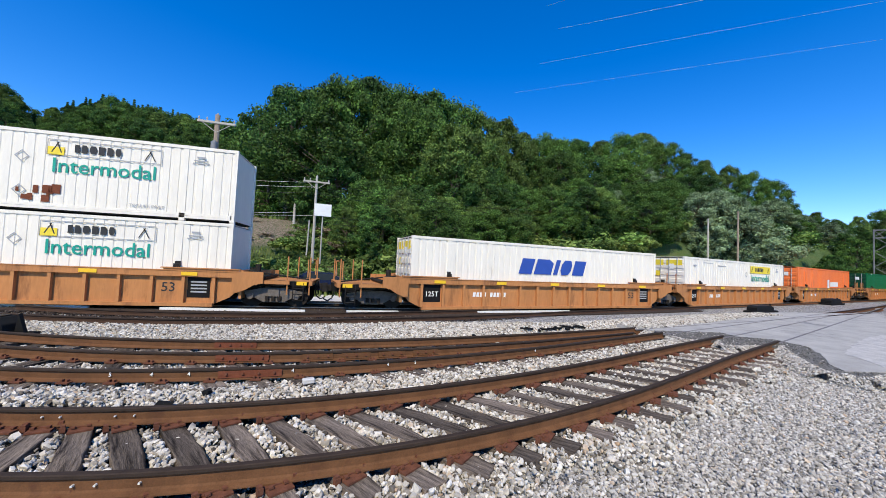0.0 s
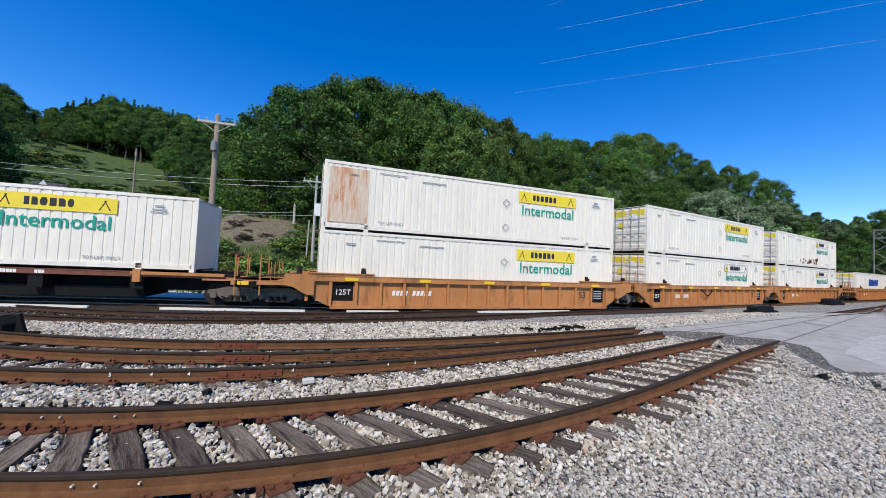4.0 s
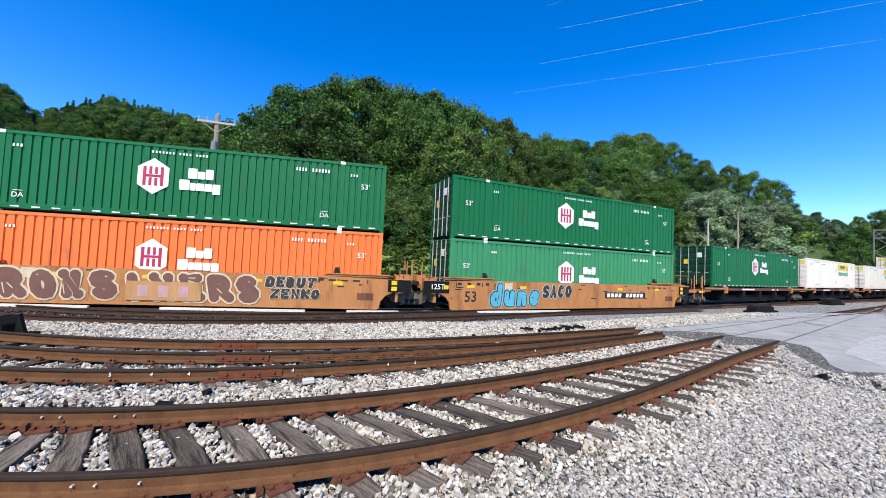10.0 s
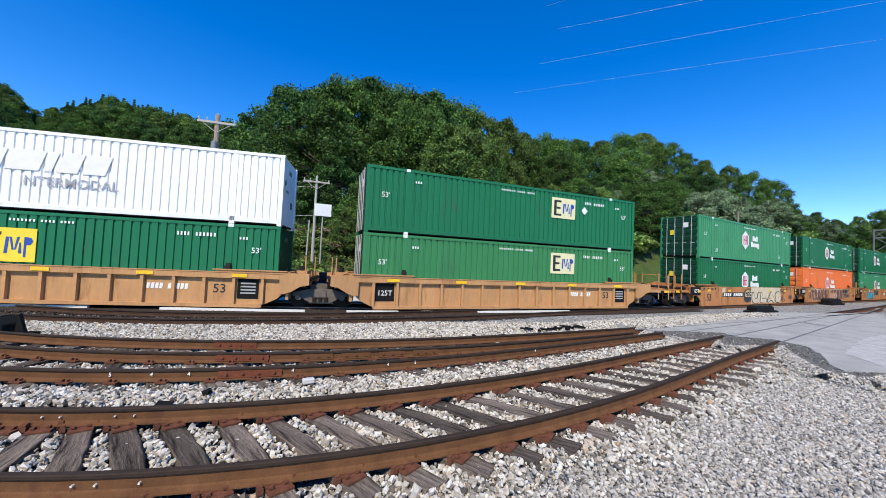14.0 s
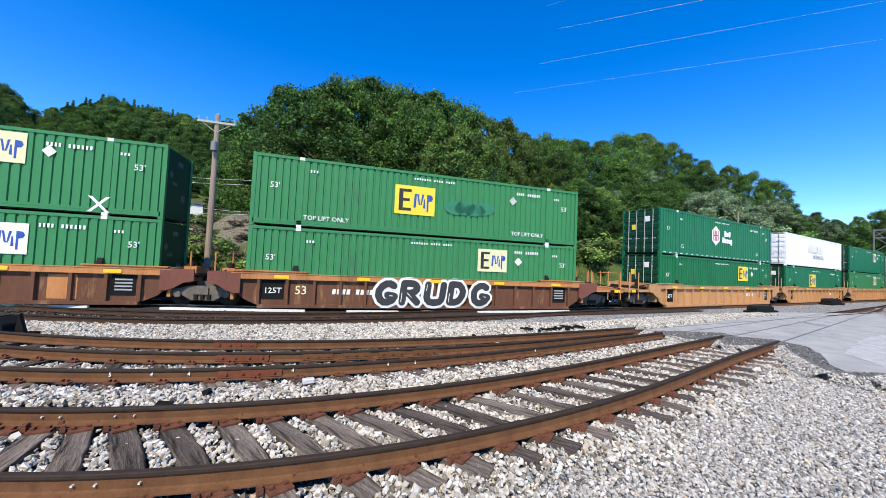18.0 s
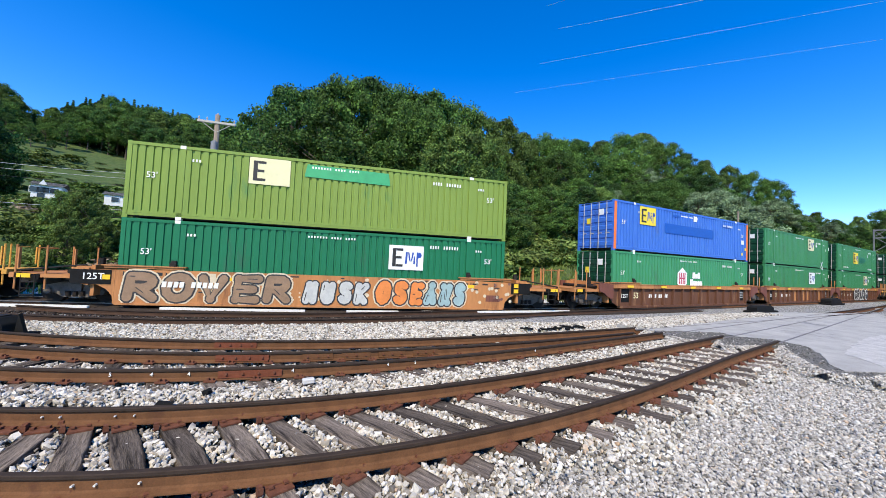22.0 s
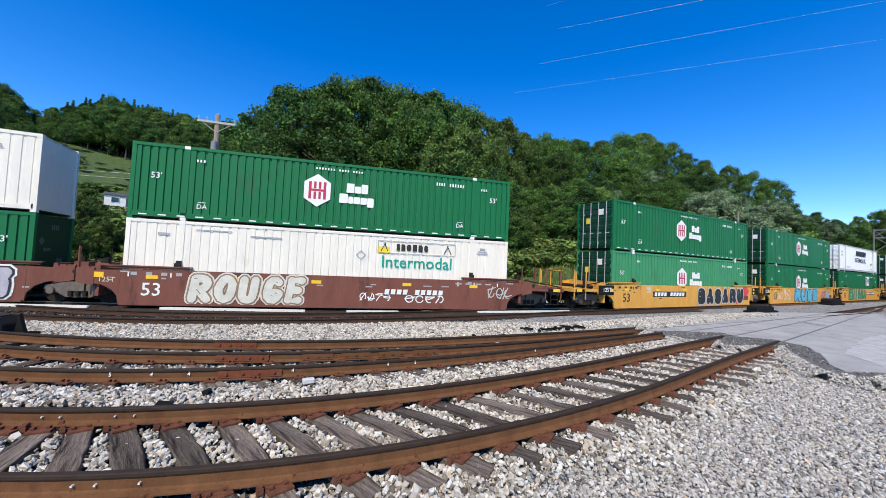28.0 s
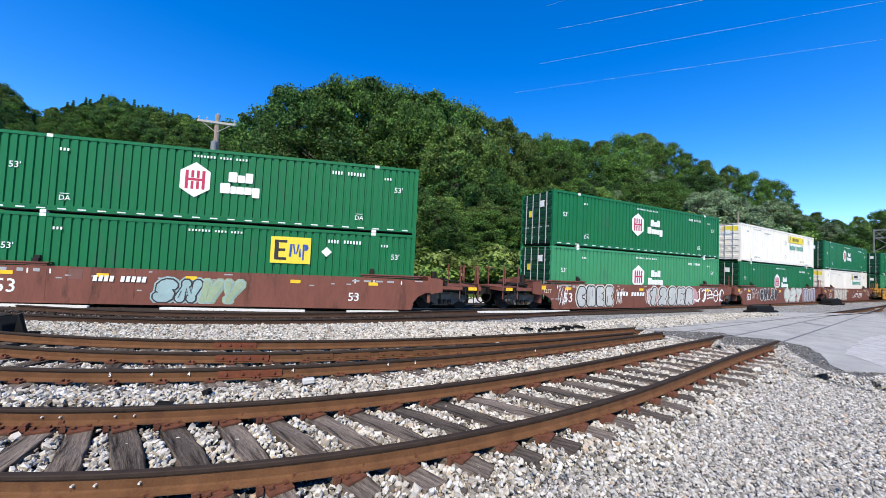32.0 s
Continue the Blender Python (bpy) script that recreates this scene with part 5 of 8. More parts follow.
# strokes of sprayed letters in a unit box
STROKES = {
    "A": [[(0, 0), (0.5, 1), (1, 0)], [(0.2, 0.35), (0.8, 0.35)]],
    "B": [[(0, 0), (0, 1)], [(0, 1)] + bow(0.45, 0.76, 0.4, 0.24, 90, -90) + [(0, 0.5)], [(0, 0.5)] + bow(0.5, 0.25, 0.45, 0.25, 90, -90) + [(0, 0)]],
    "C": [bow(0.55, 0.5, 0.5, 0.5, 50, 310, 9)],
    "D": [[(0, 0), (0, 1)], [(0, 1)] + bow(0.4, 0.5, 0.55, 0.5, 90, -90) + [(0, 0)]],
    "E": [[(0.95, 1), (0.05, 1), (0.05, 0), (0.95, 0)], [(0.05, 0.5), (0.75, 0.5)]],
    "G": [bow(0.55, 0.5, 0.5, 0.5, 50, 340, 10), [(0.98, 0.35), (0.6, 0.4)]],
    "H": [[(0, 0), (0.05, 1)], [(0.95, 1), (1, 0)], [(0, 0.5), (1, 0.5)]],
    "I": [[(0.5, 0), (0.5, 1)]],
    "J": [[(0.2, 1), (0.9, 1)], [(0.65, 1), (0.65, 0.25)] + bow(0.35, 0.25, 0.3, 0.25, 0, -150, 5)],
    "K": [[(0, 0), (0, 1)], [(0.95, 1), (0.1, 0.5), (1, 0)]],
    "L": [[(0.05, 1), (0.05, 0), (0.9, 0)]],
    "M": [[(0, 0), (0.1, 1), (0.5, 0.35), (0.9, 1), (1, 0)]],
    "N": [[(0, 0), (0.05, 1), (0.95, 0), (1, 1)]],
    "O": [bow(0.5, 0.5, 0.5, 0.5, 90, 450, 12)],
    "R": [[(0, 0), (0, 1)], [(0, 1)] + bow(0.45, 0.74, 0.42, 0.26, 90, -90) + [(0, 0.5)], [(0.35, 0.5), (1, 0)]],
    "S": [bow(0.5, 0.75, 0.45, 0.25, 30, 250, 6) + bow(0.5, 0.25, 0.45, 0.27, 80, -150, 7)],
    "T": [[(0, 1), (1, 1)], [(0.5, 1), (0.45, 0)]],
    "U": [[(0, 1), (0, 0.35)] + bow(0.5, 0.35, 0.5, 0.35, 180, 360, 7) + [(1, 1)]],
    "W": [[(0, 1), (0.25, 0), (0.5, 0.7), (0.75, 0), (1, 1)]],
    "V": [[(0, 1), (0.5, 0), (1, 1)]],
    "Y": [[(0, 1), (0.5, 0.5), (1, 1)], [(0.5, 0.5), (0.45, 0)]],
    "Z": [[(0, 1), (0.95, 1), (0.05, 0), (1, 0)]],
    "1": [[(0.2, 0.75), (0.6, 1), (0.55, 0)]],
    "2": [bow(0.5, 0.7, 0.45, 0.3, 160, -30, 7) + [(0.05, 0), (1, 0)]],
    "7": [[(0, 1), (1, 1), (0.4, 0)]],
    "9": [bow(0.5, 0.68, 0.4, 0.32, -30, 330, 10), [(0.88, 0.7), (0.6, 0)]],
    "d": [bow(0.42, 0.28, 0.38, 0.28, 0, 360, 10), [(0.82, 0), (0.78, 1)]],
    "u": [[(0.05, 0.6), (0.1, 0.2)] + bow(0.45, 0.2, 0.35, 0.2, 200, 340, 5) + [(0.85, 0.6)], [(0.85, 0.6), (0.95, 0)]],
    "n": [[(0.05, 0.6), (0.1, 0)], [(0.1, 0.4)] + bow(0.48, 0.36, 0.36, 0.24, 150, 0, 5) + [(0.9, 0)]],
    "e": [[(0.1, 0.32), (0.9, 0.36)] + bow(0.5, 0.3, 0.42, 0.3, 10, 320, 9)],
}


def sprayed(c, word, x0, x1, z0, z1, fill, edge, y, halo="", fat=0.13, lean=0.08, seed=1):
    """A sprayed word of fat strokes: a halo, an outline and a fill, one over the other."""
    r = random.Random(seed)
    h, n = z1 - z0, len(word)
    cell = (x1 - x0) / n
    w = fat * h
    m = w * 1.5
    layers = {"halo": [], "edge": [], "fill": [], "shine": []}
    for i, ch in enumerate(word):
        up, wide = r.uniform(-0.03, 0.03) * h, cell * r.uniform(0.92, 1.04)
        for line in STROKES.get(ch, ()):
            p = [(x0 + i * cell + m * 0.8 + u * max(wide - 1.7 * m, 0.1) + lean * v * h + 0.015 * math.sin(9 * v + i), min(max(z0 + m + v * (h - 2 * m) + up, z0 + m), z1 - m)) for u, v in line]
            for key, k in (("halo", 1.75), ("edge", 1.38), ("fill", 1.0)):
                layers[key] += stroke(p, w * k) + [[(a + w * k * math.cos(t), b + w * k * math.sin(t)) for t in (0.4 + j * math.pi / 4 for j in range(8))] for a, b in p[:: max(1, len(p) // 4)] + p[-1:]]
            if len(p) > 1 and r.random() < 0.7:
                a, b = p[0], p[1]
                layers["shine"] += stroke([(a[0] - w * 0.35, a[1]), ((a[0] + b[0]) / 2 - w * 0.35, (a[1] + b[1]) / 2)], w * 0.10)
    for key, mt, dy in (("halo", halo, 0.004), ("edge", edge, 0.016), ("fill", fill, 0.028), ("shine", edge, 0.040)):
        if mt and layers[key]:
            decal("spray_" + key, c, flat_bm(layers[key], y - dy, 0), M[mt], {"halo": "sprayed halo", "edge": "sprayed outline", "fill": "sprayed fat letters", "shine": ""}[key])["kind"] = "stuff"


def tag_dots(c, x0, x1, n, ink, seed, y):
    """Sprayed dots and stars scattered over a side."""
    r = random.Random(seed)
    out = [blob(r.uniform(x0, x1), r.uniform(0.2, 1.3), q, q, 0, r, 9) for q in (r.uniform(0.03, 0.11) for _ in range(n))]
    decal("spray_speckle", c, flat_bm(out, y - 0.003, 0), M[ink], "sprayed dots")["kind"] = "stuff"


def flat_bm(quads, y, rise):
    """Thin painted pieces, each a hair above the one before it where they cross."""
    bm = bmesh.new()
    for i, q in enumerate(quads):
        yy = y - 0.00006 * i
        bm.faces.new([bm.verts.new((px, yy, pz)) for px, pz in q])
    bmesh.ops.recalc_face_normals(bm, faces=bm.faces)
    for f in bm.faces:
        if f.normal.y > 0:
            f.normal_flip()
    return bm


def car_ends(c, colour, front, rear, wall_end):
    """Platforms, rails, ladders and couplers; front and rear: True where the car ends in a coupler."""
    mt = M[colour]
    for sx, coupled in ((1, front), (-1, rear)):
        e = 11.15 if coupled else 9.2
        def deck(bm):
            bx(bm, sx * (wall_end - 0.3), sx * e, -1.10, 1.10, 1.08, 1.12)
            bx(bm, sx * (e - 0.14), sx * e, -1.40, 1.40, 0.96, 1.14)
            bx(bm, sx * (wall_end - 0.1), sx * (e - 0.9 if coupled else e), -1.40, -1.33, 0.98, 1.12)
            bx(bm, sx * (wall_end - 0.1), sx * (e - 0.9 if coupled else e), 1.33, 1.40, 0.98, 1.12)
        link("end_platform", shared((f"deck{sx}{coupled}{wall_end}", mt.name), deck), mt, c)
        link("draft_sill", shared((f"sill{sx}{coupled}{wall_end}", "x"), lambda bm: bx(bm, sx * (wall_end - 0.4), sx * (e + 0.1), -0.35, 0.35, 0.70, 1.07)), M["black"], c, "greasy black draft sill")
        for sy in (-1, 1):
            link("outer_sill", shared((f"osill{sx}{sy}{coupled}{wall_end}", "x"), lambda bm: bx(bm, sx * (wall_end + 0.1), sx * (e - 0.3), sy * 0.95, sy * 1.15, 0.86, 1.07)), M["black"], c)
        for q in (0.35, 0.95, 1.6) if coupled else (0.3,):
            link("cross_member", shared((f"cross{sx}{q}{wall_end}", "x"), lambda bm: bx(bm, sx * (wall_end + q), sx * (wall_end + q + 0.12), -1.3, 1.3, 0.90, 1.06)), M["black"], c)
        def valve(bm):
            bx(bm, sx * (wall_end + 0.15), sx * (wall_end + 0.42), -1.30, -1.08, 1.12, 1.32)
            rod(bm, (sx * (wall_end + 0.75), -1.2, 1.22), (sx * (wall_end + 0.75), 1.2, 1.22), 0.09, 8)
            rod(bm, (sx * (wall_end + 0.2), -1.28, 1.5), (sx * (e - 0.1), -1.28, 1.2), 0.03, 6)
            rod(bm, (sx * (wall_end + 0.3), -0.3, 1.12), (sx * (wall_end + 0.3), -0.3, 1.75), 0.12, 8)
        link("brake_gear", shared((f"valve{sx}{coupled}{wall_end}", "x"), valve), M["dark_steel"], c, "dark brake rigging on the platform")
        def bulk(bm):
            bx(bm, sx * (wall_end - 0.12), sx * wall_end, -1.36, 1.36, 0.35, 1.5)
            bx(bm, sx * (wall_end - 0.1), sx * (wall_end + 0.5), -1.3, -1.15, 0.9, 1.45)
            bx(bm, sx * (wall_end - 0.1), sx * (wall_end + 0.5), 1.15, 1.3, 0.9, 1.45)
        link("end_bulkhead", shared((f"bulk{sx}{wall_end}", mt.name), bulk), mt, c)
        reflectors(c, -1.41, 1.04, [sx * (e - 0.42)], 0.2, 0.075)
        if coupled:
            for y in (-1.32, 1.32):
                q = link("handrail_post", shared(("hpost", mt.name), lambda bm: rod(bm, (0, 0, 0.55), (0, 0, 2.15), 0.03, 6)), mt, c)
                q.location = (sx * (e - 0.12), y, 0)
            for y in (-1.32, 1.32):
                q = link("handrail_post", shared(("hpost", mt.name), None), mt, c)
                q.location = (sx * (e - 1.0), y, 0)
                q = link("grab_plate", shared(("gplate", mt.name), lambda bm: bx(bm, -0.02, 0.02, -0.05, 0.05, 1.3, 2.05)), mt, c)
                q.location = (sx * (e - 0.20), y, 0)
            q = link("handrail", shared(("hbar", mt.name), lambda bm: rod(bm, (0, -0.5, 2.05), (0, 0.5, 2.05), 0.022, 6)), mt, c)
            q.location = (sx * (e - 0.12), 0, 0)
            def coup(bm):
                bx(bm, sx * (e + 0.02), sx * (e + 0.40), -0.12, 0.12, 0.72, 0.98)
                bx(bm, sx * (e + 0.28), sx * (e + 0.50), -0.2, 0.2, 0.68, 1.0)
            link("coupler", shared((f"coup{sx}", "x"), coup), M["dark_steel"], c, "dark steel knuckle coupler")
            def hose(bm):
                pts = [(sx * (e + 0.02), -0.5, 0.72), (sx * (e + 0.1), -0.52, 0.45), (sx * (e + 0.28), -0.52, 0.32), (sx * (e + 0.46), -0.50, 0.42)]
                for a, b in zip(pts, pts[1:]):
                    rod(bm, a, b, 0.03, 6)
            link("air_hose", shared((f"hose{sx}", "x"), hose), M["black"], c, "black rubber air hose")
            for xx in (e - 0.75, e - 0.35):
                q = link("ladder_stile", shared(("stile", "x"), lambda bm: rod(bm, (0, -1.40, 0.30), (0, -1.40, 1.06), 0.02, 6)), M["dark_steel"], c)
                q.location.x = sx * xx
            for zz in (0.34, 0.58, 0.82):
                q = link("ladder_rung", shared(("rung", "x"), lambda bm: rod(bm, (-0.2, -1.40, 0), (0.2, -1.40, 0), 0.018, 6)), M["dark_steel"], c)
                q.location = (sx * (e - 0.55), 0, zz)
        else:
            for xx in (wall_end + 0.6,):
                for y in (-1.30, 1.30):
                    q = link("handrail_post", shared(("hpost2", mt.name), lambda bm: rod(bm, (0, 0, 0.9), (0, 0, 2.2), 0.03, 6)), mt, c)
                    q.location = (sx * xx, y, 0)
            link("brake_box", shared((f"fit{sx}{wall_end}", mt.name), lambda bm: bx(bm, sx * (wall_end + 0.1), sx * (wall_end + 0.55), -0.5, 0.2, 1.14, 1.55)), mt, c)


def well_car(label, style, colour, chord, m0, front, rear):
    """One well of a double-stack car. style: 'ribbed' with posts, or 'smooth' plated sides."""
    c = tagged(empty("well_car"), label, "rail car", group="cars of the train")
    mt, ch = M[colour], M[chord]
    ac = M["brown"] if colour == "brown_rust" else ch
    W = 8.45
    for sy in (-1, 1):
        o = sy * 1.47
        if style == "ribbed":
            sheet = link("side_sheet", shared((f"sheet{sy}", mt.name), lambda bm: prism(bm, [(-W + 1.0, 0.11), (W - 1.0, 0.11), (W - 0.45, 0.38), (W, 0.82), (W, 1.2), (-W, 1.2), (-W, 0.82), (-W + 0.45, 0.38)], sy * 1.28, sy * 1.32)), mt, c)
            link("top_chord", shared((f"chord{sy}", ch.name), lambda bm: (bx(bm, -W, W, sy * 1.34, o, 1.19, 1.42), bx(bm, -W, W, sy * 1.33, sy * 1.49, 1.405, 1.435))), ch, c)
            link("bottom_sill", shared((f"sill{sy}", mt.name), lambda bm: bx(bm, -W + 1.0, W - 1.0, sy * 1.28, o, 0.03, 0.16)), mt, c)
            for i in range(BAYS + 1):
                x = -W + 1.0 + i * (2 * W - 2.0) / BAYS
                if sy < 0:
                    p = link("side_post", shared(("post-", mt.name), lambda bm: bx(bm, -0.055, 0.055, -1.455, -1.32, 0.16, 1.19)), mt, c)
                    p.location.x = x
            if sy > 0:
                def far(bm):
                    for i in range(BAYS + 1):
                        x = -W + 1.0 + i * (2 * W - 2.0) / BAYS
                        bx(bm, x - 0.055, x + 0.055, 1.32, 1.455, 0.16, 1.19)
                link("side_posts_far", shared(("post+", mt.name), far), mt, c)["kind"] = "stuff"
        else:
            link("side_plate", shared((f"plate{sy}", mt.name), lambda bm: prism(bm, [(-7.95, 0.06), (7.95, 0.06), (8.0, 0.38), (8.2, 0.62), (8.5, 0.78), (9.0, 0.86), (9.0, 1.33), (5.8, 1.40), (-5.8, 1.40), (-9.0, 1.33), (-9.0, 0.86), (-8.5, 0.78), (-8.2, 0.62), (-8.0, 0.38)], sy * 1.38, o)), mt, c)
            link("bottom_sill", shared((f"sill2{sy}", mt.name), lambda bm: bx(bm, -7.9, 7.9, sy * 1.36, sy * 1.50, 0.03, 0.11)), mt, c)
        for sx in (-1, 1):
            link("end_arch", shared((f"arch{sy}{sx}{style}", ac.name), lambda bm: prism(bm, [(sx * q, v) for q, v in (((8.1, 1.19), (8.1, 0.62), (8.3, 0.60), (8.6, 0.72), (8.9, 0.92), (9.25, 1.0), (9.25, 1.46), (8.1, 1.46)) if style == "ribbed" else ((8.75, 1.30), (8.75, 0.75), (9.3, 0.86), (9.3, 1.40), (8.75, 1.40)))], sy * 1.385, sy * 1.48)), ac, c)
            link("guide_lip", shared((f"lip{sy}{sx}{style}", ch.name), lambda bm: (bx(bm, sx * 5.7, sx * 8.3, sy * 1.34, sy * 1.475, 1.42, 1.50), bx(bm, sx * 5.62, sx * 8.38, sy * 1.3, sy * 1.52, 1.50, 1.54))), ch, c)
            link("container_guide", shared((f"guide{sy}{sx}", "x"), lambda bm: (bx(bm, sx * 6.0, sx * 6.22, sy * 1.34, sy * 1.44, 1.42, 1.68), bx(bm, sx * 6.02, sx * 6.2, sy * 1.3, sy * 1.36, 1.6, 1.78))), M["dark_steel"], c)
    for x in (-7.4, -6.1, -3, 0, 3, 6.1, 7.4):
        link("cross_bearer", shared(("bearer", "x"), lambda bm: bx(bm, -0.3, 0.3, -1.28, 1.28, 0.20, 0.30)), M["dark_steel"], c).location.x = x
    car_ends(c, chord, front, rear, W + (0.0 if style == "ribbed" else 0.3))
    yy = -1.475
    if style == "ribbed":
        reflectors(c, -1.495, 1.30, [-6.6, -3.3, 0.0, 3.3, 6.6], 0.28, 0.07)
        decal("stencil_panel", c, plate_bm([rect(-7.35, -6.5, 0.36, 1.16)], -1.323), M["black"], "black stencil panel")
        text_on(c, "125T", 0.32, -6.93, 0.72, "ink_white", -1.330)
        t = text_on(c, "53", 0.5, -5.85 if colour.startswith("brown") else 5.85, 0.74, "ink_black" if not colour.startswith("brown") else "ink_cream", -1.326)
        decal("stencil_panel", c, plate_bm([rect(6.5, 7.3, 0.36, 1.16)], -1.323), M["black"])
        decal("stencil", c, plate_bm([rect(6.62, 7.18, 0.95 - 0.13 * i, 1.01 - 0.13 * i) for i in range(4)], -1.328), M["ink_grey"])
    else:
        reflectors(c, yy - 0.003, 1.12, [-6.9, -3.9, -0.9, 3.0, 6.2], 0.2, 0.07)
        text_on(c, "53", 0.70, -6.9, 0.62, "ink_black" if colour != "brown" else "ink_white", yy - 0.006)
        decal("stencil", c, plate_bm([rect(5.3 + 0.5 * i, 5.6 + 0.5 * i, 1.2, 1.27) for i in range(4)] + [rect(-7.6 + 0.5 * i, -7.4 + 0.5 * i, 1.18, 1.3) for i in range(4)], yy), M["ink_black"] if colour != "brown" else M["ink_grey"])
        decal("stencil_panel", c, plate_bm([rect(7.0, 7.7, 0.42, 0.72)], yy), M["brown"])
        r = random.Random(int(abs(m0.translation.x) * 10))
        small = [rect(x, x + r.uniform(0.12, 0.4), z, z + 0.05) for x, z in [(r.uniform(-8.4, 8.2), r.choice((0.55, 0.95, 1.05, 1.28))) for _ in range(16)]]
        decal("stencil", c, plate_bm(small, yy, 0.002), M["ink_black"] if colour != "brown" else M["ink_grey"])["kind"] = "stuff"
        if colour in ("tan", "yellow_car"):
            for x0, x1 in ((-9.32, -8.05), (8.3, 9.32)):
                decal("end_panel", c, plate_bm([rect(x0, x1, 0.80, 1.34)], -1.484), M["black"], "black painted end panel")
            text_on(c, "125T", 0.34, -8.62, 1.08, "ink_white", -1.494)
            for x0, z0 in ((-8.32, 0.98), (8.45, 0.86), (8.45, 1.12)):
                decal("reflector", c, plate_bm([rect(x0, x0 + 0.24, z0, z0 + 0.18)], -1.490), M["reflector"], "yellow reflector")
        else:
            decal("reflector", c, plate_bm([rect(-8.85, -8.45, 1.06, 1.26)], yy), M["reflector"], "yellow reflector")
            text_on(c, "125T", 0.26, -8.35, 0.98, "ink_tan", yy - 0.006)
        decal("measure_mark", c, plate_bm([rect(q, q + 0.05, 1.12, 1.30) for q in (-7.7, -6.3, -5.6, 5.4, 6.2, 7.4)], yy, 0.002), M["ink_black"] if colour != "brown" else M["ink_white"])["kind"] = "stuff"
        decal("patch", c, plate_bm([rect(-5.0, -4.55, 0.95, 1.32)], yy, 0.002), M["ink_tan"] if colour != "brown" else M["ink_brown"], "repainted patch")
        for x in (-7.95, -5.7, -2.85, 0.0, 2.85, 5.7, 7.95):
            link("side_weld", shared(("weld", mt.name), lambda bm: bx(bm, -0.012, 0.012, -1.478, -1.465, 0.11, 1.38)), mt, c).location.x = x
    c.matrix_world = m0
    return c


def number_panel(c, x0, x1, z, style):
    """The reporting mark: bars of its size, on its black panel where it has one."""
    y = {"smooth": -1.475, "plain": -1.50, "ribbed": -1.324}[style]
    if style == "smooth":
        decal("number_panel", c, plate_bm([rect(x0 - 0.15, x1 + 0.15, z - 0.17, z + 0.17)], y), M["ink_black"], "black number panel")
    n = 10
    w = (x1 - x0) / n
    bars = [rect(x0 + i * w, x0 + i * w + w * 0.72, z - 0.11, z + 0.11, 0.03) for i in range(n) if i != 4]
    decal("number_marking", c, plate_bm(bars, y - 0.005), M["ink_white"], "white bars of lettering")["kind"] = "stuff"


def spine_car(label, m0, front, rear):
    """A low spine car: a centre sill with arms and end pads that carry one box."""
    c = tagged(empty("spine_car"), label, "rail car", group="cars of the train")
    link("centre_sill", shared(("spine", "x"), lambda bm: (bx(bm, -9.2, 9.2, -0.4, 0.4, 0.55, 1.25), bx(bm, -6.2, 6.2, -0.95, 0.95, 0.30, 0.72))), M["black"], c)
    for x in (-6.1, -3.0, 0.0, 3.0, 6.1):
        a = link("cross_arm", shared(("arm", "x"), lambda bm: prism(bm, [(-0.22, 0.62), (0.22, 0.62), (0.22, 1.27), (-0.22, 1.27)], -1.3, 1.3)), M["black"], c)
        a.location.x = x
    for sy in (-1, 1):
        link("side_sill", shared((f"ssill{sy}", "x"), lambda bm: (bx(bm, -9.1, 9.1, sy * 1.22, sy * 1.36, 1.12, 1.29), bx(bm, -9.1, 9.1, sy * 1.2, sy * 1.38, 1.285, 1.315))), M["brown"], c)
        for sx in (-1, 1):
            link("side_pad", shared((f"pad{sy}{sx}", "x"), lambda bm: (bx(bm, sx * 5.9, sx * 9.1, sy * 1.365, sy * 1.42, 1.20, 1.32), bx(bm, sx * 6.0, sx * 6.25, sy * 1.3, sy * 1.45, 0.92, 1.40))), M["tan"], c)
    for sx, cp in ((1, front), (-1, rear)):
        link("end_platform", shared((f"spdeck{sx}{cp}", "x"), lambda bm: bx(bm, sx * 8.3, sx * (11.0 if cp else 9.3), -1.35, 1.35, 1.04, 1.12)), M["tan"], c)
        if cp:
            link("coupler", shared((f"spcoup{sx}", "x"), lambda bm: (bx(bm, sx * 11.0, sx * 11.45, -0.12, 0.12, 0.70, 0.96), bx(bm, sx * 11.3, sx * 11.5, -0.2, 0.2, 0.66, 0.98))), M["dark_steel"], c)
            link("handrail", shared((f"sphr{sx}", "x"), lambda bm: [rod(bm, (sx * 10.8, y, 1.0), (sx * 10.8, y, 1.9), 0.022, 6) for y in (-1.3, -0.5, 0.5, 1.3)]), M["tan"], c)
    decal("sill_marking", c, plate_bm(word_bars(2.0, 1.145, (0.7,) * 5, 0.12) + word_bars(3.0, 1.145, (0.7,) * 3, 0.12) + word_bars(-3.5, 1.145, (0.7,) * 22, 0.12), -1.362), M["ink_white"], "white bars of lettering")["kind"] = "stuff"
    c.matrix_world = m0
    return c


# ================= the train =================
def unit_pose(c0, t, z=0.0):
    s = c0 + SPEED * t
    x1, y1, _ = line_at(s - 7)
    x2, y2, _ = line_at(s + 7)
    return Matrix.Translation(((x1 + x2) / 2, (y1 + y2) / 2, z)) @ Matrix.Rotation(math.atan2(y2 - y1, x2 - x1), 4, "Z")


MOVERS, TRUCKS = [], []


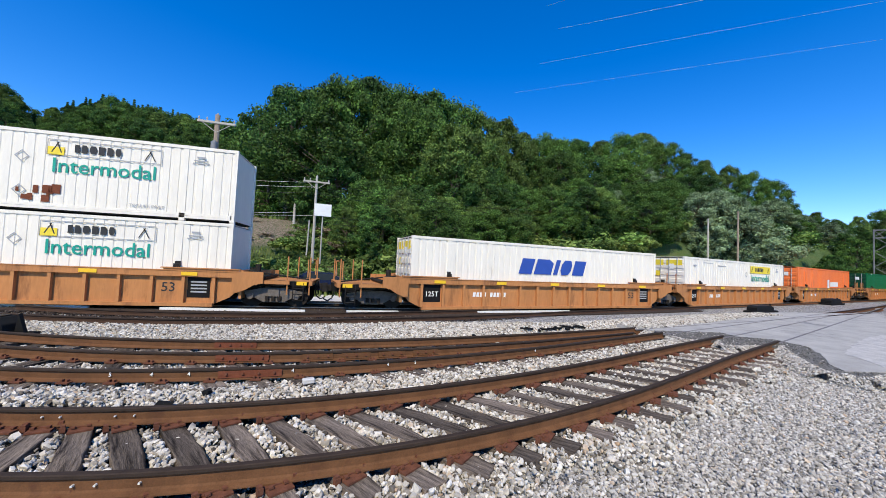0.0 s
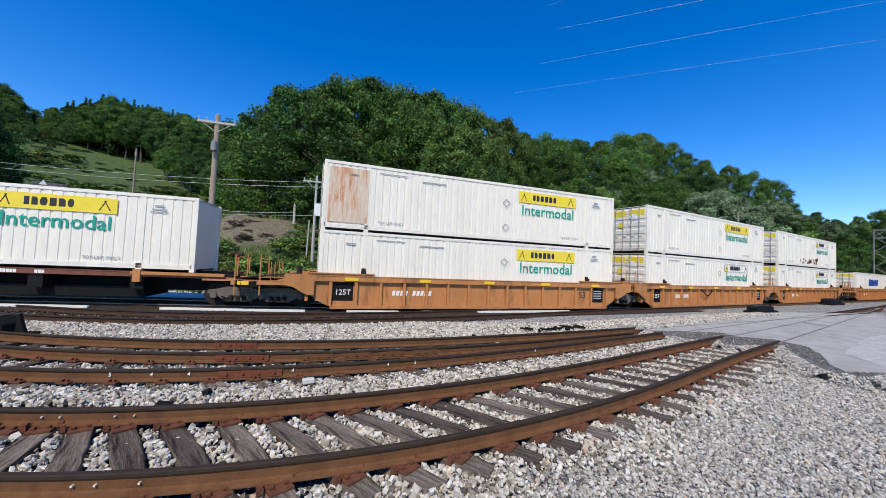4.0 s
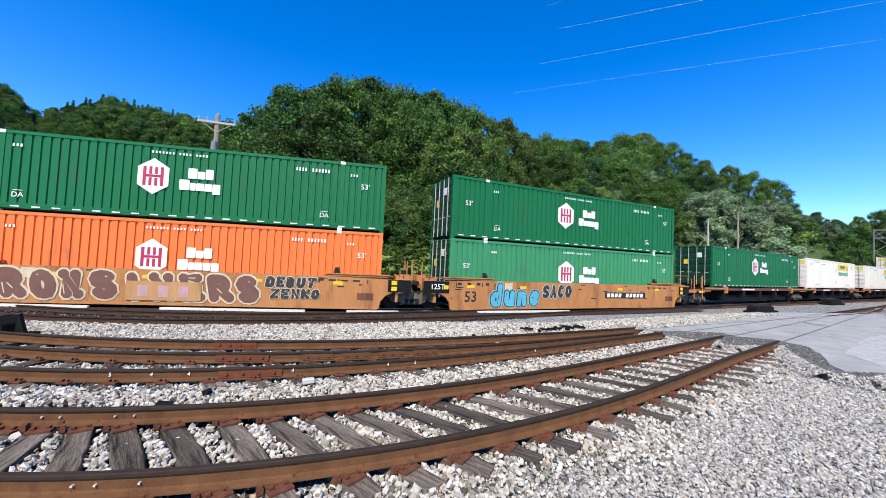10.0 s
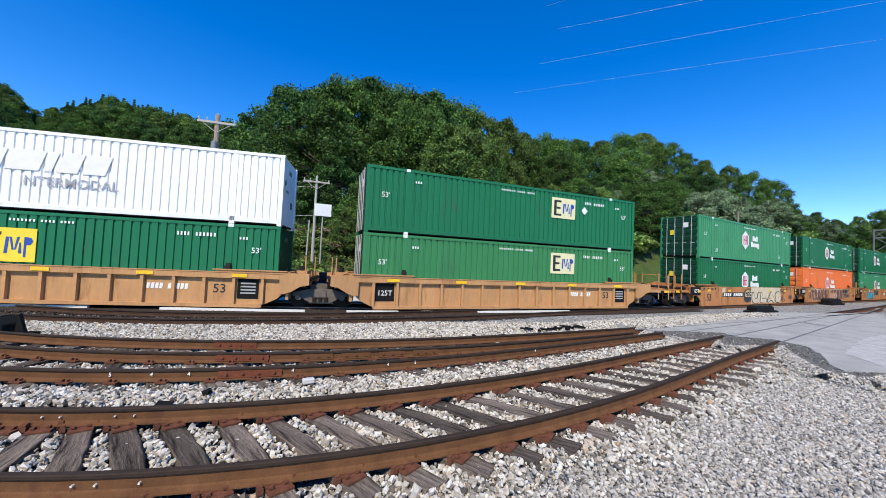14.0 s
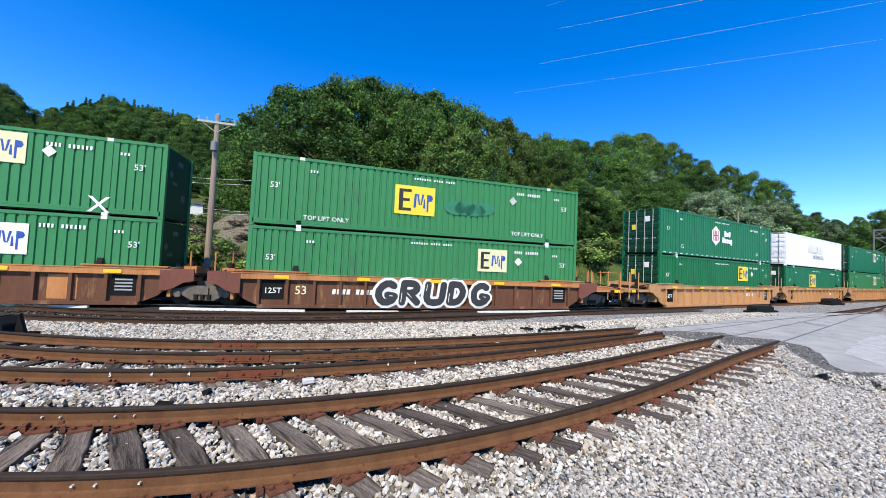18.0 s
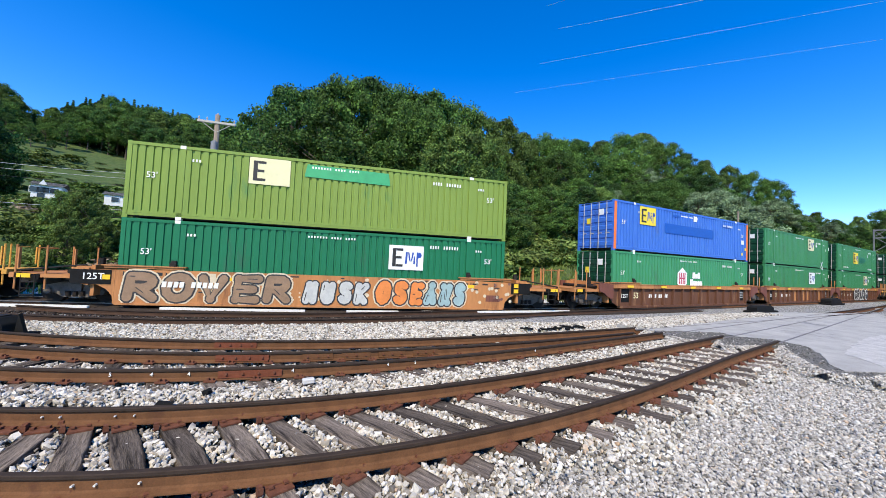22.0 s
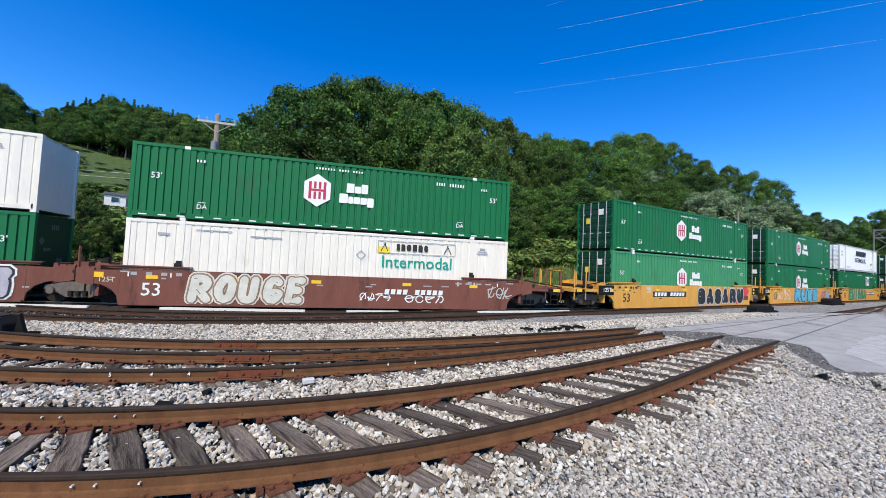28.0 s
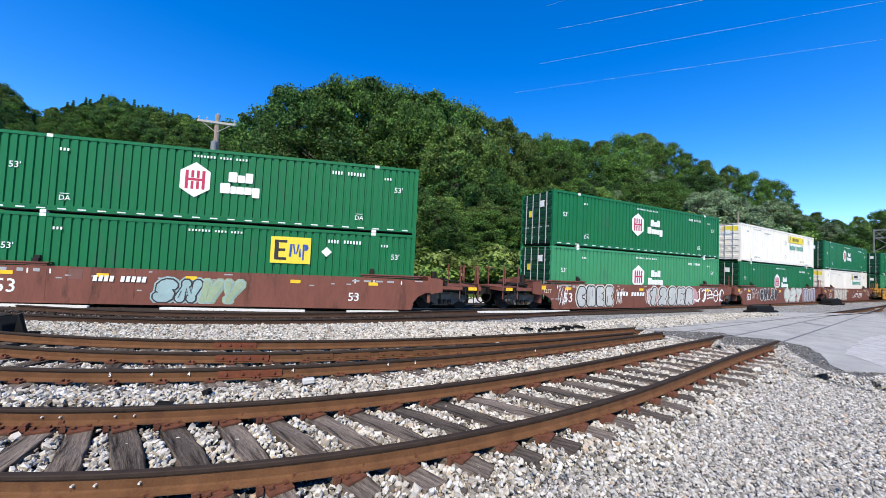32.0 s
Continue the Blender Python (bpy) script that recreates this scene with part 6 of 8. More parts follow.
def load(c0, level, label, colour, logo=None, plain=False, trim=None, bands=False, **kw):
    z = {"low": 0.37, "high": 0.37 + CH + 0.015, "spine": 1.33}[level]
    c = container(label, colour, unit_pose(c0, 0, z), plain, trim, bands)
    MOVERS.append((c, c0, z))
    if logo == "hub":
        hub_logo(c, -1.1 if bands else -0.95, 1.52 if level == "low" else 1.70)
        marks(c)
    elif logo == "emp":
        emp_logo(c, **kw)
        marks(c, lift=False)
    elif logo == "jb":
        jb_logo(c, **kw)
    return c


def rolling(c0, style, colour, chord, label, front, rear):
    """A car at c0; front, rear: True where it couples to the next set."""
    c = spine_car(label, unit_pose(c0, 0), front, rear) if style == "spine" else well_car(label, style, colour, chord, unit_pose(c0, 0), front, rear)
    MOVERS.append((c, c0, 0.0))
    if front:
        TRUCKS.append((bogie(c, 9.55), c0, 9.55))
    TRUCKS.append((bogie(c, -9.55 if rear else -9.63), c0, -9.55 if rear else -9.63))
    return c


GREEN = "bright green ribbed steel 53-foot container with a white hexagon badge"
PALE = "faded light green ribbed 53-foot container with a white hexagon badge"
TEAL = "green ribbed 53-foot container with a pale square badge"
WHITE = "white 53-foot container with a yellow banner and teal lettering"
WORN = "stained white 53-foot container with a worn banner and teal lettering"
TANCAR = "weathered tan well car with ribbed sides"
YELCAR = "yellow well car with smooth sprayed sides"
BRNCAR = "brown well car with smooth sprayed sides"


def build_train():
    # wells with single boxes
    for c0, col, f, r, lab in ((73.0, "green", False, True, "green ribbed 53-foot container"), (49.4, "orange", True, False, "orange 53-foot container in a tan well car"), (29.8, "white", False, False, WHITE), (10.56, "white", False, True, "white ribbed 53-foot container with slanted blue lettering")):
        w = rolling(c0, "ribbed", "tan", "tan", TANCAR, f, r)
        number_panel(w, -4.8, -2.9, 0.72, "ribbed")
        b = load(c0, "low", lab, col, plain=col != "green")
        if c0 == 29.8:
            jb_logo(b)
        elif c0 == 10.56:
            [decal("logo_letter_bar", b, plate_bm([glyph(q, k)]), M["ink_blue"], "slanted blue bar of lettering") for k, q in zip((3, 1, 9, 2, 6), word_bars(-2.2, 1.45, (1.0, 1.4, 0.35, 0.9, 1.0), 0.80, lean=0.3, gap=0.18))]
        elif col == "orange":
            decal("logo", b, plate_bm([rect(0.3, 0.9, 0.9, 1.9), rect(1.2, 3.8, 1.2, 1.7)]), M["ink_white"])
    # three wells of white double stacks
    for c0, f, r, up, low in ((-12.65, True, False, False, False), (-31.61, False, False, True, False), (-50.64, False, True, True, True)):
        w = rolling(c0, "ribbed", "tan", "tan", TANCAR, f, r)
        number_panel(w, -4.8, -2.9, 0.72, "ribbed")
        a = load(c0, "low", WHITE if low else WORN, "white", "jb", True, yellow=low)
        b = load(c0, "high", WHITE if up else WORN, "white", "jb", True, yellow=up)
        if c0 == -31.61:
            bm = bmesh.new()
            pts = [(-1.95, -1.50, 1.18), (-1.7, -1.52, 0.98), (-1.4, -1.53, 0.80), (-1.2, -1.53, 0.76), (-0.95, -1.53, 0.86), (-0.75, -1.52, 1.0), (-0.6, -1.50, 1.18)]
            for p, q in zip(pts, pts[1:]):
                rod(bm, p, q, 0.035, 6)
            part("hanging_hose", bm, M["black"], w, "slack black hose hung on the side")
        if c0 == -50.64:
            decal("rust_patch", b, plate_bm([rect(-7.75, -6.05, 0.35, 2.75)], t=0.002), M["rust_paint"], "orange rust streaks on white paint")
        if c0 == -12.65:
            r0 = random.Random(4)
            decal("rust_speckle", b, plate_bm([rect(x, x + r0.uniform(0.08, 0.3), z, z + r0.uniform(0.1, 0.35)) for x, z in [(r0.uniform(-3.0, 2.2), r0.uniform(0.32, 0.75)) for _ in range(22)]], t=0.002), M["joint"], "rust spots")["kind"] = "stuff"
    # three spine cars with one box each
    for c0, f, r, col in ((-71.29, True, False, "white"), (-91.57, False, False, "white"), (-109.83, False, True, "green")):
        rolling(c0, "spine", "", "", "dark spine car with rusty sills", f, r)
        load(c0, "spine", WHITE if col == "white" else GREEN, col, "jb" if col == "white" else "hub", col == "white", bands=col == "green")
    # smooth tan wells
    for c0, f, r, a, b in ((-130.76, True, False, "green_light", "green"), (-149.81, False, False, "orange", "green"), (-168.99, False, True, "green", "green_light")):
        w = rolling(c0, "smooth", "tan", "tan", "tan well car with smooth sprayed sides", f, r)
        load(c0, "low", {"green_light": PALE, "orange": "orange ribbed 53-foot container with a white hexagon badge", "green": GREEN}[a], a, "hub")
        load(c0, "high", GREEN if b == "green" else PALE, b, "hub", bands=b == "green")
        y = -1.475
        if c0 == -130.76:
            number_panel(w, 1.95, 5.0, 0.76, "smooth")
            sprayed(w, "dune", -5.9, -2.8, 0.1, 1.40, "ink_cyan", "ink_black", y, "ink_cyan2", fat=0.10)
            sprayed(w, "SACO", -2.75, -0.7, 0.55, 1.34, "ink_charcoal", "ink_silver", y, fat=0.12)
        elif c0 == -149.81:
            sprayed(w, "TRON", -6.5, -2.8, 0.1, 1.40, "ink_brown", "ink_tan", y, fat=0.14, lean=-0.12)
            sprayed(w, "SINERS", -2.8, 3.3, 0.1, 1.40, "ink_brown", "ink_tan", y, fat=0.14, lean=-0.12, seed=2)
            decal("patch", w, plate_bm([rect(-1.6, 1.0, 0.22, 0.95)], y - 0.05, 0.002), M["tan_pale"], "repainted tan patch")
            decal("patch_bar", w, plate_bm([rect(-1.2 + 0.7 * i, -0.85 + 0.7 * i, 0.36, 0.8) for i in range(3)], y - 0.054, 0.002), M["ink_pinkgrey"], "faded red bars")
            sprayed(w, "DEBUT", 3.3, 5.3, 0.82, 1.36, "ink_charcoal", "ink_tan", y, fat=0.14)
            sprayed(w, "ZENKO", 3.5, 5.5, 0.36, 0.86, "ink_charcoal", "ink_tan", y - 0.002, fat=0.14, seed=3)
        else:
            number_panel(w, -4.8, -1.8, 0.82, "smooth")
            decal("spray_backing", w, flat_bm([blob(-0.9, 0.75, 0.75, 0.6, 0.1, random.Random(8), 18)], y - 0.002, 0), M["ink_charcoal"], "dark sprayed cloud")
            sprayed(w, "GSE", -1.5, -0.4, 0.6, 1.15, "ink_tan", "ink_charcoal", y - 0.002, fat=0.07)
            decal("spray_backing", w, flat_bm([rect(-0.35, 5.3, 0.55, 1.39), rect(-0.35, 5.3, 0.08, 0.55)], y - 0.003, 0), M["ink_tan"], "pale sprayed block")
            sprayed(w, "ULAS", -0.3, 5.4, 0.06, 1.10, "ink_tan", "ink_charcoal", y - 0.004, fat=0.17, lean=0.02)
            tag_dots(w, 5.2, 6.2, 22, "ink_charcoal", 16, y)
    # ribbed tan wells
    for c0, f, r in ((-192.03, True, False), (-211.27, False, False), (-230.69, False, True)):
        w = rolling(c0, "ribbed", "tan_pale", "tan_pale", TANCAR, f, r)
        number_panel(w, 3.3, 4.75, 0.80, "ribbed")
        if c0 == -192.03:
            load(c0, "low", TEAL, "green_moss", "emp", x=2.77, ground="ink_cream", diamond=False)
            load(c0, "high", TEAL, "green_emp", "emp", x=2.72, ground="ink_cream")
        elif c0 == -211.27:
            load(c0, "low", TEAL, "green_emp", "emp", x=-1.2, z=1.75, s=1.1, ground="ink_yellow", diamond=False)
            b = load(c0, "high", "white ribbed 53-foot container with grey lettering", "white_clean")
            decal("logo_lettering", b, plate_bm(word_bars(-2.4, 1.5, (1.0, 1.4, 0.35, 0.9, 1.0), 0.75, lean=0.3, gap=0.18), t=0.002), M["ink_tan_pale"], "faded ghost of old lettering")
            text_on(b, "INTERMODAL", 0.50, 0.55, 1.1, "ink_grey")
        else:
            load(c0, "low", TEAL, "green", "emp", x=3.15, z=2.05, ground="ink_yellow")
            load(c0, "high", GREEN, "green_emp", "hub", bands=True)
    # brown ribbed wells with tan chords
    for c0, f, r in ((-253.86, True, False), (-273.03, False, False), (-292.28, False, True)):
        w = rolling(c0, "ribbed", "brown_rust", "tan", "brown well car with a tan top chord and ribbed sides", f, r)
        number_panel(w, -4.6, -2.6, 0.72, "ribbed")
        if c0 == -253.86:
            load(c0, "low", TEAL, "green_moss", "emp", x=2.98, z=2.04, ground="ink_cream")
            b = load(c0, "high", TEAL, "green_moss", "emp", x=-1.12, z=1.65, ground="ink_yellow", s=1.2, diamond=False)
            sprayed(w, "GRUDG", -2.9, 2.8, 0.08, 1.42, "ink_charcoal", "ink_white", -1.478, "ink_white", fat=0.12)
            for x0 in (-5.0, 4.9):
                text_on(b, "TOP LIFT ONLY", 0.27, x0, 0.45)
            decal("painted_patch", b, plate_bm([blob(0.9 + 0.5 * k, 1.5 + 0.12 * math.sin(3 * k), 0.55, 0.34, 0.1, random.Random(5 + k), 14) for k in range(4)], t=0.002), M["ink_smear"], "teal paint over old lettering")
            decal("diamond_mark", b, plate_bm([[(4.0, 1.9), (4.22, 2.12), (4.0, 2.34), (3.78, 2.12)]]), M["ink_silver"])
        elif c0 == -273.03:
            load(c0, "low", TEAL, "green_moss", "emp", x=3.13, z=1.98, ground="ink_white", diamond=False)
            b = load(c0, "high", TEAL, "green_moss", "emp", x=2.85, z=2.25, ground="ink_cream")
            for x0 in (-2.02, 0.19, 1.29, 4.6):
                decal("repainted_bay", w, plate_bm([rect(x0, x0 + 0.88, 0.22, 1.12)], -1.322, 0.002), M["tan"], "tan repainted bay of the side")
            decal("cross_mark", b, plate_bm([[(5.55, 0.12), (5.68, 0.12), (6.25, 0.72), (6.12, 0.72)], [(6.12, 0.12), (6.25, 0.12), (5.68, 0.72), (5.55, 0.72)]]), M["ink_white"])
        else:
            load(c0, "low", PALE, "green_light", "hub")
            b = load(c0, "high", "blue ribbed 53-foot container with orange end posts and a pale badge", "blue", "emp", trim="blue", x=-4.8, z=2.3, ground="ink_yellow", diamond=False)
            decal("dark_band", b, plate_bm([rect(-3.0, 2.9, 1.42, 2.05)], t=0.002), M["ink_blue2"], "darker blue painted-over band")
            decal("placard", b, plate_bm([rect(0.3, 0.72, 2.45, 2.82)]), M["ink_white"], "white square placard")
            decal("placard", b, plate_bm([rect(6.95, 7.35, 1.30, 1.62)]), M["ink_white"], "white square placard")
            for x0, z0 in ((7.0, 0.45), (7.5, 0.85)):
                decal("placard", b, plate_bm([rect(x0, x0 + 0.2, z0, z0 + 0.2)]), M["ink_yellow"], "small yellow placard")
            decal("painted_patch", b, plate_bm([rect(-2.2, -1.3, 2.55, 2.68), rect(4.1, 5.6, 2.40, 2.62)], t=0.002), M["ink_blue2"], "darker blue touched-up paint")
            for x0 in (-7.97, 7.75):
                decal("end_stripe", b, plate_bm([rect(x0, x0 + 0.22, 0.1, 2.9)]), M["orange"], "orange end post")
    # a single well
    c0 = -315.64
    w = rolling(c0, "smooth", "tan", "tan", "tan well car covered in sprayed shapes", True, True)
    y = -1.475
    sprayed(w, "ROVER", -7.7, -1.6, 0.08, 1.40, "ink_drab", "ink_charcoal", y, "ink_tan", fat=0.12)
    sprayed(w, "MUSK", -1.3, 1.5, 0.1, 1.25, "ink_silver", "ink_charcoal", y, fat=0.13, seed=4)
    sprayed(w, "OSE", 1.7, 4.0, 0.1, 1.36, "ink_orange", "ink_charcoal", y, "ink_tan", seed=5)
    sprayed(w, "ANS", 3.9, 6.0, 0.1, 1.36, "ink_cyan2", "ink_charcoal", y - 0.002, "ink_tan", seed=6)
    tag_dots(w, -1.8, 2.0, 40, "ink_tan", 31, y)
    r0 = random.Random(3)
    decal("spray_speckle", w, plate_bm([blob(r0.uniform(5.9, 8.6), r0.uniform(0.35, 1.3), 0.08, 0.08, 0, r0, 10) for _ in range(16)], y - 0.002, 0.002), M["ink_tan"], "pale sprayed dots")["kind"] = "stuff"
    decal("spray_speckle", w, plate_bm([blob(r0.uniform(5.9, 8.6), r0.uniform(0.35, 1.3), 0.07, 0.07, 0, r0, 10) for _ in range(7)], y - 0.002, 0.0025), M["ink_brown"], "dark sprayed dots")["kind"] = "stuff"
    number_panel(w, -6.4, -4.4, 0.85, "plain")
    load(c0, "low", TEAL, "green_emp", "emp", x=3.1, z=1.97, ground="ink_white", diamond=False)
    b = load(c0, "high", "olive green ribbed 53-foot container with a pale badge", "olive", "emp", x=-2.87, z=2.3, ground="ink_cream", blue=False, diamond=False)
    decal("painted_patch", b, plate_bm([[(-1.5, 2.25), (2.2, 2.2), (2.1, 2.75), (-1.4, 2.8)]], t=0.002), M["ink_green"], "bright green paint over old lettering")
    # yellow wells
    for c0, f, r in ((-339.14, True, False), (-358.40, False, False), (-378.22, False, True)):
        w = rolling(c0, "smooth", "yellow_car", "yellow_car", YELCAR, f, r)
        if c0 == -339.14:
            number_panel(w, 2.1, 5.3, 0.85, "smooth")
            decal("spray_backing", w, flat_bm([blob(-4.6 + 1.0 * k, 0.72, 0.8, 0.55 + 0.08 * math.sin(5 * k), 0.1, random.Random(41 + k), 14) for k in range(6)], y - 0.002, 0), M["ink_pink"], "pink sprayed clouds")
            sprayed(w, "ENIGMA", -5.6, 1.6, 0.08, 1.40, "ink_green", "ink_charcoal", y - 0.002, fat=0.13)
            tag_dots(w, -7.2, 2.2, 50, "ink_pink", 42, y)
            load(c0, "low", TEAL, "green", "emp", x=3.25, z=2.0, ground="ink_white", diamond=False)
            b = load(c0, "high", "clean white 53-foot container with dark lettering", "white_clean", None, True, trim="trim_grey")
            decal("logo_lettering", b, plate_bm(word_bars(-1.75, 1.95, (0.85, 0.8, 0.4, 1.1, 0.75, 0.4, 0.8, 0.7), 0.60, lean=0.2, gap=0.16)), M["ink_black"], "black bars of lettering")
            text_on(b, "INTERMODAL", 0.76, 0.2, 1.40, "ink_navy")
            text_on(b, "53FT", 0.36, -7.0, 2.15, "ink_grey")
            text_on(b, "XHC", 0.36, -7.0, 1.8, "ink_grey")
            text_on(b, "TOP LIFT ONLY", 0.2, -4.6, 0.5, "ink_grey")
            text_on(b, "TOP LIFT ONLY", 0.2, 4.9, 0.5, "ink_grey")
            for x0 in (-6.15, 5.72):
                decal("lift_band", b, plate_bm([[(x0, 0.2), (x0 + 0.5, 0.2), (x0 + 0.36, 0.45), (x0 + 0.36, 2.6), (x0 + 0.5, 2.85), (x0, 2.85), (x0 + 0.14, 2.6), (x0 + 0.14, 0.45)]], t=0.003), M["ink_band"], "blue-grey lifting post band")
            decal("leaf_mark", b, plate_bm([[(4.4, 1.1), (4.8, 0.98), (5.5, 1.12), (5.2, 1.26), (4.7, 1.26)]]), M["ink_lime"])
        elif c0 == -358.40:
            tag_dots(w, -3.6, 7.4, 60, "ink_pink", 43, y)
            sprayed(w, "RUSE", -2.6, 3.4, 0.06, 1.40, "ink_cyan", "ink_navy", y - 0.002, "ink_cyan2", fat=0.15)
            sprayed(w, "N", 4.6, 5.6, 0.15, 1.1, "ink_pink", "ink_charcoal", y - 0.002)
            sprayed(w, "R", 5.6, 6.9, 0.15, 1.1, "ink_cyan2", "ink_charcoal", y - 0.002)
            spray(w, -6.4, -5.4, 0.3, 1.1, "yellow_car", "ink_white", 4, 46, y)
            spray(w, -4.9, -3.6, 0.25, 1.1, "yellow_car", "ink_white", 5, 45, y)
            load(c0, "low", GREEN, "green", "hub")
            load(c0, "high", GREEN, "green", "hub")
        else:
            number_panel(w, -4.2, -0.9, 0.85, "smooth")
            decal("spray_backing", w, flat_bm([blob(6.1 + 0.5 * k, 0.5 + 0.25 * k, 0.7, 0.4, 0.1, random.Random(47 + k), 14) for k in range(3)], y - 0.002, 0), M["ink_redspray"], "red sprayed cloud")
            sprayed(w, "BASARU", 0.6, 6.9, 0.06, 1.40, "ink_black", "ink_silver", y - 0.002, fat=0.17, lean=0.02)
            load(c0, "low", PALE, "green_light", "hub")
            load(c0, "high", GREEN, "green", "hub", bands=True)
    # brown wells
    for c0, f, r in ((-401.38, True, False), (-420.63, False, False), (-439.97, False, True), (-463.33, True, False)):
        w = rolling(c0, "smooth", "brown", "brown", BRNCAR, f, r)
        if c0 == -401.38:
            sprayed(w, "ROUGE", -5.7, -1.3, 0.08, 1.38, "ink_bone", "ink_drab", y, "ink_bone", fat=0.12)
            number_panel(w, 2.0, 4.75, 0.78, "plain")
            spray(w, 0.9, 2.3, 0.3, 0.75, "brown", "ink_white", 4, 52, y)
            spray(w, 2.9, 4.8, 0.25, 0.7, "brown", "ink_white", 4, 53, y)
            spray(w, 6.9, 8.2, 0.5, 1.2, "brown", "ink_silver", 3, 54, y)
            load(c0, "low", WORN, "white", "jb", True, yellow=False)
            load(c0, "high", GREEN, "green", "hub", bands=True)
        elif c0 == -420.63:
            sprayed(w, "GMAJO", -5.0, -1.5, 0.3, 1.36, "ink_charcoal", "ink_white", y, fat=0.13, lean=0.0)
            spray(w, -6.4, -5.1, 0.4, 1.2, "brown", "ink_silver", 4, 55, y)
            sprayed(w, "927", -0.2, 4.0, 0.08, 1.38, "ink_bone", "ink_cyan2", y, "ink_bone", fat=0.15, lean=0.15)
            sprayed(w, "KASEY", 4.5, 7.7, 0.08, 1.38, "ink_lilac", "ink_charcoal", y, "ink_white", fat=0.14, lean=0.0)
            load(c0, "low", GREEN, "green", "hub")
            load(c0, "high", WHITE, "white", "jb", True)
        elif c0 == -439.97:
            sprayed(w, "CHEK", -6.3, -3.3, 0.06, 1.38, "ink_silver", "ink_charcoal", y, "ink_bone", fat=0.14, lean=0.0)
            for x0 in (-7.6, -3.2, -0.5):
                spray(w, x0, x0 + 0.7, 0.15, 1.3, "brown", "ink_white", 3, 58, y)
            number_panel(w, -3.1, -0.6, 0.85, "plain")
            decal("spray_backing", w, flat_bm([blob(0.3 + k, 0.75, 0.75, 0.6, 0.1, random.Random(59 + k), 14) for k in range(5)], y - 0.002, 0), M["ink_pinkgrey"], "pinkish sprayed cloud")
            sprayed(w, "12SER", -0.3, 4.5, 0.06, 1.38, "ink_silver", "ink_charcoal", y - 0.002, "ink_bone", fat=0.14)
            spray(w, 4.6, 8.4, 0.2, 1.36, "brown", "ink_white", 5, 60, y)
            load(c0, "low", PALE, "green_light", "hub")
            load(c0, "high", GREEN, "green", "hub", bands=True)
        else:
            number_panel(w, -4.2, -2.4, 1.0, "plain")
            sprayed(w, "SN", -2.3, -0.6, 0.08, 1.15, "ink_cyan2", "ink_charcoal", y, "ink_cyan2", fat=0.15, lean=0.2)
            sprayed(w, "WV", -0.7, 0.9, 0.08, 1.15, "ink_sage", "ink_cyan2", y, "ink_sage", fat=0.13, lean=0.2)
            text_on(w, "53", 0.5, 5.4, 0.52, "ink_white", y - 0.006)
            load(c0, "low", TEAL, "green", "emp", x=2.7, z=2.05, ground="ink_yellow")
            load(c0, "high", GREEN, "green", "hub", bands=True)


M["ink_charcoal"] = mat("charcoal_spray", (0.035, 0.033, 0.034), vary=0.2, bump=0)
M["ink_drab"] = mat("drab_brown_spray", (0.27, 0.17, 0.10), vary=0.3, bump=0)
M["ink_bone"] = mat("bone_white_spray", (0.62, 0.60, 0.52), vary=0.2, bump=0)
M["ink_lilac"] = mat("lilac_silver_spray", (0.44, 0.41, 0.46), vary=0.2, bump=0)
M["ink_sage"] = mat("sage_green_spray", (0.30, 0.38, 0.24), vary=0.2, bump=0)
M["rust_paint"] = mat("rust_streaks", (0.62, 0.50, 0.38), vary=0.2, scale=2.0, fine=12, bump=0.1, tint=(0.50, 0.16, 0.04), spot=0.75, stretch=(4, 1, 0.5))
M["ink_tan_pale"] = mat("ghost_lettering", (0.77, 0.755, 0.70), vary=0.1, bump=0)
M["ink_band"] = mat("blue_grey_decal", (0.42, 0.47, 0.55), vary=0.1, bump=0)
M["ink_navy"] = mat("navy_lettering", (0.025, 0.028, 0.07), vary=0.1, bump=0)
M["ink_blue2"] = mat("deep_blue_patch", (0.004, 0.085, 0.42), vary=0.1, bump=0)
M["ink_lime"] = mat("lime_mark", (0.35, 0.55, 0.05), vary=0.1, bump=0)
M["ink_redspray"] = mat("red_spray", (0.62, 0.06, 0.05), vary=0.2, bump=0)
M["ink_pinkgrey"] = mat("pinkish_spray", (0.50, 0.30, 0.30), vary=0.2, bump=0)
M["ink_cyan2"] = mat("pale_cyan_spray", (0.30, 0.42, 0.42), vary=0.2, bump=0)
build_train()


# ================= trees =================
def leaf_cloud(rng, centres, per, size, flat=0.6):
    """Leaves as small four-cornered blades round clump centres (x, y, z, radius)."""
    C = np.repeat(centres, per, axis=0)
    n = len(C)
    d = rng.normal(size=(n, 3))
    d[:, 2] = d[:, 2] * 0.8 + 0.25
    d /= np.linalg.norm(d, axis=1)[:, None]
    rad = C[:, 3] * (0.30 + 0.95 * rng.random(n) ** 0.75)
    p = C[:, :3] + d * rad[:, None] * np.array([1, 1, 0.85])
    nrm = d + rng.normal(size=(n, 3)) * flat
    nrm /= np.linalg.norm(nrm, axis=1)[:, None]
    up = rng.normal(size=(n, 3))
    a = np.cross(nrm, up)
    a /= np.linalg.norm(a, axis=1)[:, None]
    b = np.cross(nrm, a)
    s = size * (0.6 + 0.8 * rng.random(n))[:, None]
    q = np.stack([p - a * s * 0.5, p + b * s * 0.32 + nrm * s * 0.08, p + a * s * 0.5, p - b * s * 0.32 + nrm * s * 0.08], 1)
    return q.reshape(-1, 3)


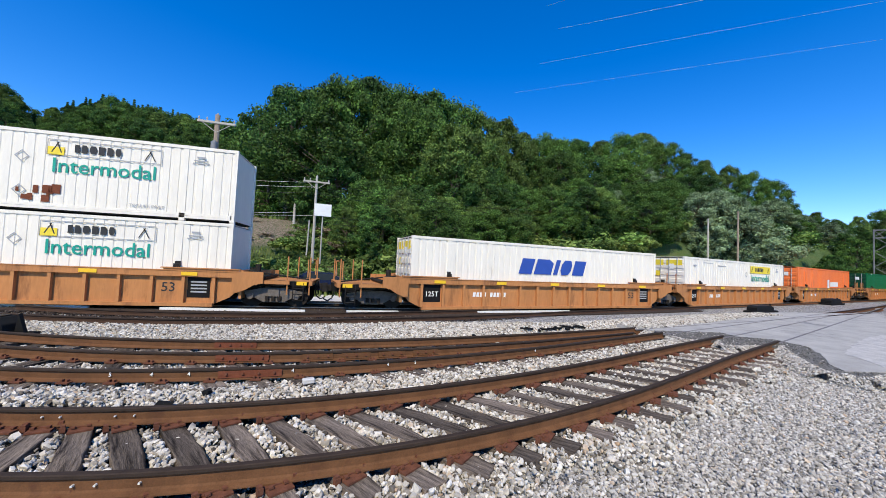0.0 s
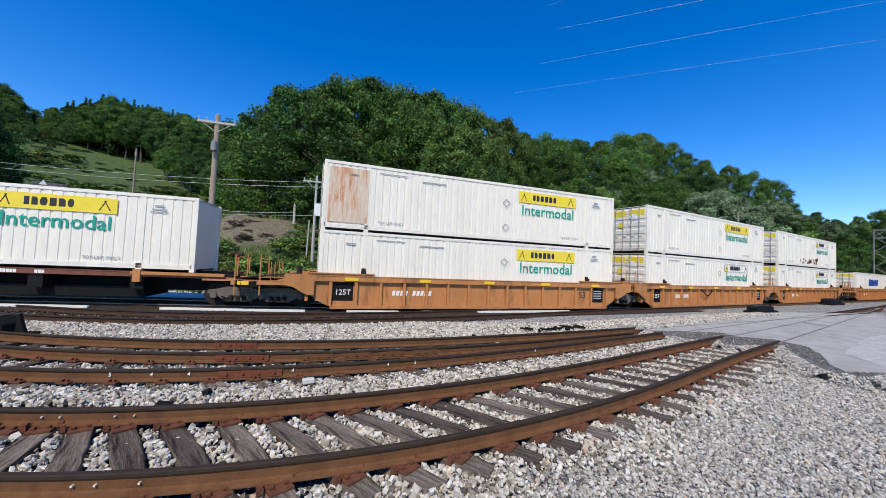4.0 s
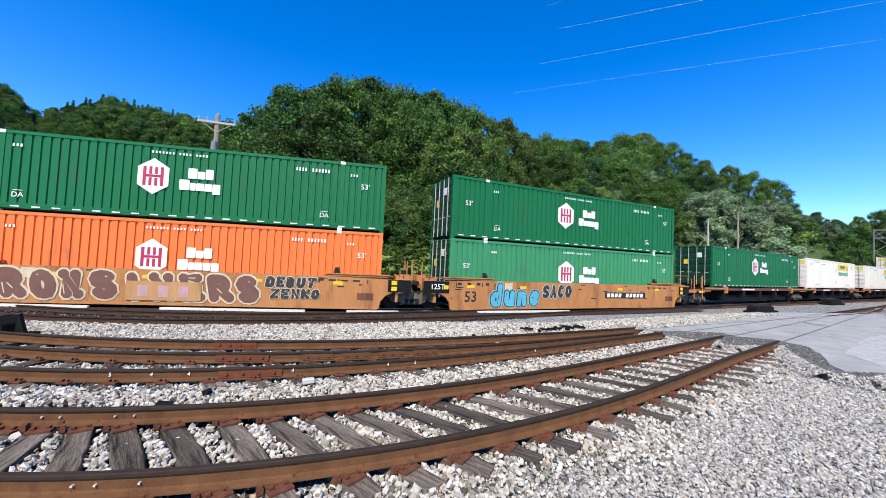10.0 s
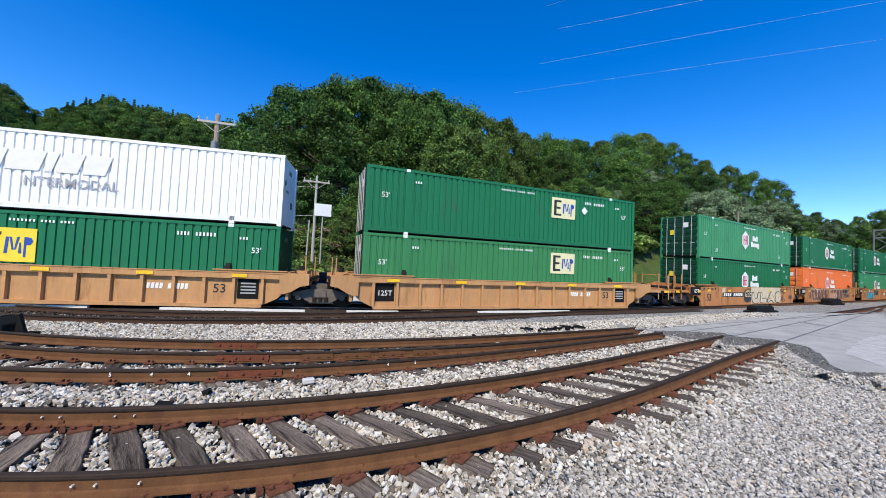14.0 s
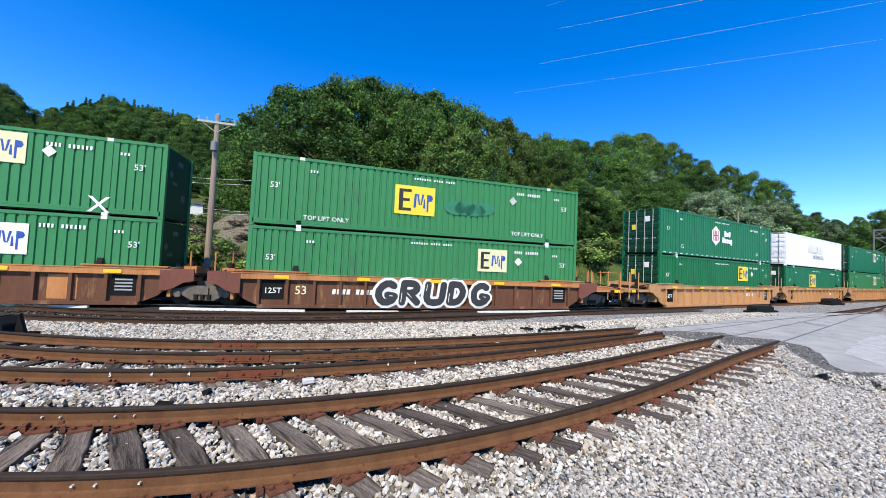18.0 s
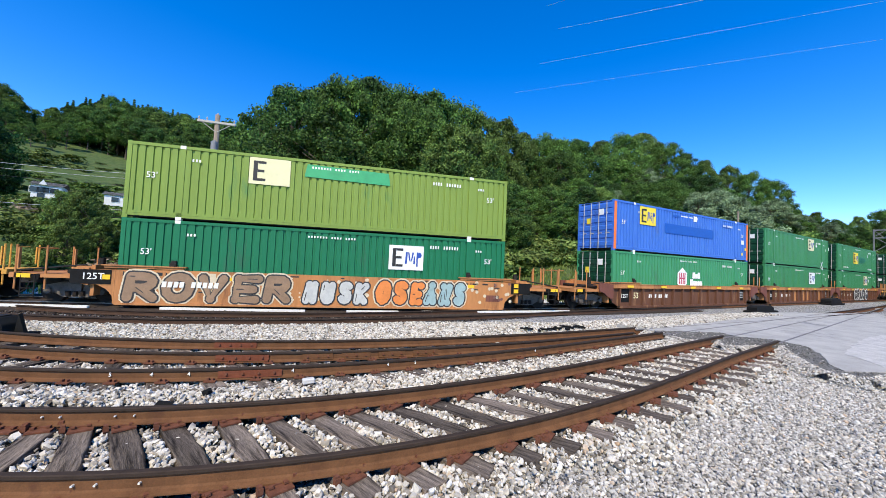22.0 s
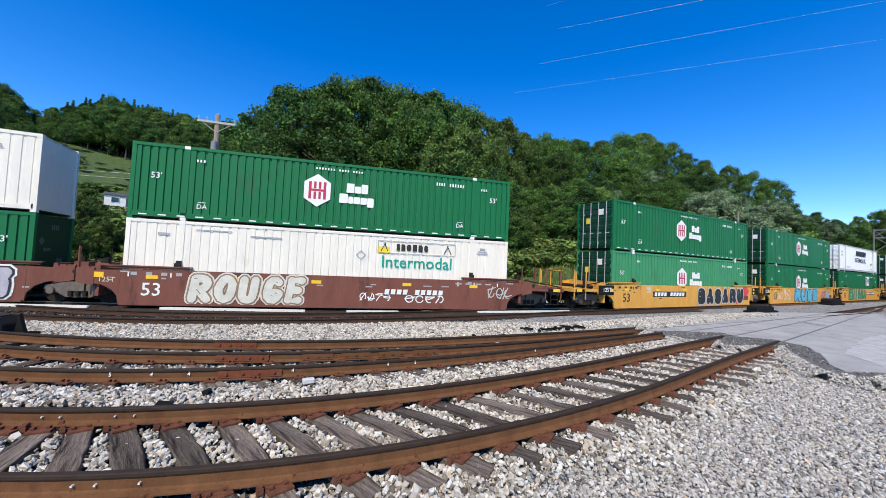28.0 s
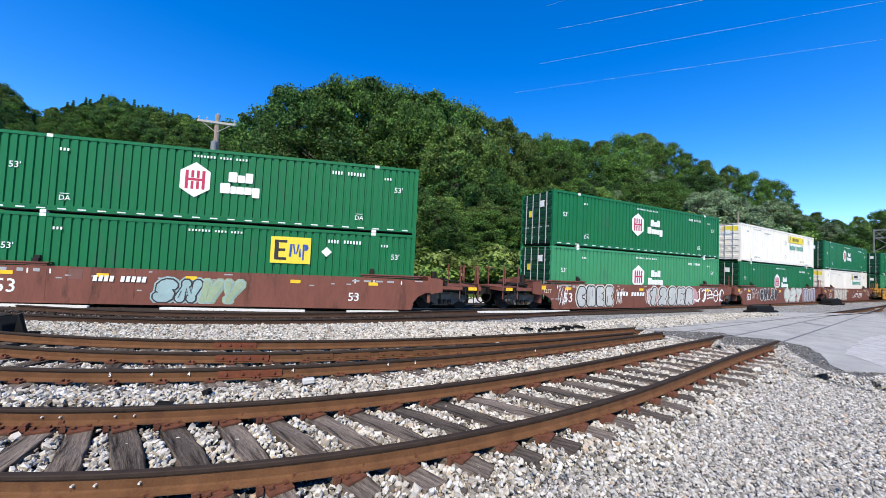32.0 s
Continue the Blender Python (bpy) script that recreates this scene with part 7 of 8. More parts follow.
def quads_mesh(name, v, material):
    me = bpy.data.meshes.new(name)
    n = len(v) // 4
    me.vertices.add(len(v))
    me.vertices.foreach_set("co", v.astype(np.float32).ravel())
    me.loops.add(n * 4)
    me.loops.foreach_set("vertex_index", np.arange(n * 4, dtype=np.int32))
    me.polygons.add(n)
    me.polygons.foreach_set("loop_start", np.arange(0, n * 4, 4, dtype=np.int32))
    me.update(calc_edges=True)
    me.materials.append(material)
    return me


def crown_centres(rng, n, h, w, base, cone=0.0):
    """Clump centres of a crown that stands from base to h and is w wide; cone narrows it to the top."""
    out = [(0.0, 0.0, base + (h - base) * (0.55 + 0.45 * k / 9), w * 0.11 * (1 - 0.08 * k)) for k in range(10)] if cone else []
    while len(out) < n:
        u = rng.random() * (0.85 if cone else 1.0)
        z = base + (h - base) * u
        prof = math.sin(math.pi * (0.12 + 0.80 * u) ** 0.8) * (1 - cone) + cone * (1 - u)
        a = rng.random() * 2 * math.pi
        lob = 1 + 0.22 * math.sin(3 * a + 7 * u) + 0.15 * math.sin(5 * a - 11 * u)
        r = w / 2 * max(prof, 0.08) * lob * (0.55 + 0.45 * math.sqrt(rng.random()))
        out.append((r * math.cos(a), r * math.sin(a), z - 0.4, w * ((0.055 + 0.055 * rng.random()) if n > 100 else (0.09 + 0.07 * rng.random())) * (1 - 0.45 * cone) * (1 - 0.6 * cone * u)))
    return np.array(out)


def tree_meshes(seed, h, w, base, clumps, per, size, mt, cone=0.0):
    rng = np.random.default_rng(seed)
    cc = crown_centres(rng, clumps, h, w, base, cone)
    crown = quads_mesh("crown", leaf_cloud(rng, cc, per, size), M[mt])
    bm = bmesh.new()
    lean = rng.normal(size=2) * 0.25
    top = Vector((lean[0], lean[1], h * 0.86))
    mid = Vector((lean[0] * 0.4, lean[1] * 0.4, base))
    rod(bm, (0, 0, -0.6), mid, 0.024 * h, 8, 0.017 * h)
    rod(bm, mid, top, 0.017 * h, 7, 0.004 * h)
    for c in cc[::3]:
        k = min(max((c[2] - base) / (h - base) * 0.75, 0.02), 0.9)
        rod(bm, mid.lerp(top, k), Vector(c[:3]), 0.006 * h, 5, 0.002 * h)
    trunk = bpy.data.meshes.new("trunk")
    bm.to_mesh(trunk)
    bm.free()
    trunk.materials.append(M["bark"])
    return trunk, crown, h


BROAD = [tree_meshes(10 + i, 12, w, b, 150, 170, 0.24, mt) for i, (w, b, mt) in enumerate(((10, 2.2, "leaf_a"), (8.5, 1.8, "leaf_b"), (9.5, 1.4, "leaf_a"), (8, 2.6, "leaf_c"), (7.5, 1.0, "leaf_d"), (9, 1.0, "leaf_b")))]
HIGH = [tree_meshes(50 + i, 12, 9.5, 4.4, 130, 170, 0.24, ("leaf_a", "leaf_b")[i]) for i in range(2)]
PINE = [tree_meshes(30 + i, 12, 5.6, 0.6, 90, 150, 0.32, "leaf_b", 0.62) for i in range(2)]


def plant(meshes, x, y, top, label, name="tree", group="trees of the hillside", z0=None, wide=1.0, spin=0.0):
    trunk, crown, h = meshes
    z = float(terrain(x, y)) if z0 is None else z0
    k = max(top - z, 2.0) / h
    t = tagged(empty(name), label, "tree", group=group)
    link("trunk", trunk, None, t)
    link("crown", crown, None, t)
    t.matrix_world = Matrix.Translation((x, y, z)) @ Matrix.Rotation(spin, 4, "Z") @ Matrix.Diagonal((k * wide, k * wide, k, 1))
    return t


def polar(az, r):
    return r * math.sin(radians(az)), r * math.cos(radians(az))


# skyline: azimuth, elevation of the wood's edge
SKY_AZ = (-60, -38.1, -36.6, -35.7, -34.9, -33.8, -31.7, -28.4, -24.6, -21.6, -17.0, -14.9, -12.8, -11.9, -6.8, -3.5, 4.5, 11.0, 14.8, 17.0, 21.5, 27.1, 31.1, 33.2, 37.3, 41.9, 44.8, 49.4, 53.6, 56.9, 58.0, 59.3, 61.1, 62.8, 64.4, 66.2, 80)
SKY_EL = (15, 15.3, 14.5, 13.4, 13.2, 14.9, 16.3, 17.7, 18.5, 18.7, 18.7, 18.5, 20.1, 23.1, 24.3, 25.9, 26.8, 25.9, 26.3, 23.3, 24.0, 20.8, 19.4, 20.2, 19.4, 19.9, 18.6, 15.8, 14.0, 12.4, 10.9, 8.0, 7.7, 6.6, 6.8, 7.5, 7)
# the wood's lower edge above the meadow: azimuth, distance
EDGE_AZ = (-45, -38, -35, -33, -29, -26.5, -24.5, -22, -18, -14)
EDGE_R = (190, 188, 176, 184, 190, 190, 155, 148, 120, 100)


def skyline(az):
    return float(np.interp(az, SKY_AZ, SKY_EL)) + (0.3 if az > -12 else 0.9)


def build_woods():
    r = random.Random(21)
    lab = {"leaf": "leafy green broadleaf tree on the hillside", "dark": "dark green pine on the far ridge", "pale": "pale silvery-leaved tree at the wood's edge"}
    # the near wood, right of the clearing
    az = -10.0
    while az < 72:
        el = skyline(az)
        R = float(np.interp(az, [-12, 15, 25, 45, 58, 70], [56, 60, 72, 92, 120, 190]))
        R *= r.uniform(0.96, 1.06)
        x, y = polar(az, R)
        top = 2.17 + R * math.tan(radians(el - abs(r.gauss(0, 0.5))))
        plant(r.choice(HIGH if az < 2 else BROAD[:4]), x, y, top, lab["leaf"], wide=r.uniform(0.7, 0.85) if az < 2 else r.uniform(0.75, 0.95), spin=r.uniform(0, 6))
        az += r.uniform(3.2, 4.6) * 60 / R
    for row, (f0, f1, k0, k1) in enumerate(((0.82, 0.95, 0.70, 0.92), (0.66, 0.80, 0.48, 0.72), (0.56, 0.64, 0.25, 0.5))):
        az = -5.0 + 2.0 * row
        while az < 72:
            el = skyline(az)
            R = float(np.interp(az, [-12, 15, 25, 45, 58, 70], [56, 60, 72, 92, 120, 190])) * r.uniform(f0, f1)
            x, y = polar(az, R)
            e = -1.5 + (el + 1.5) * r.uniform(k0, k1)
            top = 2.17 + R * math.tan(radians(e))
            z = float(terrain(x, y))
            if top - z > 2.5:
                plant(r.choice(BROAD if az > 42 else BROAD[:4] + BROAD[5:]), x, y, top, lab["leaf"], wide=r.uniform(0.85, 1.2), spin=r.uniform(0, 6))
            az += r.uniform(3.8, 6.0) * 55 / R
    # undergrowth and smaller trees that close the slope
    for _ in range(260):
        az = r.uniform(2.0, 72)
        R = float(np.interp(az, [-12, 15, 25, 45, 58, 70], [56, 60, 72, 92, 120, 190])) * r.uniform(0.55, 1.0)
        x, y = polar(az, R)
        z = float(terrain(x, y))
        top = min(z + r.uniform(3.0, 8.0), 2.17 + R * math.tan(radians(skyline(az) * 0.9)))
        if top - z > 1.5 and np.min(np.hypot(CX - x, CY - y)) > 9:
            plant(r.choice(BROAD if az > 38 else BROAD[:4]), x, y, top, "low leafy growth at the wood's edge", "small_tree", wide=r.uniform(1.0, 1.6), spin=r.uniform(0, 6))
    for az in np.arange(48.2, 56.0, 1.25):
        R = r.uniform(57, 62)
        x, y = polar(az, R)
        plant(BROAD[4], x, y, 2.17 + R * math.tan(radians(11.0 - 0.16 * (az - 51.8) ** 2)), lab["pale"], spin=r.uniform(0, 6), wide=1.15)
    # the far hill, left
    for row, (R0, k) in enumerate(((232, 1.0), (222, 0.98), (212, 0.95), (202, 0.90), (193, 0.84), (184, 0.78), (172, 0.72), (160, 0.68), (148, 0.64), (136, 0.6))):
        az = -47.0 + 0.4 * row
        while az < -8:
            el = skyline(az)
            R = R0 * r.uniform(0.98, 1.02)
            rim = R - float(np.interp(az, EDGE_AZ, EDGE_R))
            if rim < 0:
                az += 1.0
                continue
            x, y = polar(az, R)
            z = float(terrain(x, y))
            top = 2.17 + R * math.tan(radians(el * k * r.uniform(0.96, 1.0)))
            top = min(max(top, z + 7), z + 22)
            pine = r.random() < (0.72 if row < 2 else 0.35)
            if pine:
                top += r.uniform(-4.5, 0.5) if row else r.uniform(-2.5, 0.6)
            if rim < 14 and r.random() < 0.7:
                pine = False
            plant(r.choice(PINE if pine else HIGH if rim < 14 else BROAD[:4]), x, y, top, lab["dark"] if pine else lab["leaf"], spin=r.uniform(0, 6), wide=r.uniform(0.9, 1.3) if pine else r.uniform(0.75, 1.1))
            az += r.uniform(0.85, 1.4) if row < 4 else r.uniform(1.2, 2.0)
    # left of the near wood, between bank and hill
    for az, R, e in ((-15.8, 92, 13.5), (-14.6, 82, 15.5), (-13.4, 74, 17), (-12.4, 66, 19.5), (-37.5, 70, 9.5), (-39.5, 60, 13), (-41, 66, 15), (-18.5, 140, 13), (-20.5, 150, 12.5), (-16, 120, 15), (-22.5, 155, 12)):
        x, y = polar(az, R)
        plant(BROAD[r.randrange(3)], x, y, 2.17 + R * math.tan(radians(e)), lab["leaf"], spin=r.uniform(0, 6), wide=0.9)


build_woods()


# ================= poles =================
def utility_pole(az, R, el_top, label, mt="pole_wood", arm=0.0, r0=0.15, turn=0.0, lamp=False, lean=0.0):
    x, y = polar(az, R)
    z0 = float(terrain(x, y))
    h = 2.17 + R * math.tan(radians(el_top)) - z0
    p = tagged(empty("utility_pole"), label, "pole", group="poles along the line")
    bm = bmesh.new()
    rod(bm, (0, 0, -0.5), (lean, 0, h), r0, 12, r0 * 0.68)
    part("mast", bm, M[mt], p)
    if arm:
        part("crossarm", soft(box_bm(-arm, arm, -0.17, -0.07, h - 0.55, h - 0.42)), M["pole_grey"], p, "pale timber crossarm")
        for s in (-1, 1):
            bm = bmesh.new()
            rod(bm, (s * 0.75, -0.12, h - 0.52), (0, -0.12, h - 1.05), 0.02, 6)
            part("brace", bm, M["pole_grey"], p)
        for k in (-0.92, -0.5, 0.92):
            bm = bmesh.new()
            rod(bm, (k * arm, -0.12, h - 0.42), (k * arm, -0.12, h - 0.34), 0.03, 8)
            rod(bm, (k * arm, -0.12, h - 0.34), (k * arm, -0.12, h - 0.22), 0.055, 8, 0.03)
            part("insulator", bm, M["porcelain"], p)
        bm = bmesh.new()
        rod(bm, (lean, 0, h), (lean, 0, h + 0.12), 0.05, 8, 0.03)
        part("insulator", bm, M["porcelain"], p)
    if lamp:
        bm = bmesh.new()
        zc = h - (1.9 if arm else 0.9)
        rod(bm, (0.02, -r0 - 0.16, zc - 0.28), (0.02, -r0 - 0.16, zc + 0.22), 0.17, 12)
        rod(bm, (0.02, -r0 - 0.16, zc + 0.22), (0.02, -r0 - 0.16, zc + 0.30), 0.10, 10)
        soft(bm, 0.012)
        part("transformer", bm, M["gantry"], p, "small grey pole transformer")
    p.matrix_world = Matrix.Translation((x, y, z0)) @ Matrix.Rotation(radians(turn - az), 4, "Z")
    return p, Vector((x, y, z0 + h))


utility_pole(-19.3, 24.0, 18.3, "tall weathered timber utility pole with a pale crossarm", arm=0.97, r0=0.19, turn=-17.5, lamp=True)
utility_pole(-5.9, 30.0, 12.3, "grey timber utility pole with a crossarm", "pole_grey", arm=1.0, r0=0.13)
utility_pole(-8.8, 42.0, 7.9, "short grey timber pole on the bank", "pole_grey", r0=0.16)
utility_pole(-6.8, 33.0, 5.6, "thin pale leaning pole", "pole_grey", r0=0.08, lean=0.1)
utility_pole(-27.4, 62.0, 12.2, "slim brown utility pole near the house", "pole_wood", r0=0.13, lamp=True)
utility_pole(51.6, 54.0, 7.4, "slim pale pole at the wood's edge", "pole_grey", r0=0.13)
utility_pole(54.6, 55.0, 8.2, "slim brown pole at the wood's edge", "pole_wood", r0=0.13)


# ================= bank growth =================
SHRUB = []
for k, (mt_, n_, per_) in enumerate((("bank_leaf", 12, 190), ("leaf_c", 12, 190), ("dry", 10, 150))):
    g_ = np.random.default_rng(60 + k)
    cc_ = np.column_stack([g_.normal(0, 0.55, n_), g_.normal(0, 0.55, n_), g_.uniform(0.15, 0.75, n_), g_.uniform(0.25, 0.45, n_)])
    SHRUB.append(quads_mesh("foliage", leaf_cloud(g_, cc_, per_, 0.14), M[mt_]))


def build_bank():
    r = random.Random(17)
    far = ([], [], [])
    for _ in range(620):
        az, R = r.uniform(-36, -3), r.uniform(25, 60)
        x, y = polar(az, R)
        d = np.min(np.hypot(CX - x, CY - y))
        if d < 6.4:
            continue
        dry = (30 < R < 48 and -20 < az < -8) or (R < 31 and -27 < az < -18.5)
        if dry and r.random() < 0.8:
            continue
        k = 2 if dry and r.random() < 0.75 else r.randrange(2) if r.random() < 0.88 else 2
        z = float(terrain(x, y)) - 0.1
        lim = 2.17 + R * math.tan(radians(4.9)) - z
        h = min(r.uniform(0.5, 1.5) * (0.45 if dry else 1), lim)
        if h < 0.2:
            continue
        w = r.uniform(1.1, 1.7) * max(h, 0.5)
        m = Matrix.Translation((x, y, z)) @ Matrix.Rotation(r.uniform(0, 6), 4, "Z") @ Matrix.Diagonal((w, w, h, 1))
        if R > 38:
            far[k].append(m)
            continue
        ob = tagged(link("shrub", SHRUB[k], None), ("dry brown brush on the bank", "leafy green shrub on the bank")[k < 2], "shrub", group="shrubs on the bank")
        ob.matrix_world = m
    for az, R, el in ((-31.3, 33, 6.6), (-33.2, 36, 6.0), (-29.9, 31, 3.6), (-32.5, 29, 3.0)):
        x, y = polar(az, R)
        plant(BROAD[3], x, y, 2.17 + R * math.tan(radians(el)), "pale green scrubby tree on the bank", "small_tree", spin=r.uniform(0, 6), wide=0.85)
    # low scrub over the clearing and the upper bank
    for i in range(420):
        az, R = r.uniform(-37, -17), r.uniform(62, 118) if i < 330 else r.uniform(118, 185)
        if -31 < az < -19.5 and 88 < R < 101:
            continue
        x, y = polar(az, R)
        h = r.uniform(0.3, 0.9) * (2.2 if R > 112 and r.random() < 0.12 else 1) * (0.6 if R < 100 else 1)
        far[r.choice((0, 0, 0, 1))].append(Matrix.Translation((x, y, float(terrain(x, y)) - 0.15)) @ Matrix.Rotation(r.uniform(0, 6), 4, "Z") @ Matrix.Diagonal((h * 3.0, h * 3.0, h, 1)))
    for k, ms in enumerate(far):
        co = np.empty(len(SHRUB[k].vertices) * 3, np.float32)
        SHRUB[k].vertices.foreach_get("co", co)
        co = co.reshape(-1, 4, 3)[::3]
        mid = co.mean(axis=1, keepdims=True)
        co = (mid + (co - mid) * 1.55).reshape(-1, 3)
        v = np.concatenate([co @ np.array(m.to_3x3()).T + np.array(m.translation) for m in ms])
        tagged(new("brush", quads_mesh("brush", v, SHRUB[k].materials[0])), ("tangled pale green brush over the bank", "tangled green brush over the bank", "dry brown brush over the bank")[k], "brush", kind="stuff")
    for _ in range(120):
        az = r.uniform(2.5, 62)
        R = float(np.interp(az, [-4, 20, 45, 62], [28, 33, 48, 80])) * r.uniform(1.0, 1.25)
        x, y = polar(az, R)
        if np.min(np.hypot(CX - x, CY - y)) < 7:
            continue
        h = r.uniform(0.8, 2.4)
        ob = tagged(link("shrub", SHRUB[r.randrange(2)], None), "leafy green shrub at the wood's foot", "shrub", group="shrubs on the bank")
        ob.matrix_world = Matrix.Translation((x, y, float(terrain(x, y)) - 0.1)) @ Matrix.Rotation(r.uniform(0, 6), 4, "Z") @ Matrix.Diagonal((h * 1.5, h * 1.5, h, 1))
    # grass tufts along the foot of the bank
    rng = np.random.default_rng(8)
    n = 26000
    az, R = np.radians(rng.uniform(-36, 40, n)), rng.uniform(21, 60, n)
    x, y = R * np.sin(az), R * np.cos(az)
    d = np.full(n, 1e9)
    for px, py in zip(CX[::40], CY[::40]):
        d = np.minimum(d, np.hypot(x - px, y - py))
    azd = np.degrees(az)
    k = (d > 4.8) & (y > np.interp(x, CX, CY)) & ~((azd > -20) & (azd < -8.5) & (R > 35) & (R < 48))
    x, y = x[k], y[k]
    z = terrain(x, y)
    n = len(x)
    h = rng.uniform(0.15, 0.5, n)
    a = rng.uniform(0, 2 * np.pi, n)
    w = 0.05 + 0.05 * rng.random(n)
    base = np.stack([x, y, z - 0.03], 1)
    dx = np.stack([np.cos(a), np.sin(a), 0 * a], 1) * w[:, None]
    tip = np.stack([rng.normal(0, 0.08, n), rng.normal(0, 0.08, n), h], 1)
    v = np.stack([base - dx, base + dx, base + tip + dx * 0.25, base + tip - dx * 0.25], 1).reshape(-1, 3)
    tagged(new("grass", quads_mesh("grass", v, M["grass"])), "uncut green grass along the foot of the bank", "grass", kind="stuff")


build_bank()


# ================= house, car, posts, gantry, wires =================
def house(az, R, w, turn, label):
    x, y = polar(az, R)
    z = float(terrain(x, y)) + 0.3
    h = tagged(empty("house"), label, "house")
    part("wall", box_bm(-w / 2, w / 2, -2.4, 2.4, -0.8, 2.25), M["siding"], h)
    bm = bmesh.new()
    for sy in (-1, 1):
        q = [(-w / 2 - 0.3, sy * 2.7, 2.2), (w / 2 + 0.3, sy * 2.7, 2.2), (w / 2 + 0.3, 0, 3.05), (-w / 2 - 0.3, 0, 3.05)]
        bm.faces.new([bm.verts.new(p) for p in q])
    bmesh.ops.solidify(bm, geom=list(bm.faces), thickness=0.12)
    part("roof", bm, M["roofing"], h)
    bm = bmesh.new()
    prism(bm, [(-w * 0.25, 2.2), (w * 0.02, 2.2), (-w * 0.115, 3.1)], -2.9, -2.4)
    part("porch_gable", bm, M["siding"], h)
    for k, xx in enumerate((-w * 0.40, -w * 0.17, -w * 0.06, w * 0.24)):
        o = part("window_frame", box_bm(xx - 0.65, xx + 0.65, -2.47, -2.40, 0.75, 1.85), M["siding"], h)
        part("window_pane", box_bm(xx - 0.55, xx + 0.55, -2.50, -2.472, 0.83, 1.77), M["glass_dark"], h)
    part("house_door", box_bm(-w * 0.30, -w * 0.30 + 0.9, -2.46, -2.40, -0.2, 1.85), M["glass_dark"], h)
    h.matrix_world = Matrix.Translation((x, y, z)) @ Matrix.Rotation(radians(-az + turn), 4, "Z")


house(-25.0, 100, 16.5, -3, "white single-storey house with a low grey roof on the bank")
house(-34.1, 98, 3.8, -10, "small white house with a pale roof among trees")


def parked_car(x, y, turn):
    c = tagged(empty("car"), "dark blue car parked behind the railway", "car")
    bm = bmesh.new()
    prism(bm, [(-2.1, 0.35), (2.1, 0.35), (2.15, 0.7), (1.9, 0.85), (1.0, 0.95), (0.45, 1.42), (-1.1, 1.45), (-1.8, 1.0), (-2.15, 0.9)], -0.85, 0.85)
    soft(bm, 0.05, 2)
    part("body", bm, M["car_blue"], c)
    bm = bmesh.new()
    prism(bm, [(0.92, 0.97), (0.42, 1.36), (-1.0, 1.38), (-1.5, 1.0)], -0.862, 0.862)
    part("window", bm, M["glass_dark"], c)
    for xx in (-1.3, 1.3):
        for sy in (-1, 1):
            bm = bmesh.new()
            rod(bm, (xx, sy * 0.70, 0.32), (xx, sy * 0.88, 0.32), 0.32, 16)
            t = part("wheel", bm, M["tyre"], c)
            bm = bmesh.new()
            rod(bm, (xx, sy * 0.86, 0.32), (xx, sy * 0.895, 0.32), 0.2, 12)
            part("rim", bm, M["galv"], t)
    for sy in (-0.6, 0.6):
        part("headlight", box_bm(2.08, 2.17, sy - 0.15, sy + 0.15, 0.62, 0.76, bevel=0.01), M["porcelain"], c)
    c.matrix_world = Matrix.Translation((x, y, float(terrain(x, y)))) @ Matrix.Rotation(radians(turn), 4, "Z")


parked_car(-1.6, 23.4, 8)


def marker_post(az, R, h, label):
    x, y = polar(az, R)
    p = tagged(empty("marker_post"), label, "post")
    bm = bmesh.new()
    bx(bm, -0.06, 0.06, -0.02, 0.02, -0.3, h)
    soft(bm, 0.008)
    part("blade", bm, M["galv"], p)
    bm = bmesh.new()
    rod(bm, (0.0, 0.035, -0.3), (0.0, 0.035, h * 0.8), 0.025, 6)
    part("stake", bm, M["dark_steel"], p)
    p.matrix_world = Matrix.Translation((x, y, float(terrain(x, y))))


marker_post(9.6, 26.5, 2.2, "pale galvanised marker post behind the line")


def flag_board():
    x, y = polar(-4.75, 28.5)
    b = tagged(empty("sign_board"), "plain white board on a post by the trees", "sign")
    z = float(terrain(x, y))
    part("board", box_bm(-0.62, 0.62, -0.03, 0.03, 5.35 - z, 6.3 - z, bevel=0.01), M["siding"], b)
    bm = bmesh.new()
    rod(bm, (0, 0.07, -0.4), (0, 0.07, 6.1 - z), 0.05, 8)
    part("post", bm, M["pole_grey"], b)
    b.matrix_world = Matrix.Translation((x, y, z)) @ Matrix.Rotation(radians(4.6), 4, "Z")


flag_board()


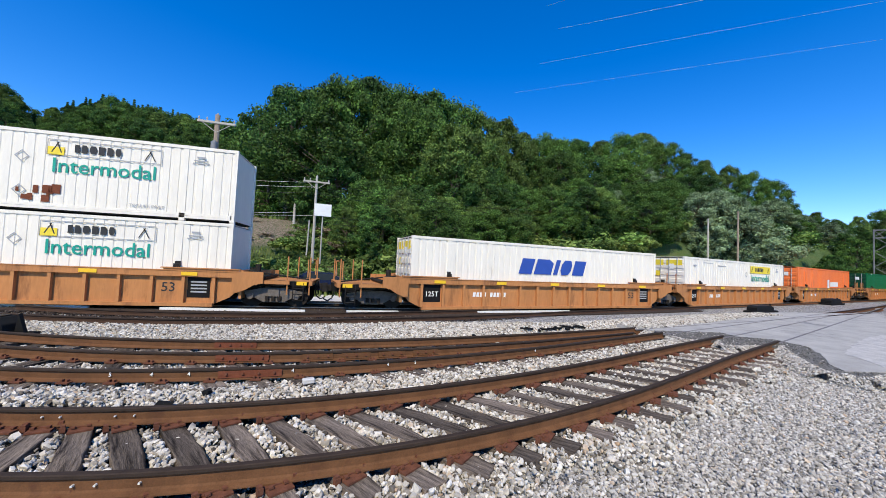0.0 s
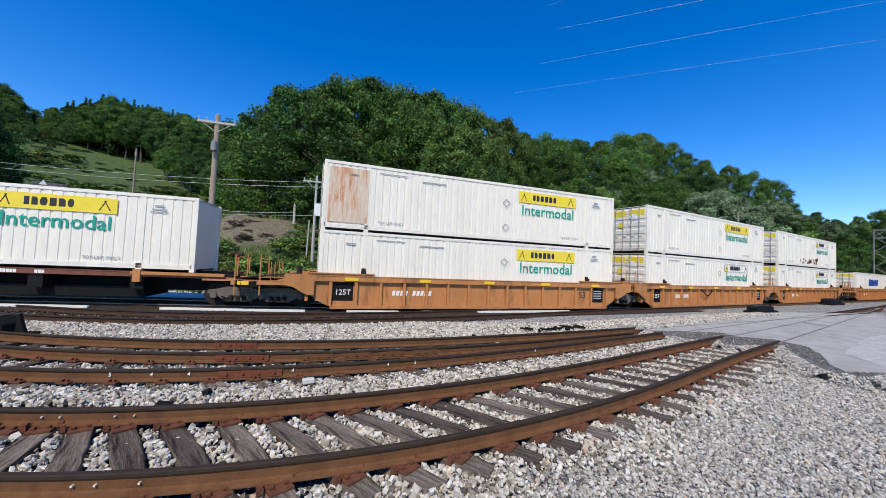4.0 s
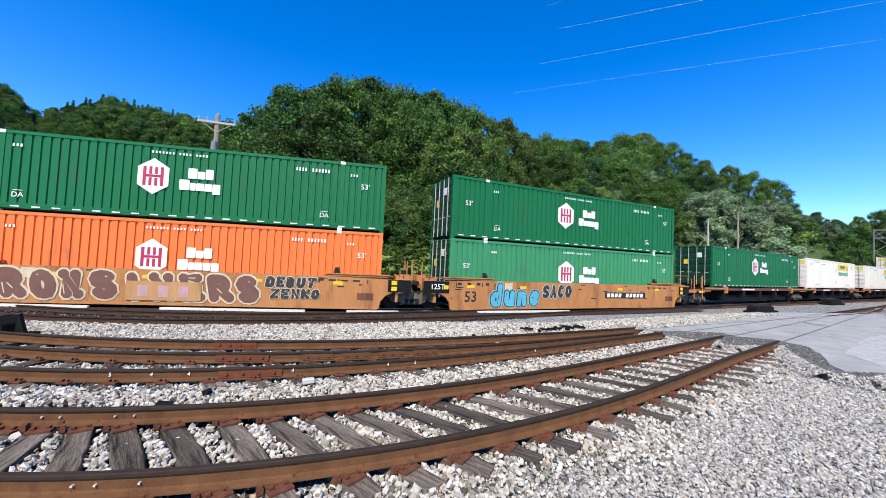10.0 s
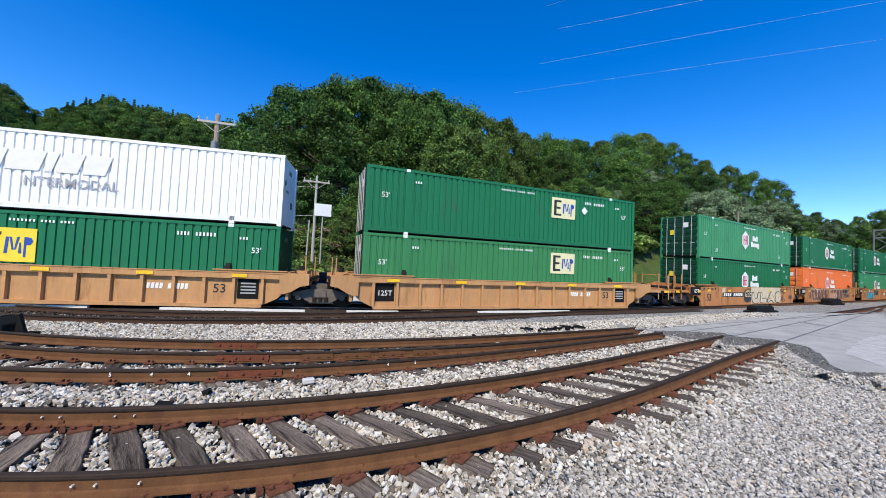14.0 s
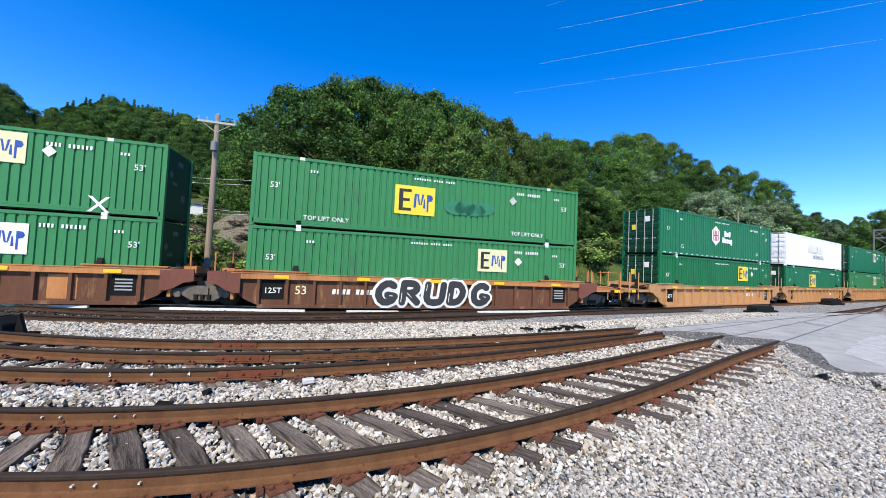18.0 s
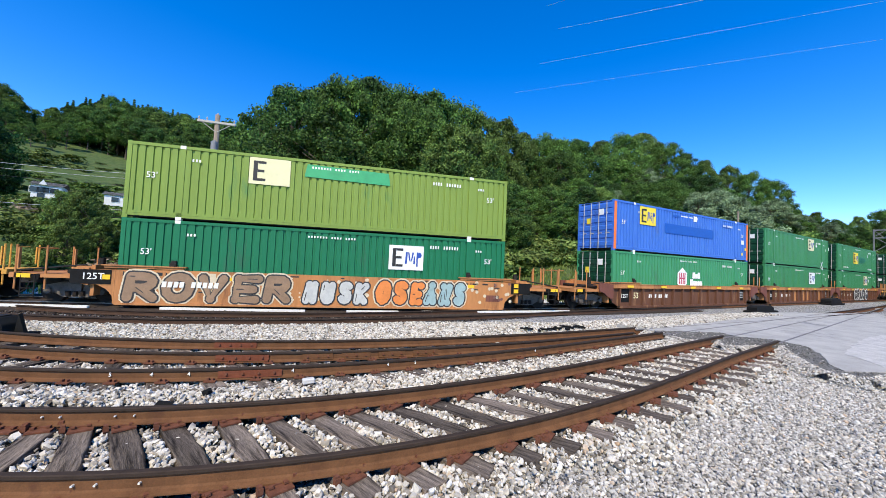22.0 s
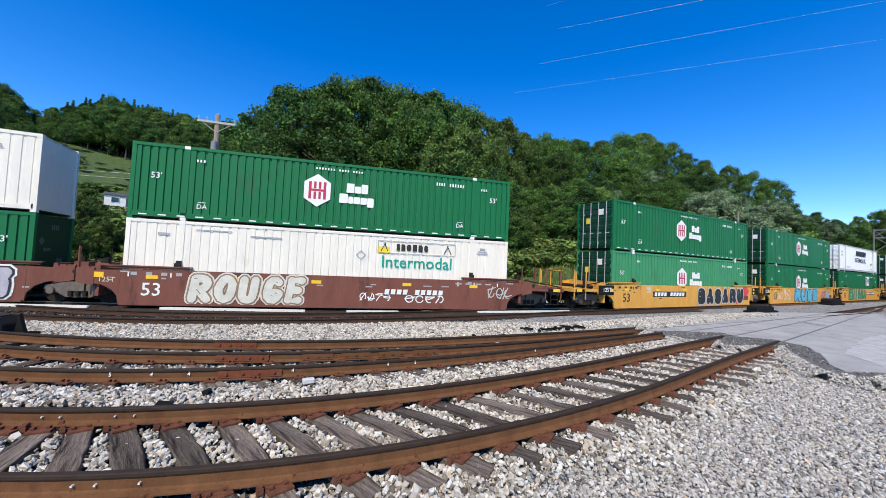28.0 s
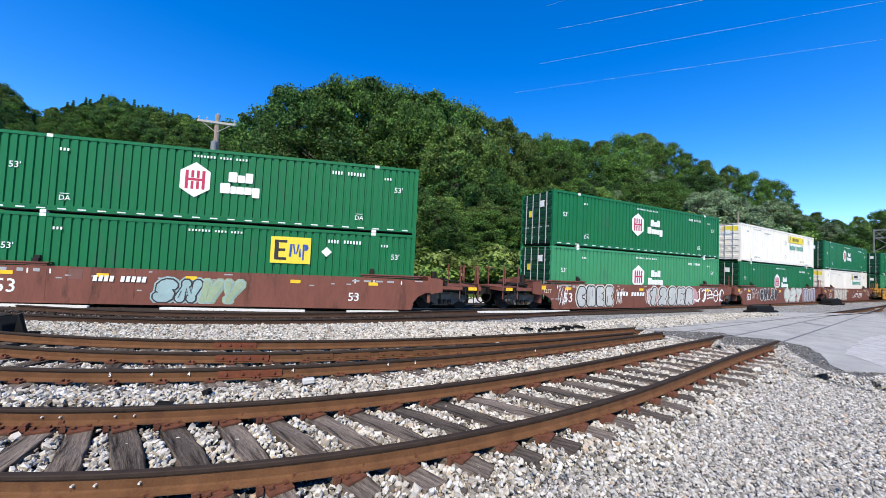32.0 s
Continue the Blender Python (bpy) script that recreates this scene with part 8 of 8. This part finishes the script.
def gantry(az, R, h):
    """A lattice signal bridge beside the line."""
    x, y = polar(az, R)
    g = tagged(empty("signal_gantry"), "grey lattice steel signal gantry over the line", "gantry")
    for k, (a, b) in enumerate(((-2.2, -0.7), (0.7, 2.2))):
        for xx in (a, b):
            for yy in (-0.4, 0.4):
                bm = bmesh.new()
                rod(bm, (xx, yy, -0.3), (xx, yy, h), 0.09, 6)
                part("leg", bm, M["gantry"], g)
        for i in range(9):
            z0 = h * i / 9
            bm = bmesh.new()
            s = i % 2
            rod(bm, (b if s else a, -0.4, z0), (a if s else b, -0.4, z0 + h / 9), 0.05, 5)
            part("lattice_bar", bm, M["gantry"], g)
    for zz in (h - 1.4, h - 0.1):
        bm = bmesh.new()
        rod(bm, (-2.2, 0, zz), (12.8, 0, zz), 0.1, 6)
        part("beam", bm, M["gantry"], g)
    for i in range(14):
        bm = bmesh.new()
        rod(bm, (-2.2 + i * 15 / 14, 0, h - (1.4 if i % 2 else 0.1)), (-2.2 + (i + 1) * 15 / 14, 0, h - (0.1 if i % 2 else 1.4)), 0.05, 5)
        part("lattice_bar", bm, M["gantry"], g)
    g.matrix_world = Matrix.Translation((x, y, float(terrain(x, y)))) @ Matrix.Rotation(radians(-az), 4, "Z")


gantry(66.8, 92, 11.2)


def wire(a, b, sag, r, mt, label="thin dark overhead wire between poles"):
    """A sagging wire between two points."""
    a, b = Vector(a), Vector(b)
    cu = bpy.data.curves.new("overhead_wire", "CURVE")
    cu.dimensions, cu.bevel_depth, cu.bevel_resolution = "3D", r, 1
    sp = cu.splines.new("POLY")
    n = 16
    sp.points.add(n)
    for i in range(n + 1):
        t = i / n
        p = a.lerp(b, t)
        sp.points[i].co = (p.x, p.y, p.z - 4 * sag * t * (1 - t), 1)
    tmp = bpy.data.objects.new("overhead_wire", cu)
    scene.collection.objects.link(tmp)
    me = bpy.data.meshes.new_from_object(tmp)
    bpy.data.objects.remove(tmp)
    me.materials.clear()
    me.materials.append(M[mt])
    return tagged(new("overhead_wire", me), label, "wire", group="overhead wires")


def at(az, el, R):
    x, y = polar(az, R)
    return (x, y, 2.17 + R * math.tan(radians(el)))


# across the bank, from pole to pole
for k, (e0, e1, e2) in enumerate(((7.7, 11.4, 9.0), (7.2, 10.7, 8.2), (6.5, 9.8, 7.4), (4.0, 6.4, 6.4), (3.2, 5.4, 5.2))):
    wire(at(-42, e0, 42), at(-5.9, e1, 30), 0.35, 0.014, "wire_pale" if k in (0, 1, 3) else "wire")
    wire(at(-5.9, e1, 30), at(30, e2, 48), 0.5, 0.014, "wire")
wire(at(-9, 6.6, 41.8), at(-22, 6.0, 46), 0.3, 0.02, "wire_pale")
def long_wire(az0, k, left, right):
    """A level wire 7 m over the eye that crosses the direction az0 at a right angle, from left to right metres along it."""
    d = 7.0 / k
    n, t = Vector((math.sin(radians(az0)), math.cos(radians(az0)), 0)), Vector((math.cos(radians(az0)), -math.sin(radians(az0)), 0))
    o = Vector((0, 0, 9.17)) + n * d
    wire(o + t * left, o + t * right, 0.05, 0.0019, "wire_pale", "thin pale wire high over the yard")


for q_ in ((37.5, 0.508, -3, 60), (38.5, 0.584, -2, 60), (37, 0.673, -1, 60), (45, 0.769, -2.5, 60)):
    long_wire(*q_)


# ================= motion =================
def motions():
    times = [i * 0.5 for i in range(65)]
    for ob, c0, z in MOVERS:
        walk(ob, [(t, unit_pose(c0, t, z)) for t in times])
    for ob, c0, dx in TRUCKS:
        rows = []
        for t in times:
            x, y, a = line_at(c0 + dx + SPEED * t)
            w = Matrix.Translation((x, y, 0)) @ Matrix.Rotation(a, 4, "Z")
            rows.append((t, unit_pose(c0, t).inverted() @ w))
        walk(ob, rows)


motions()
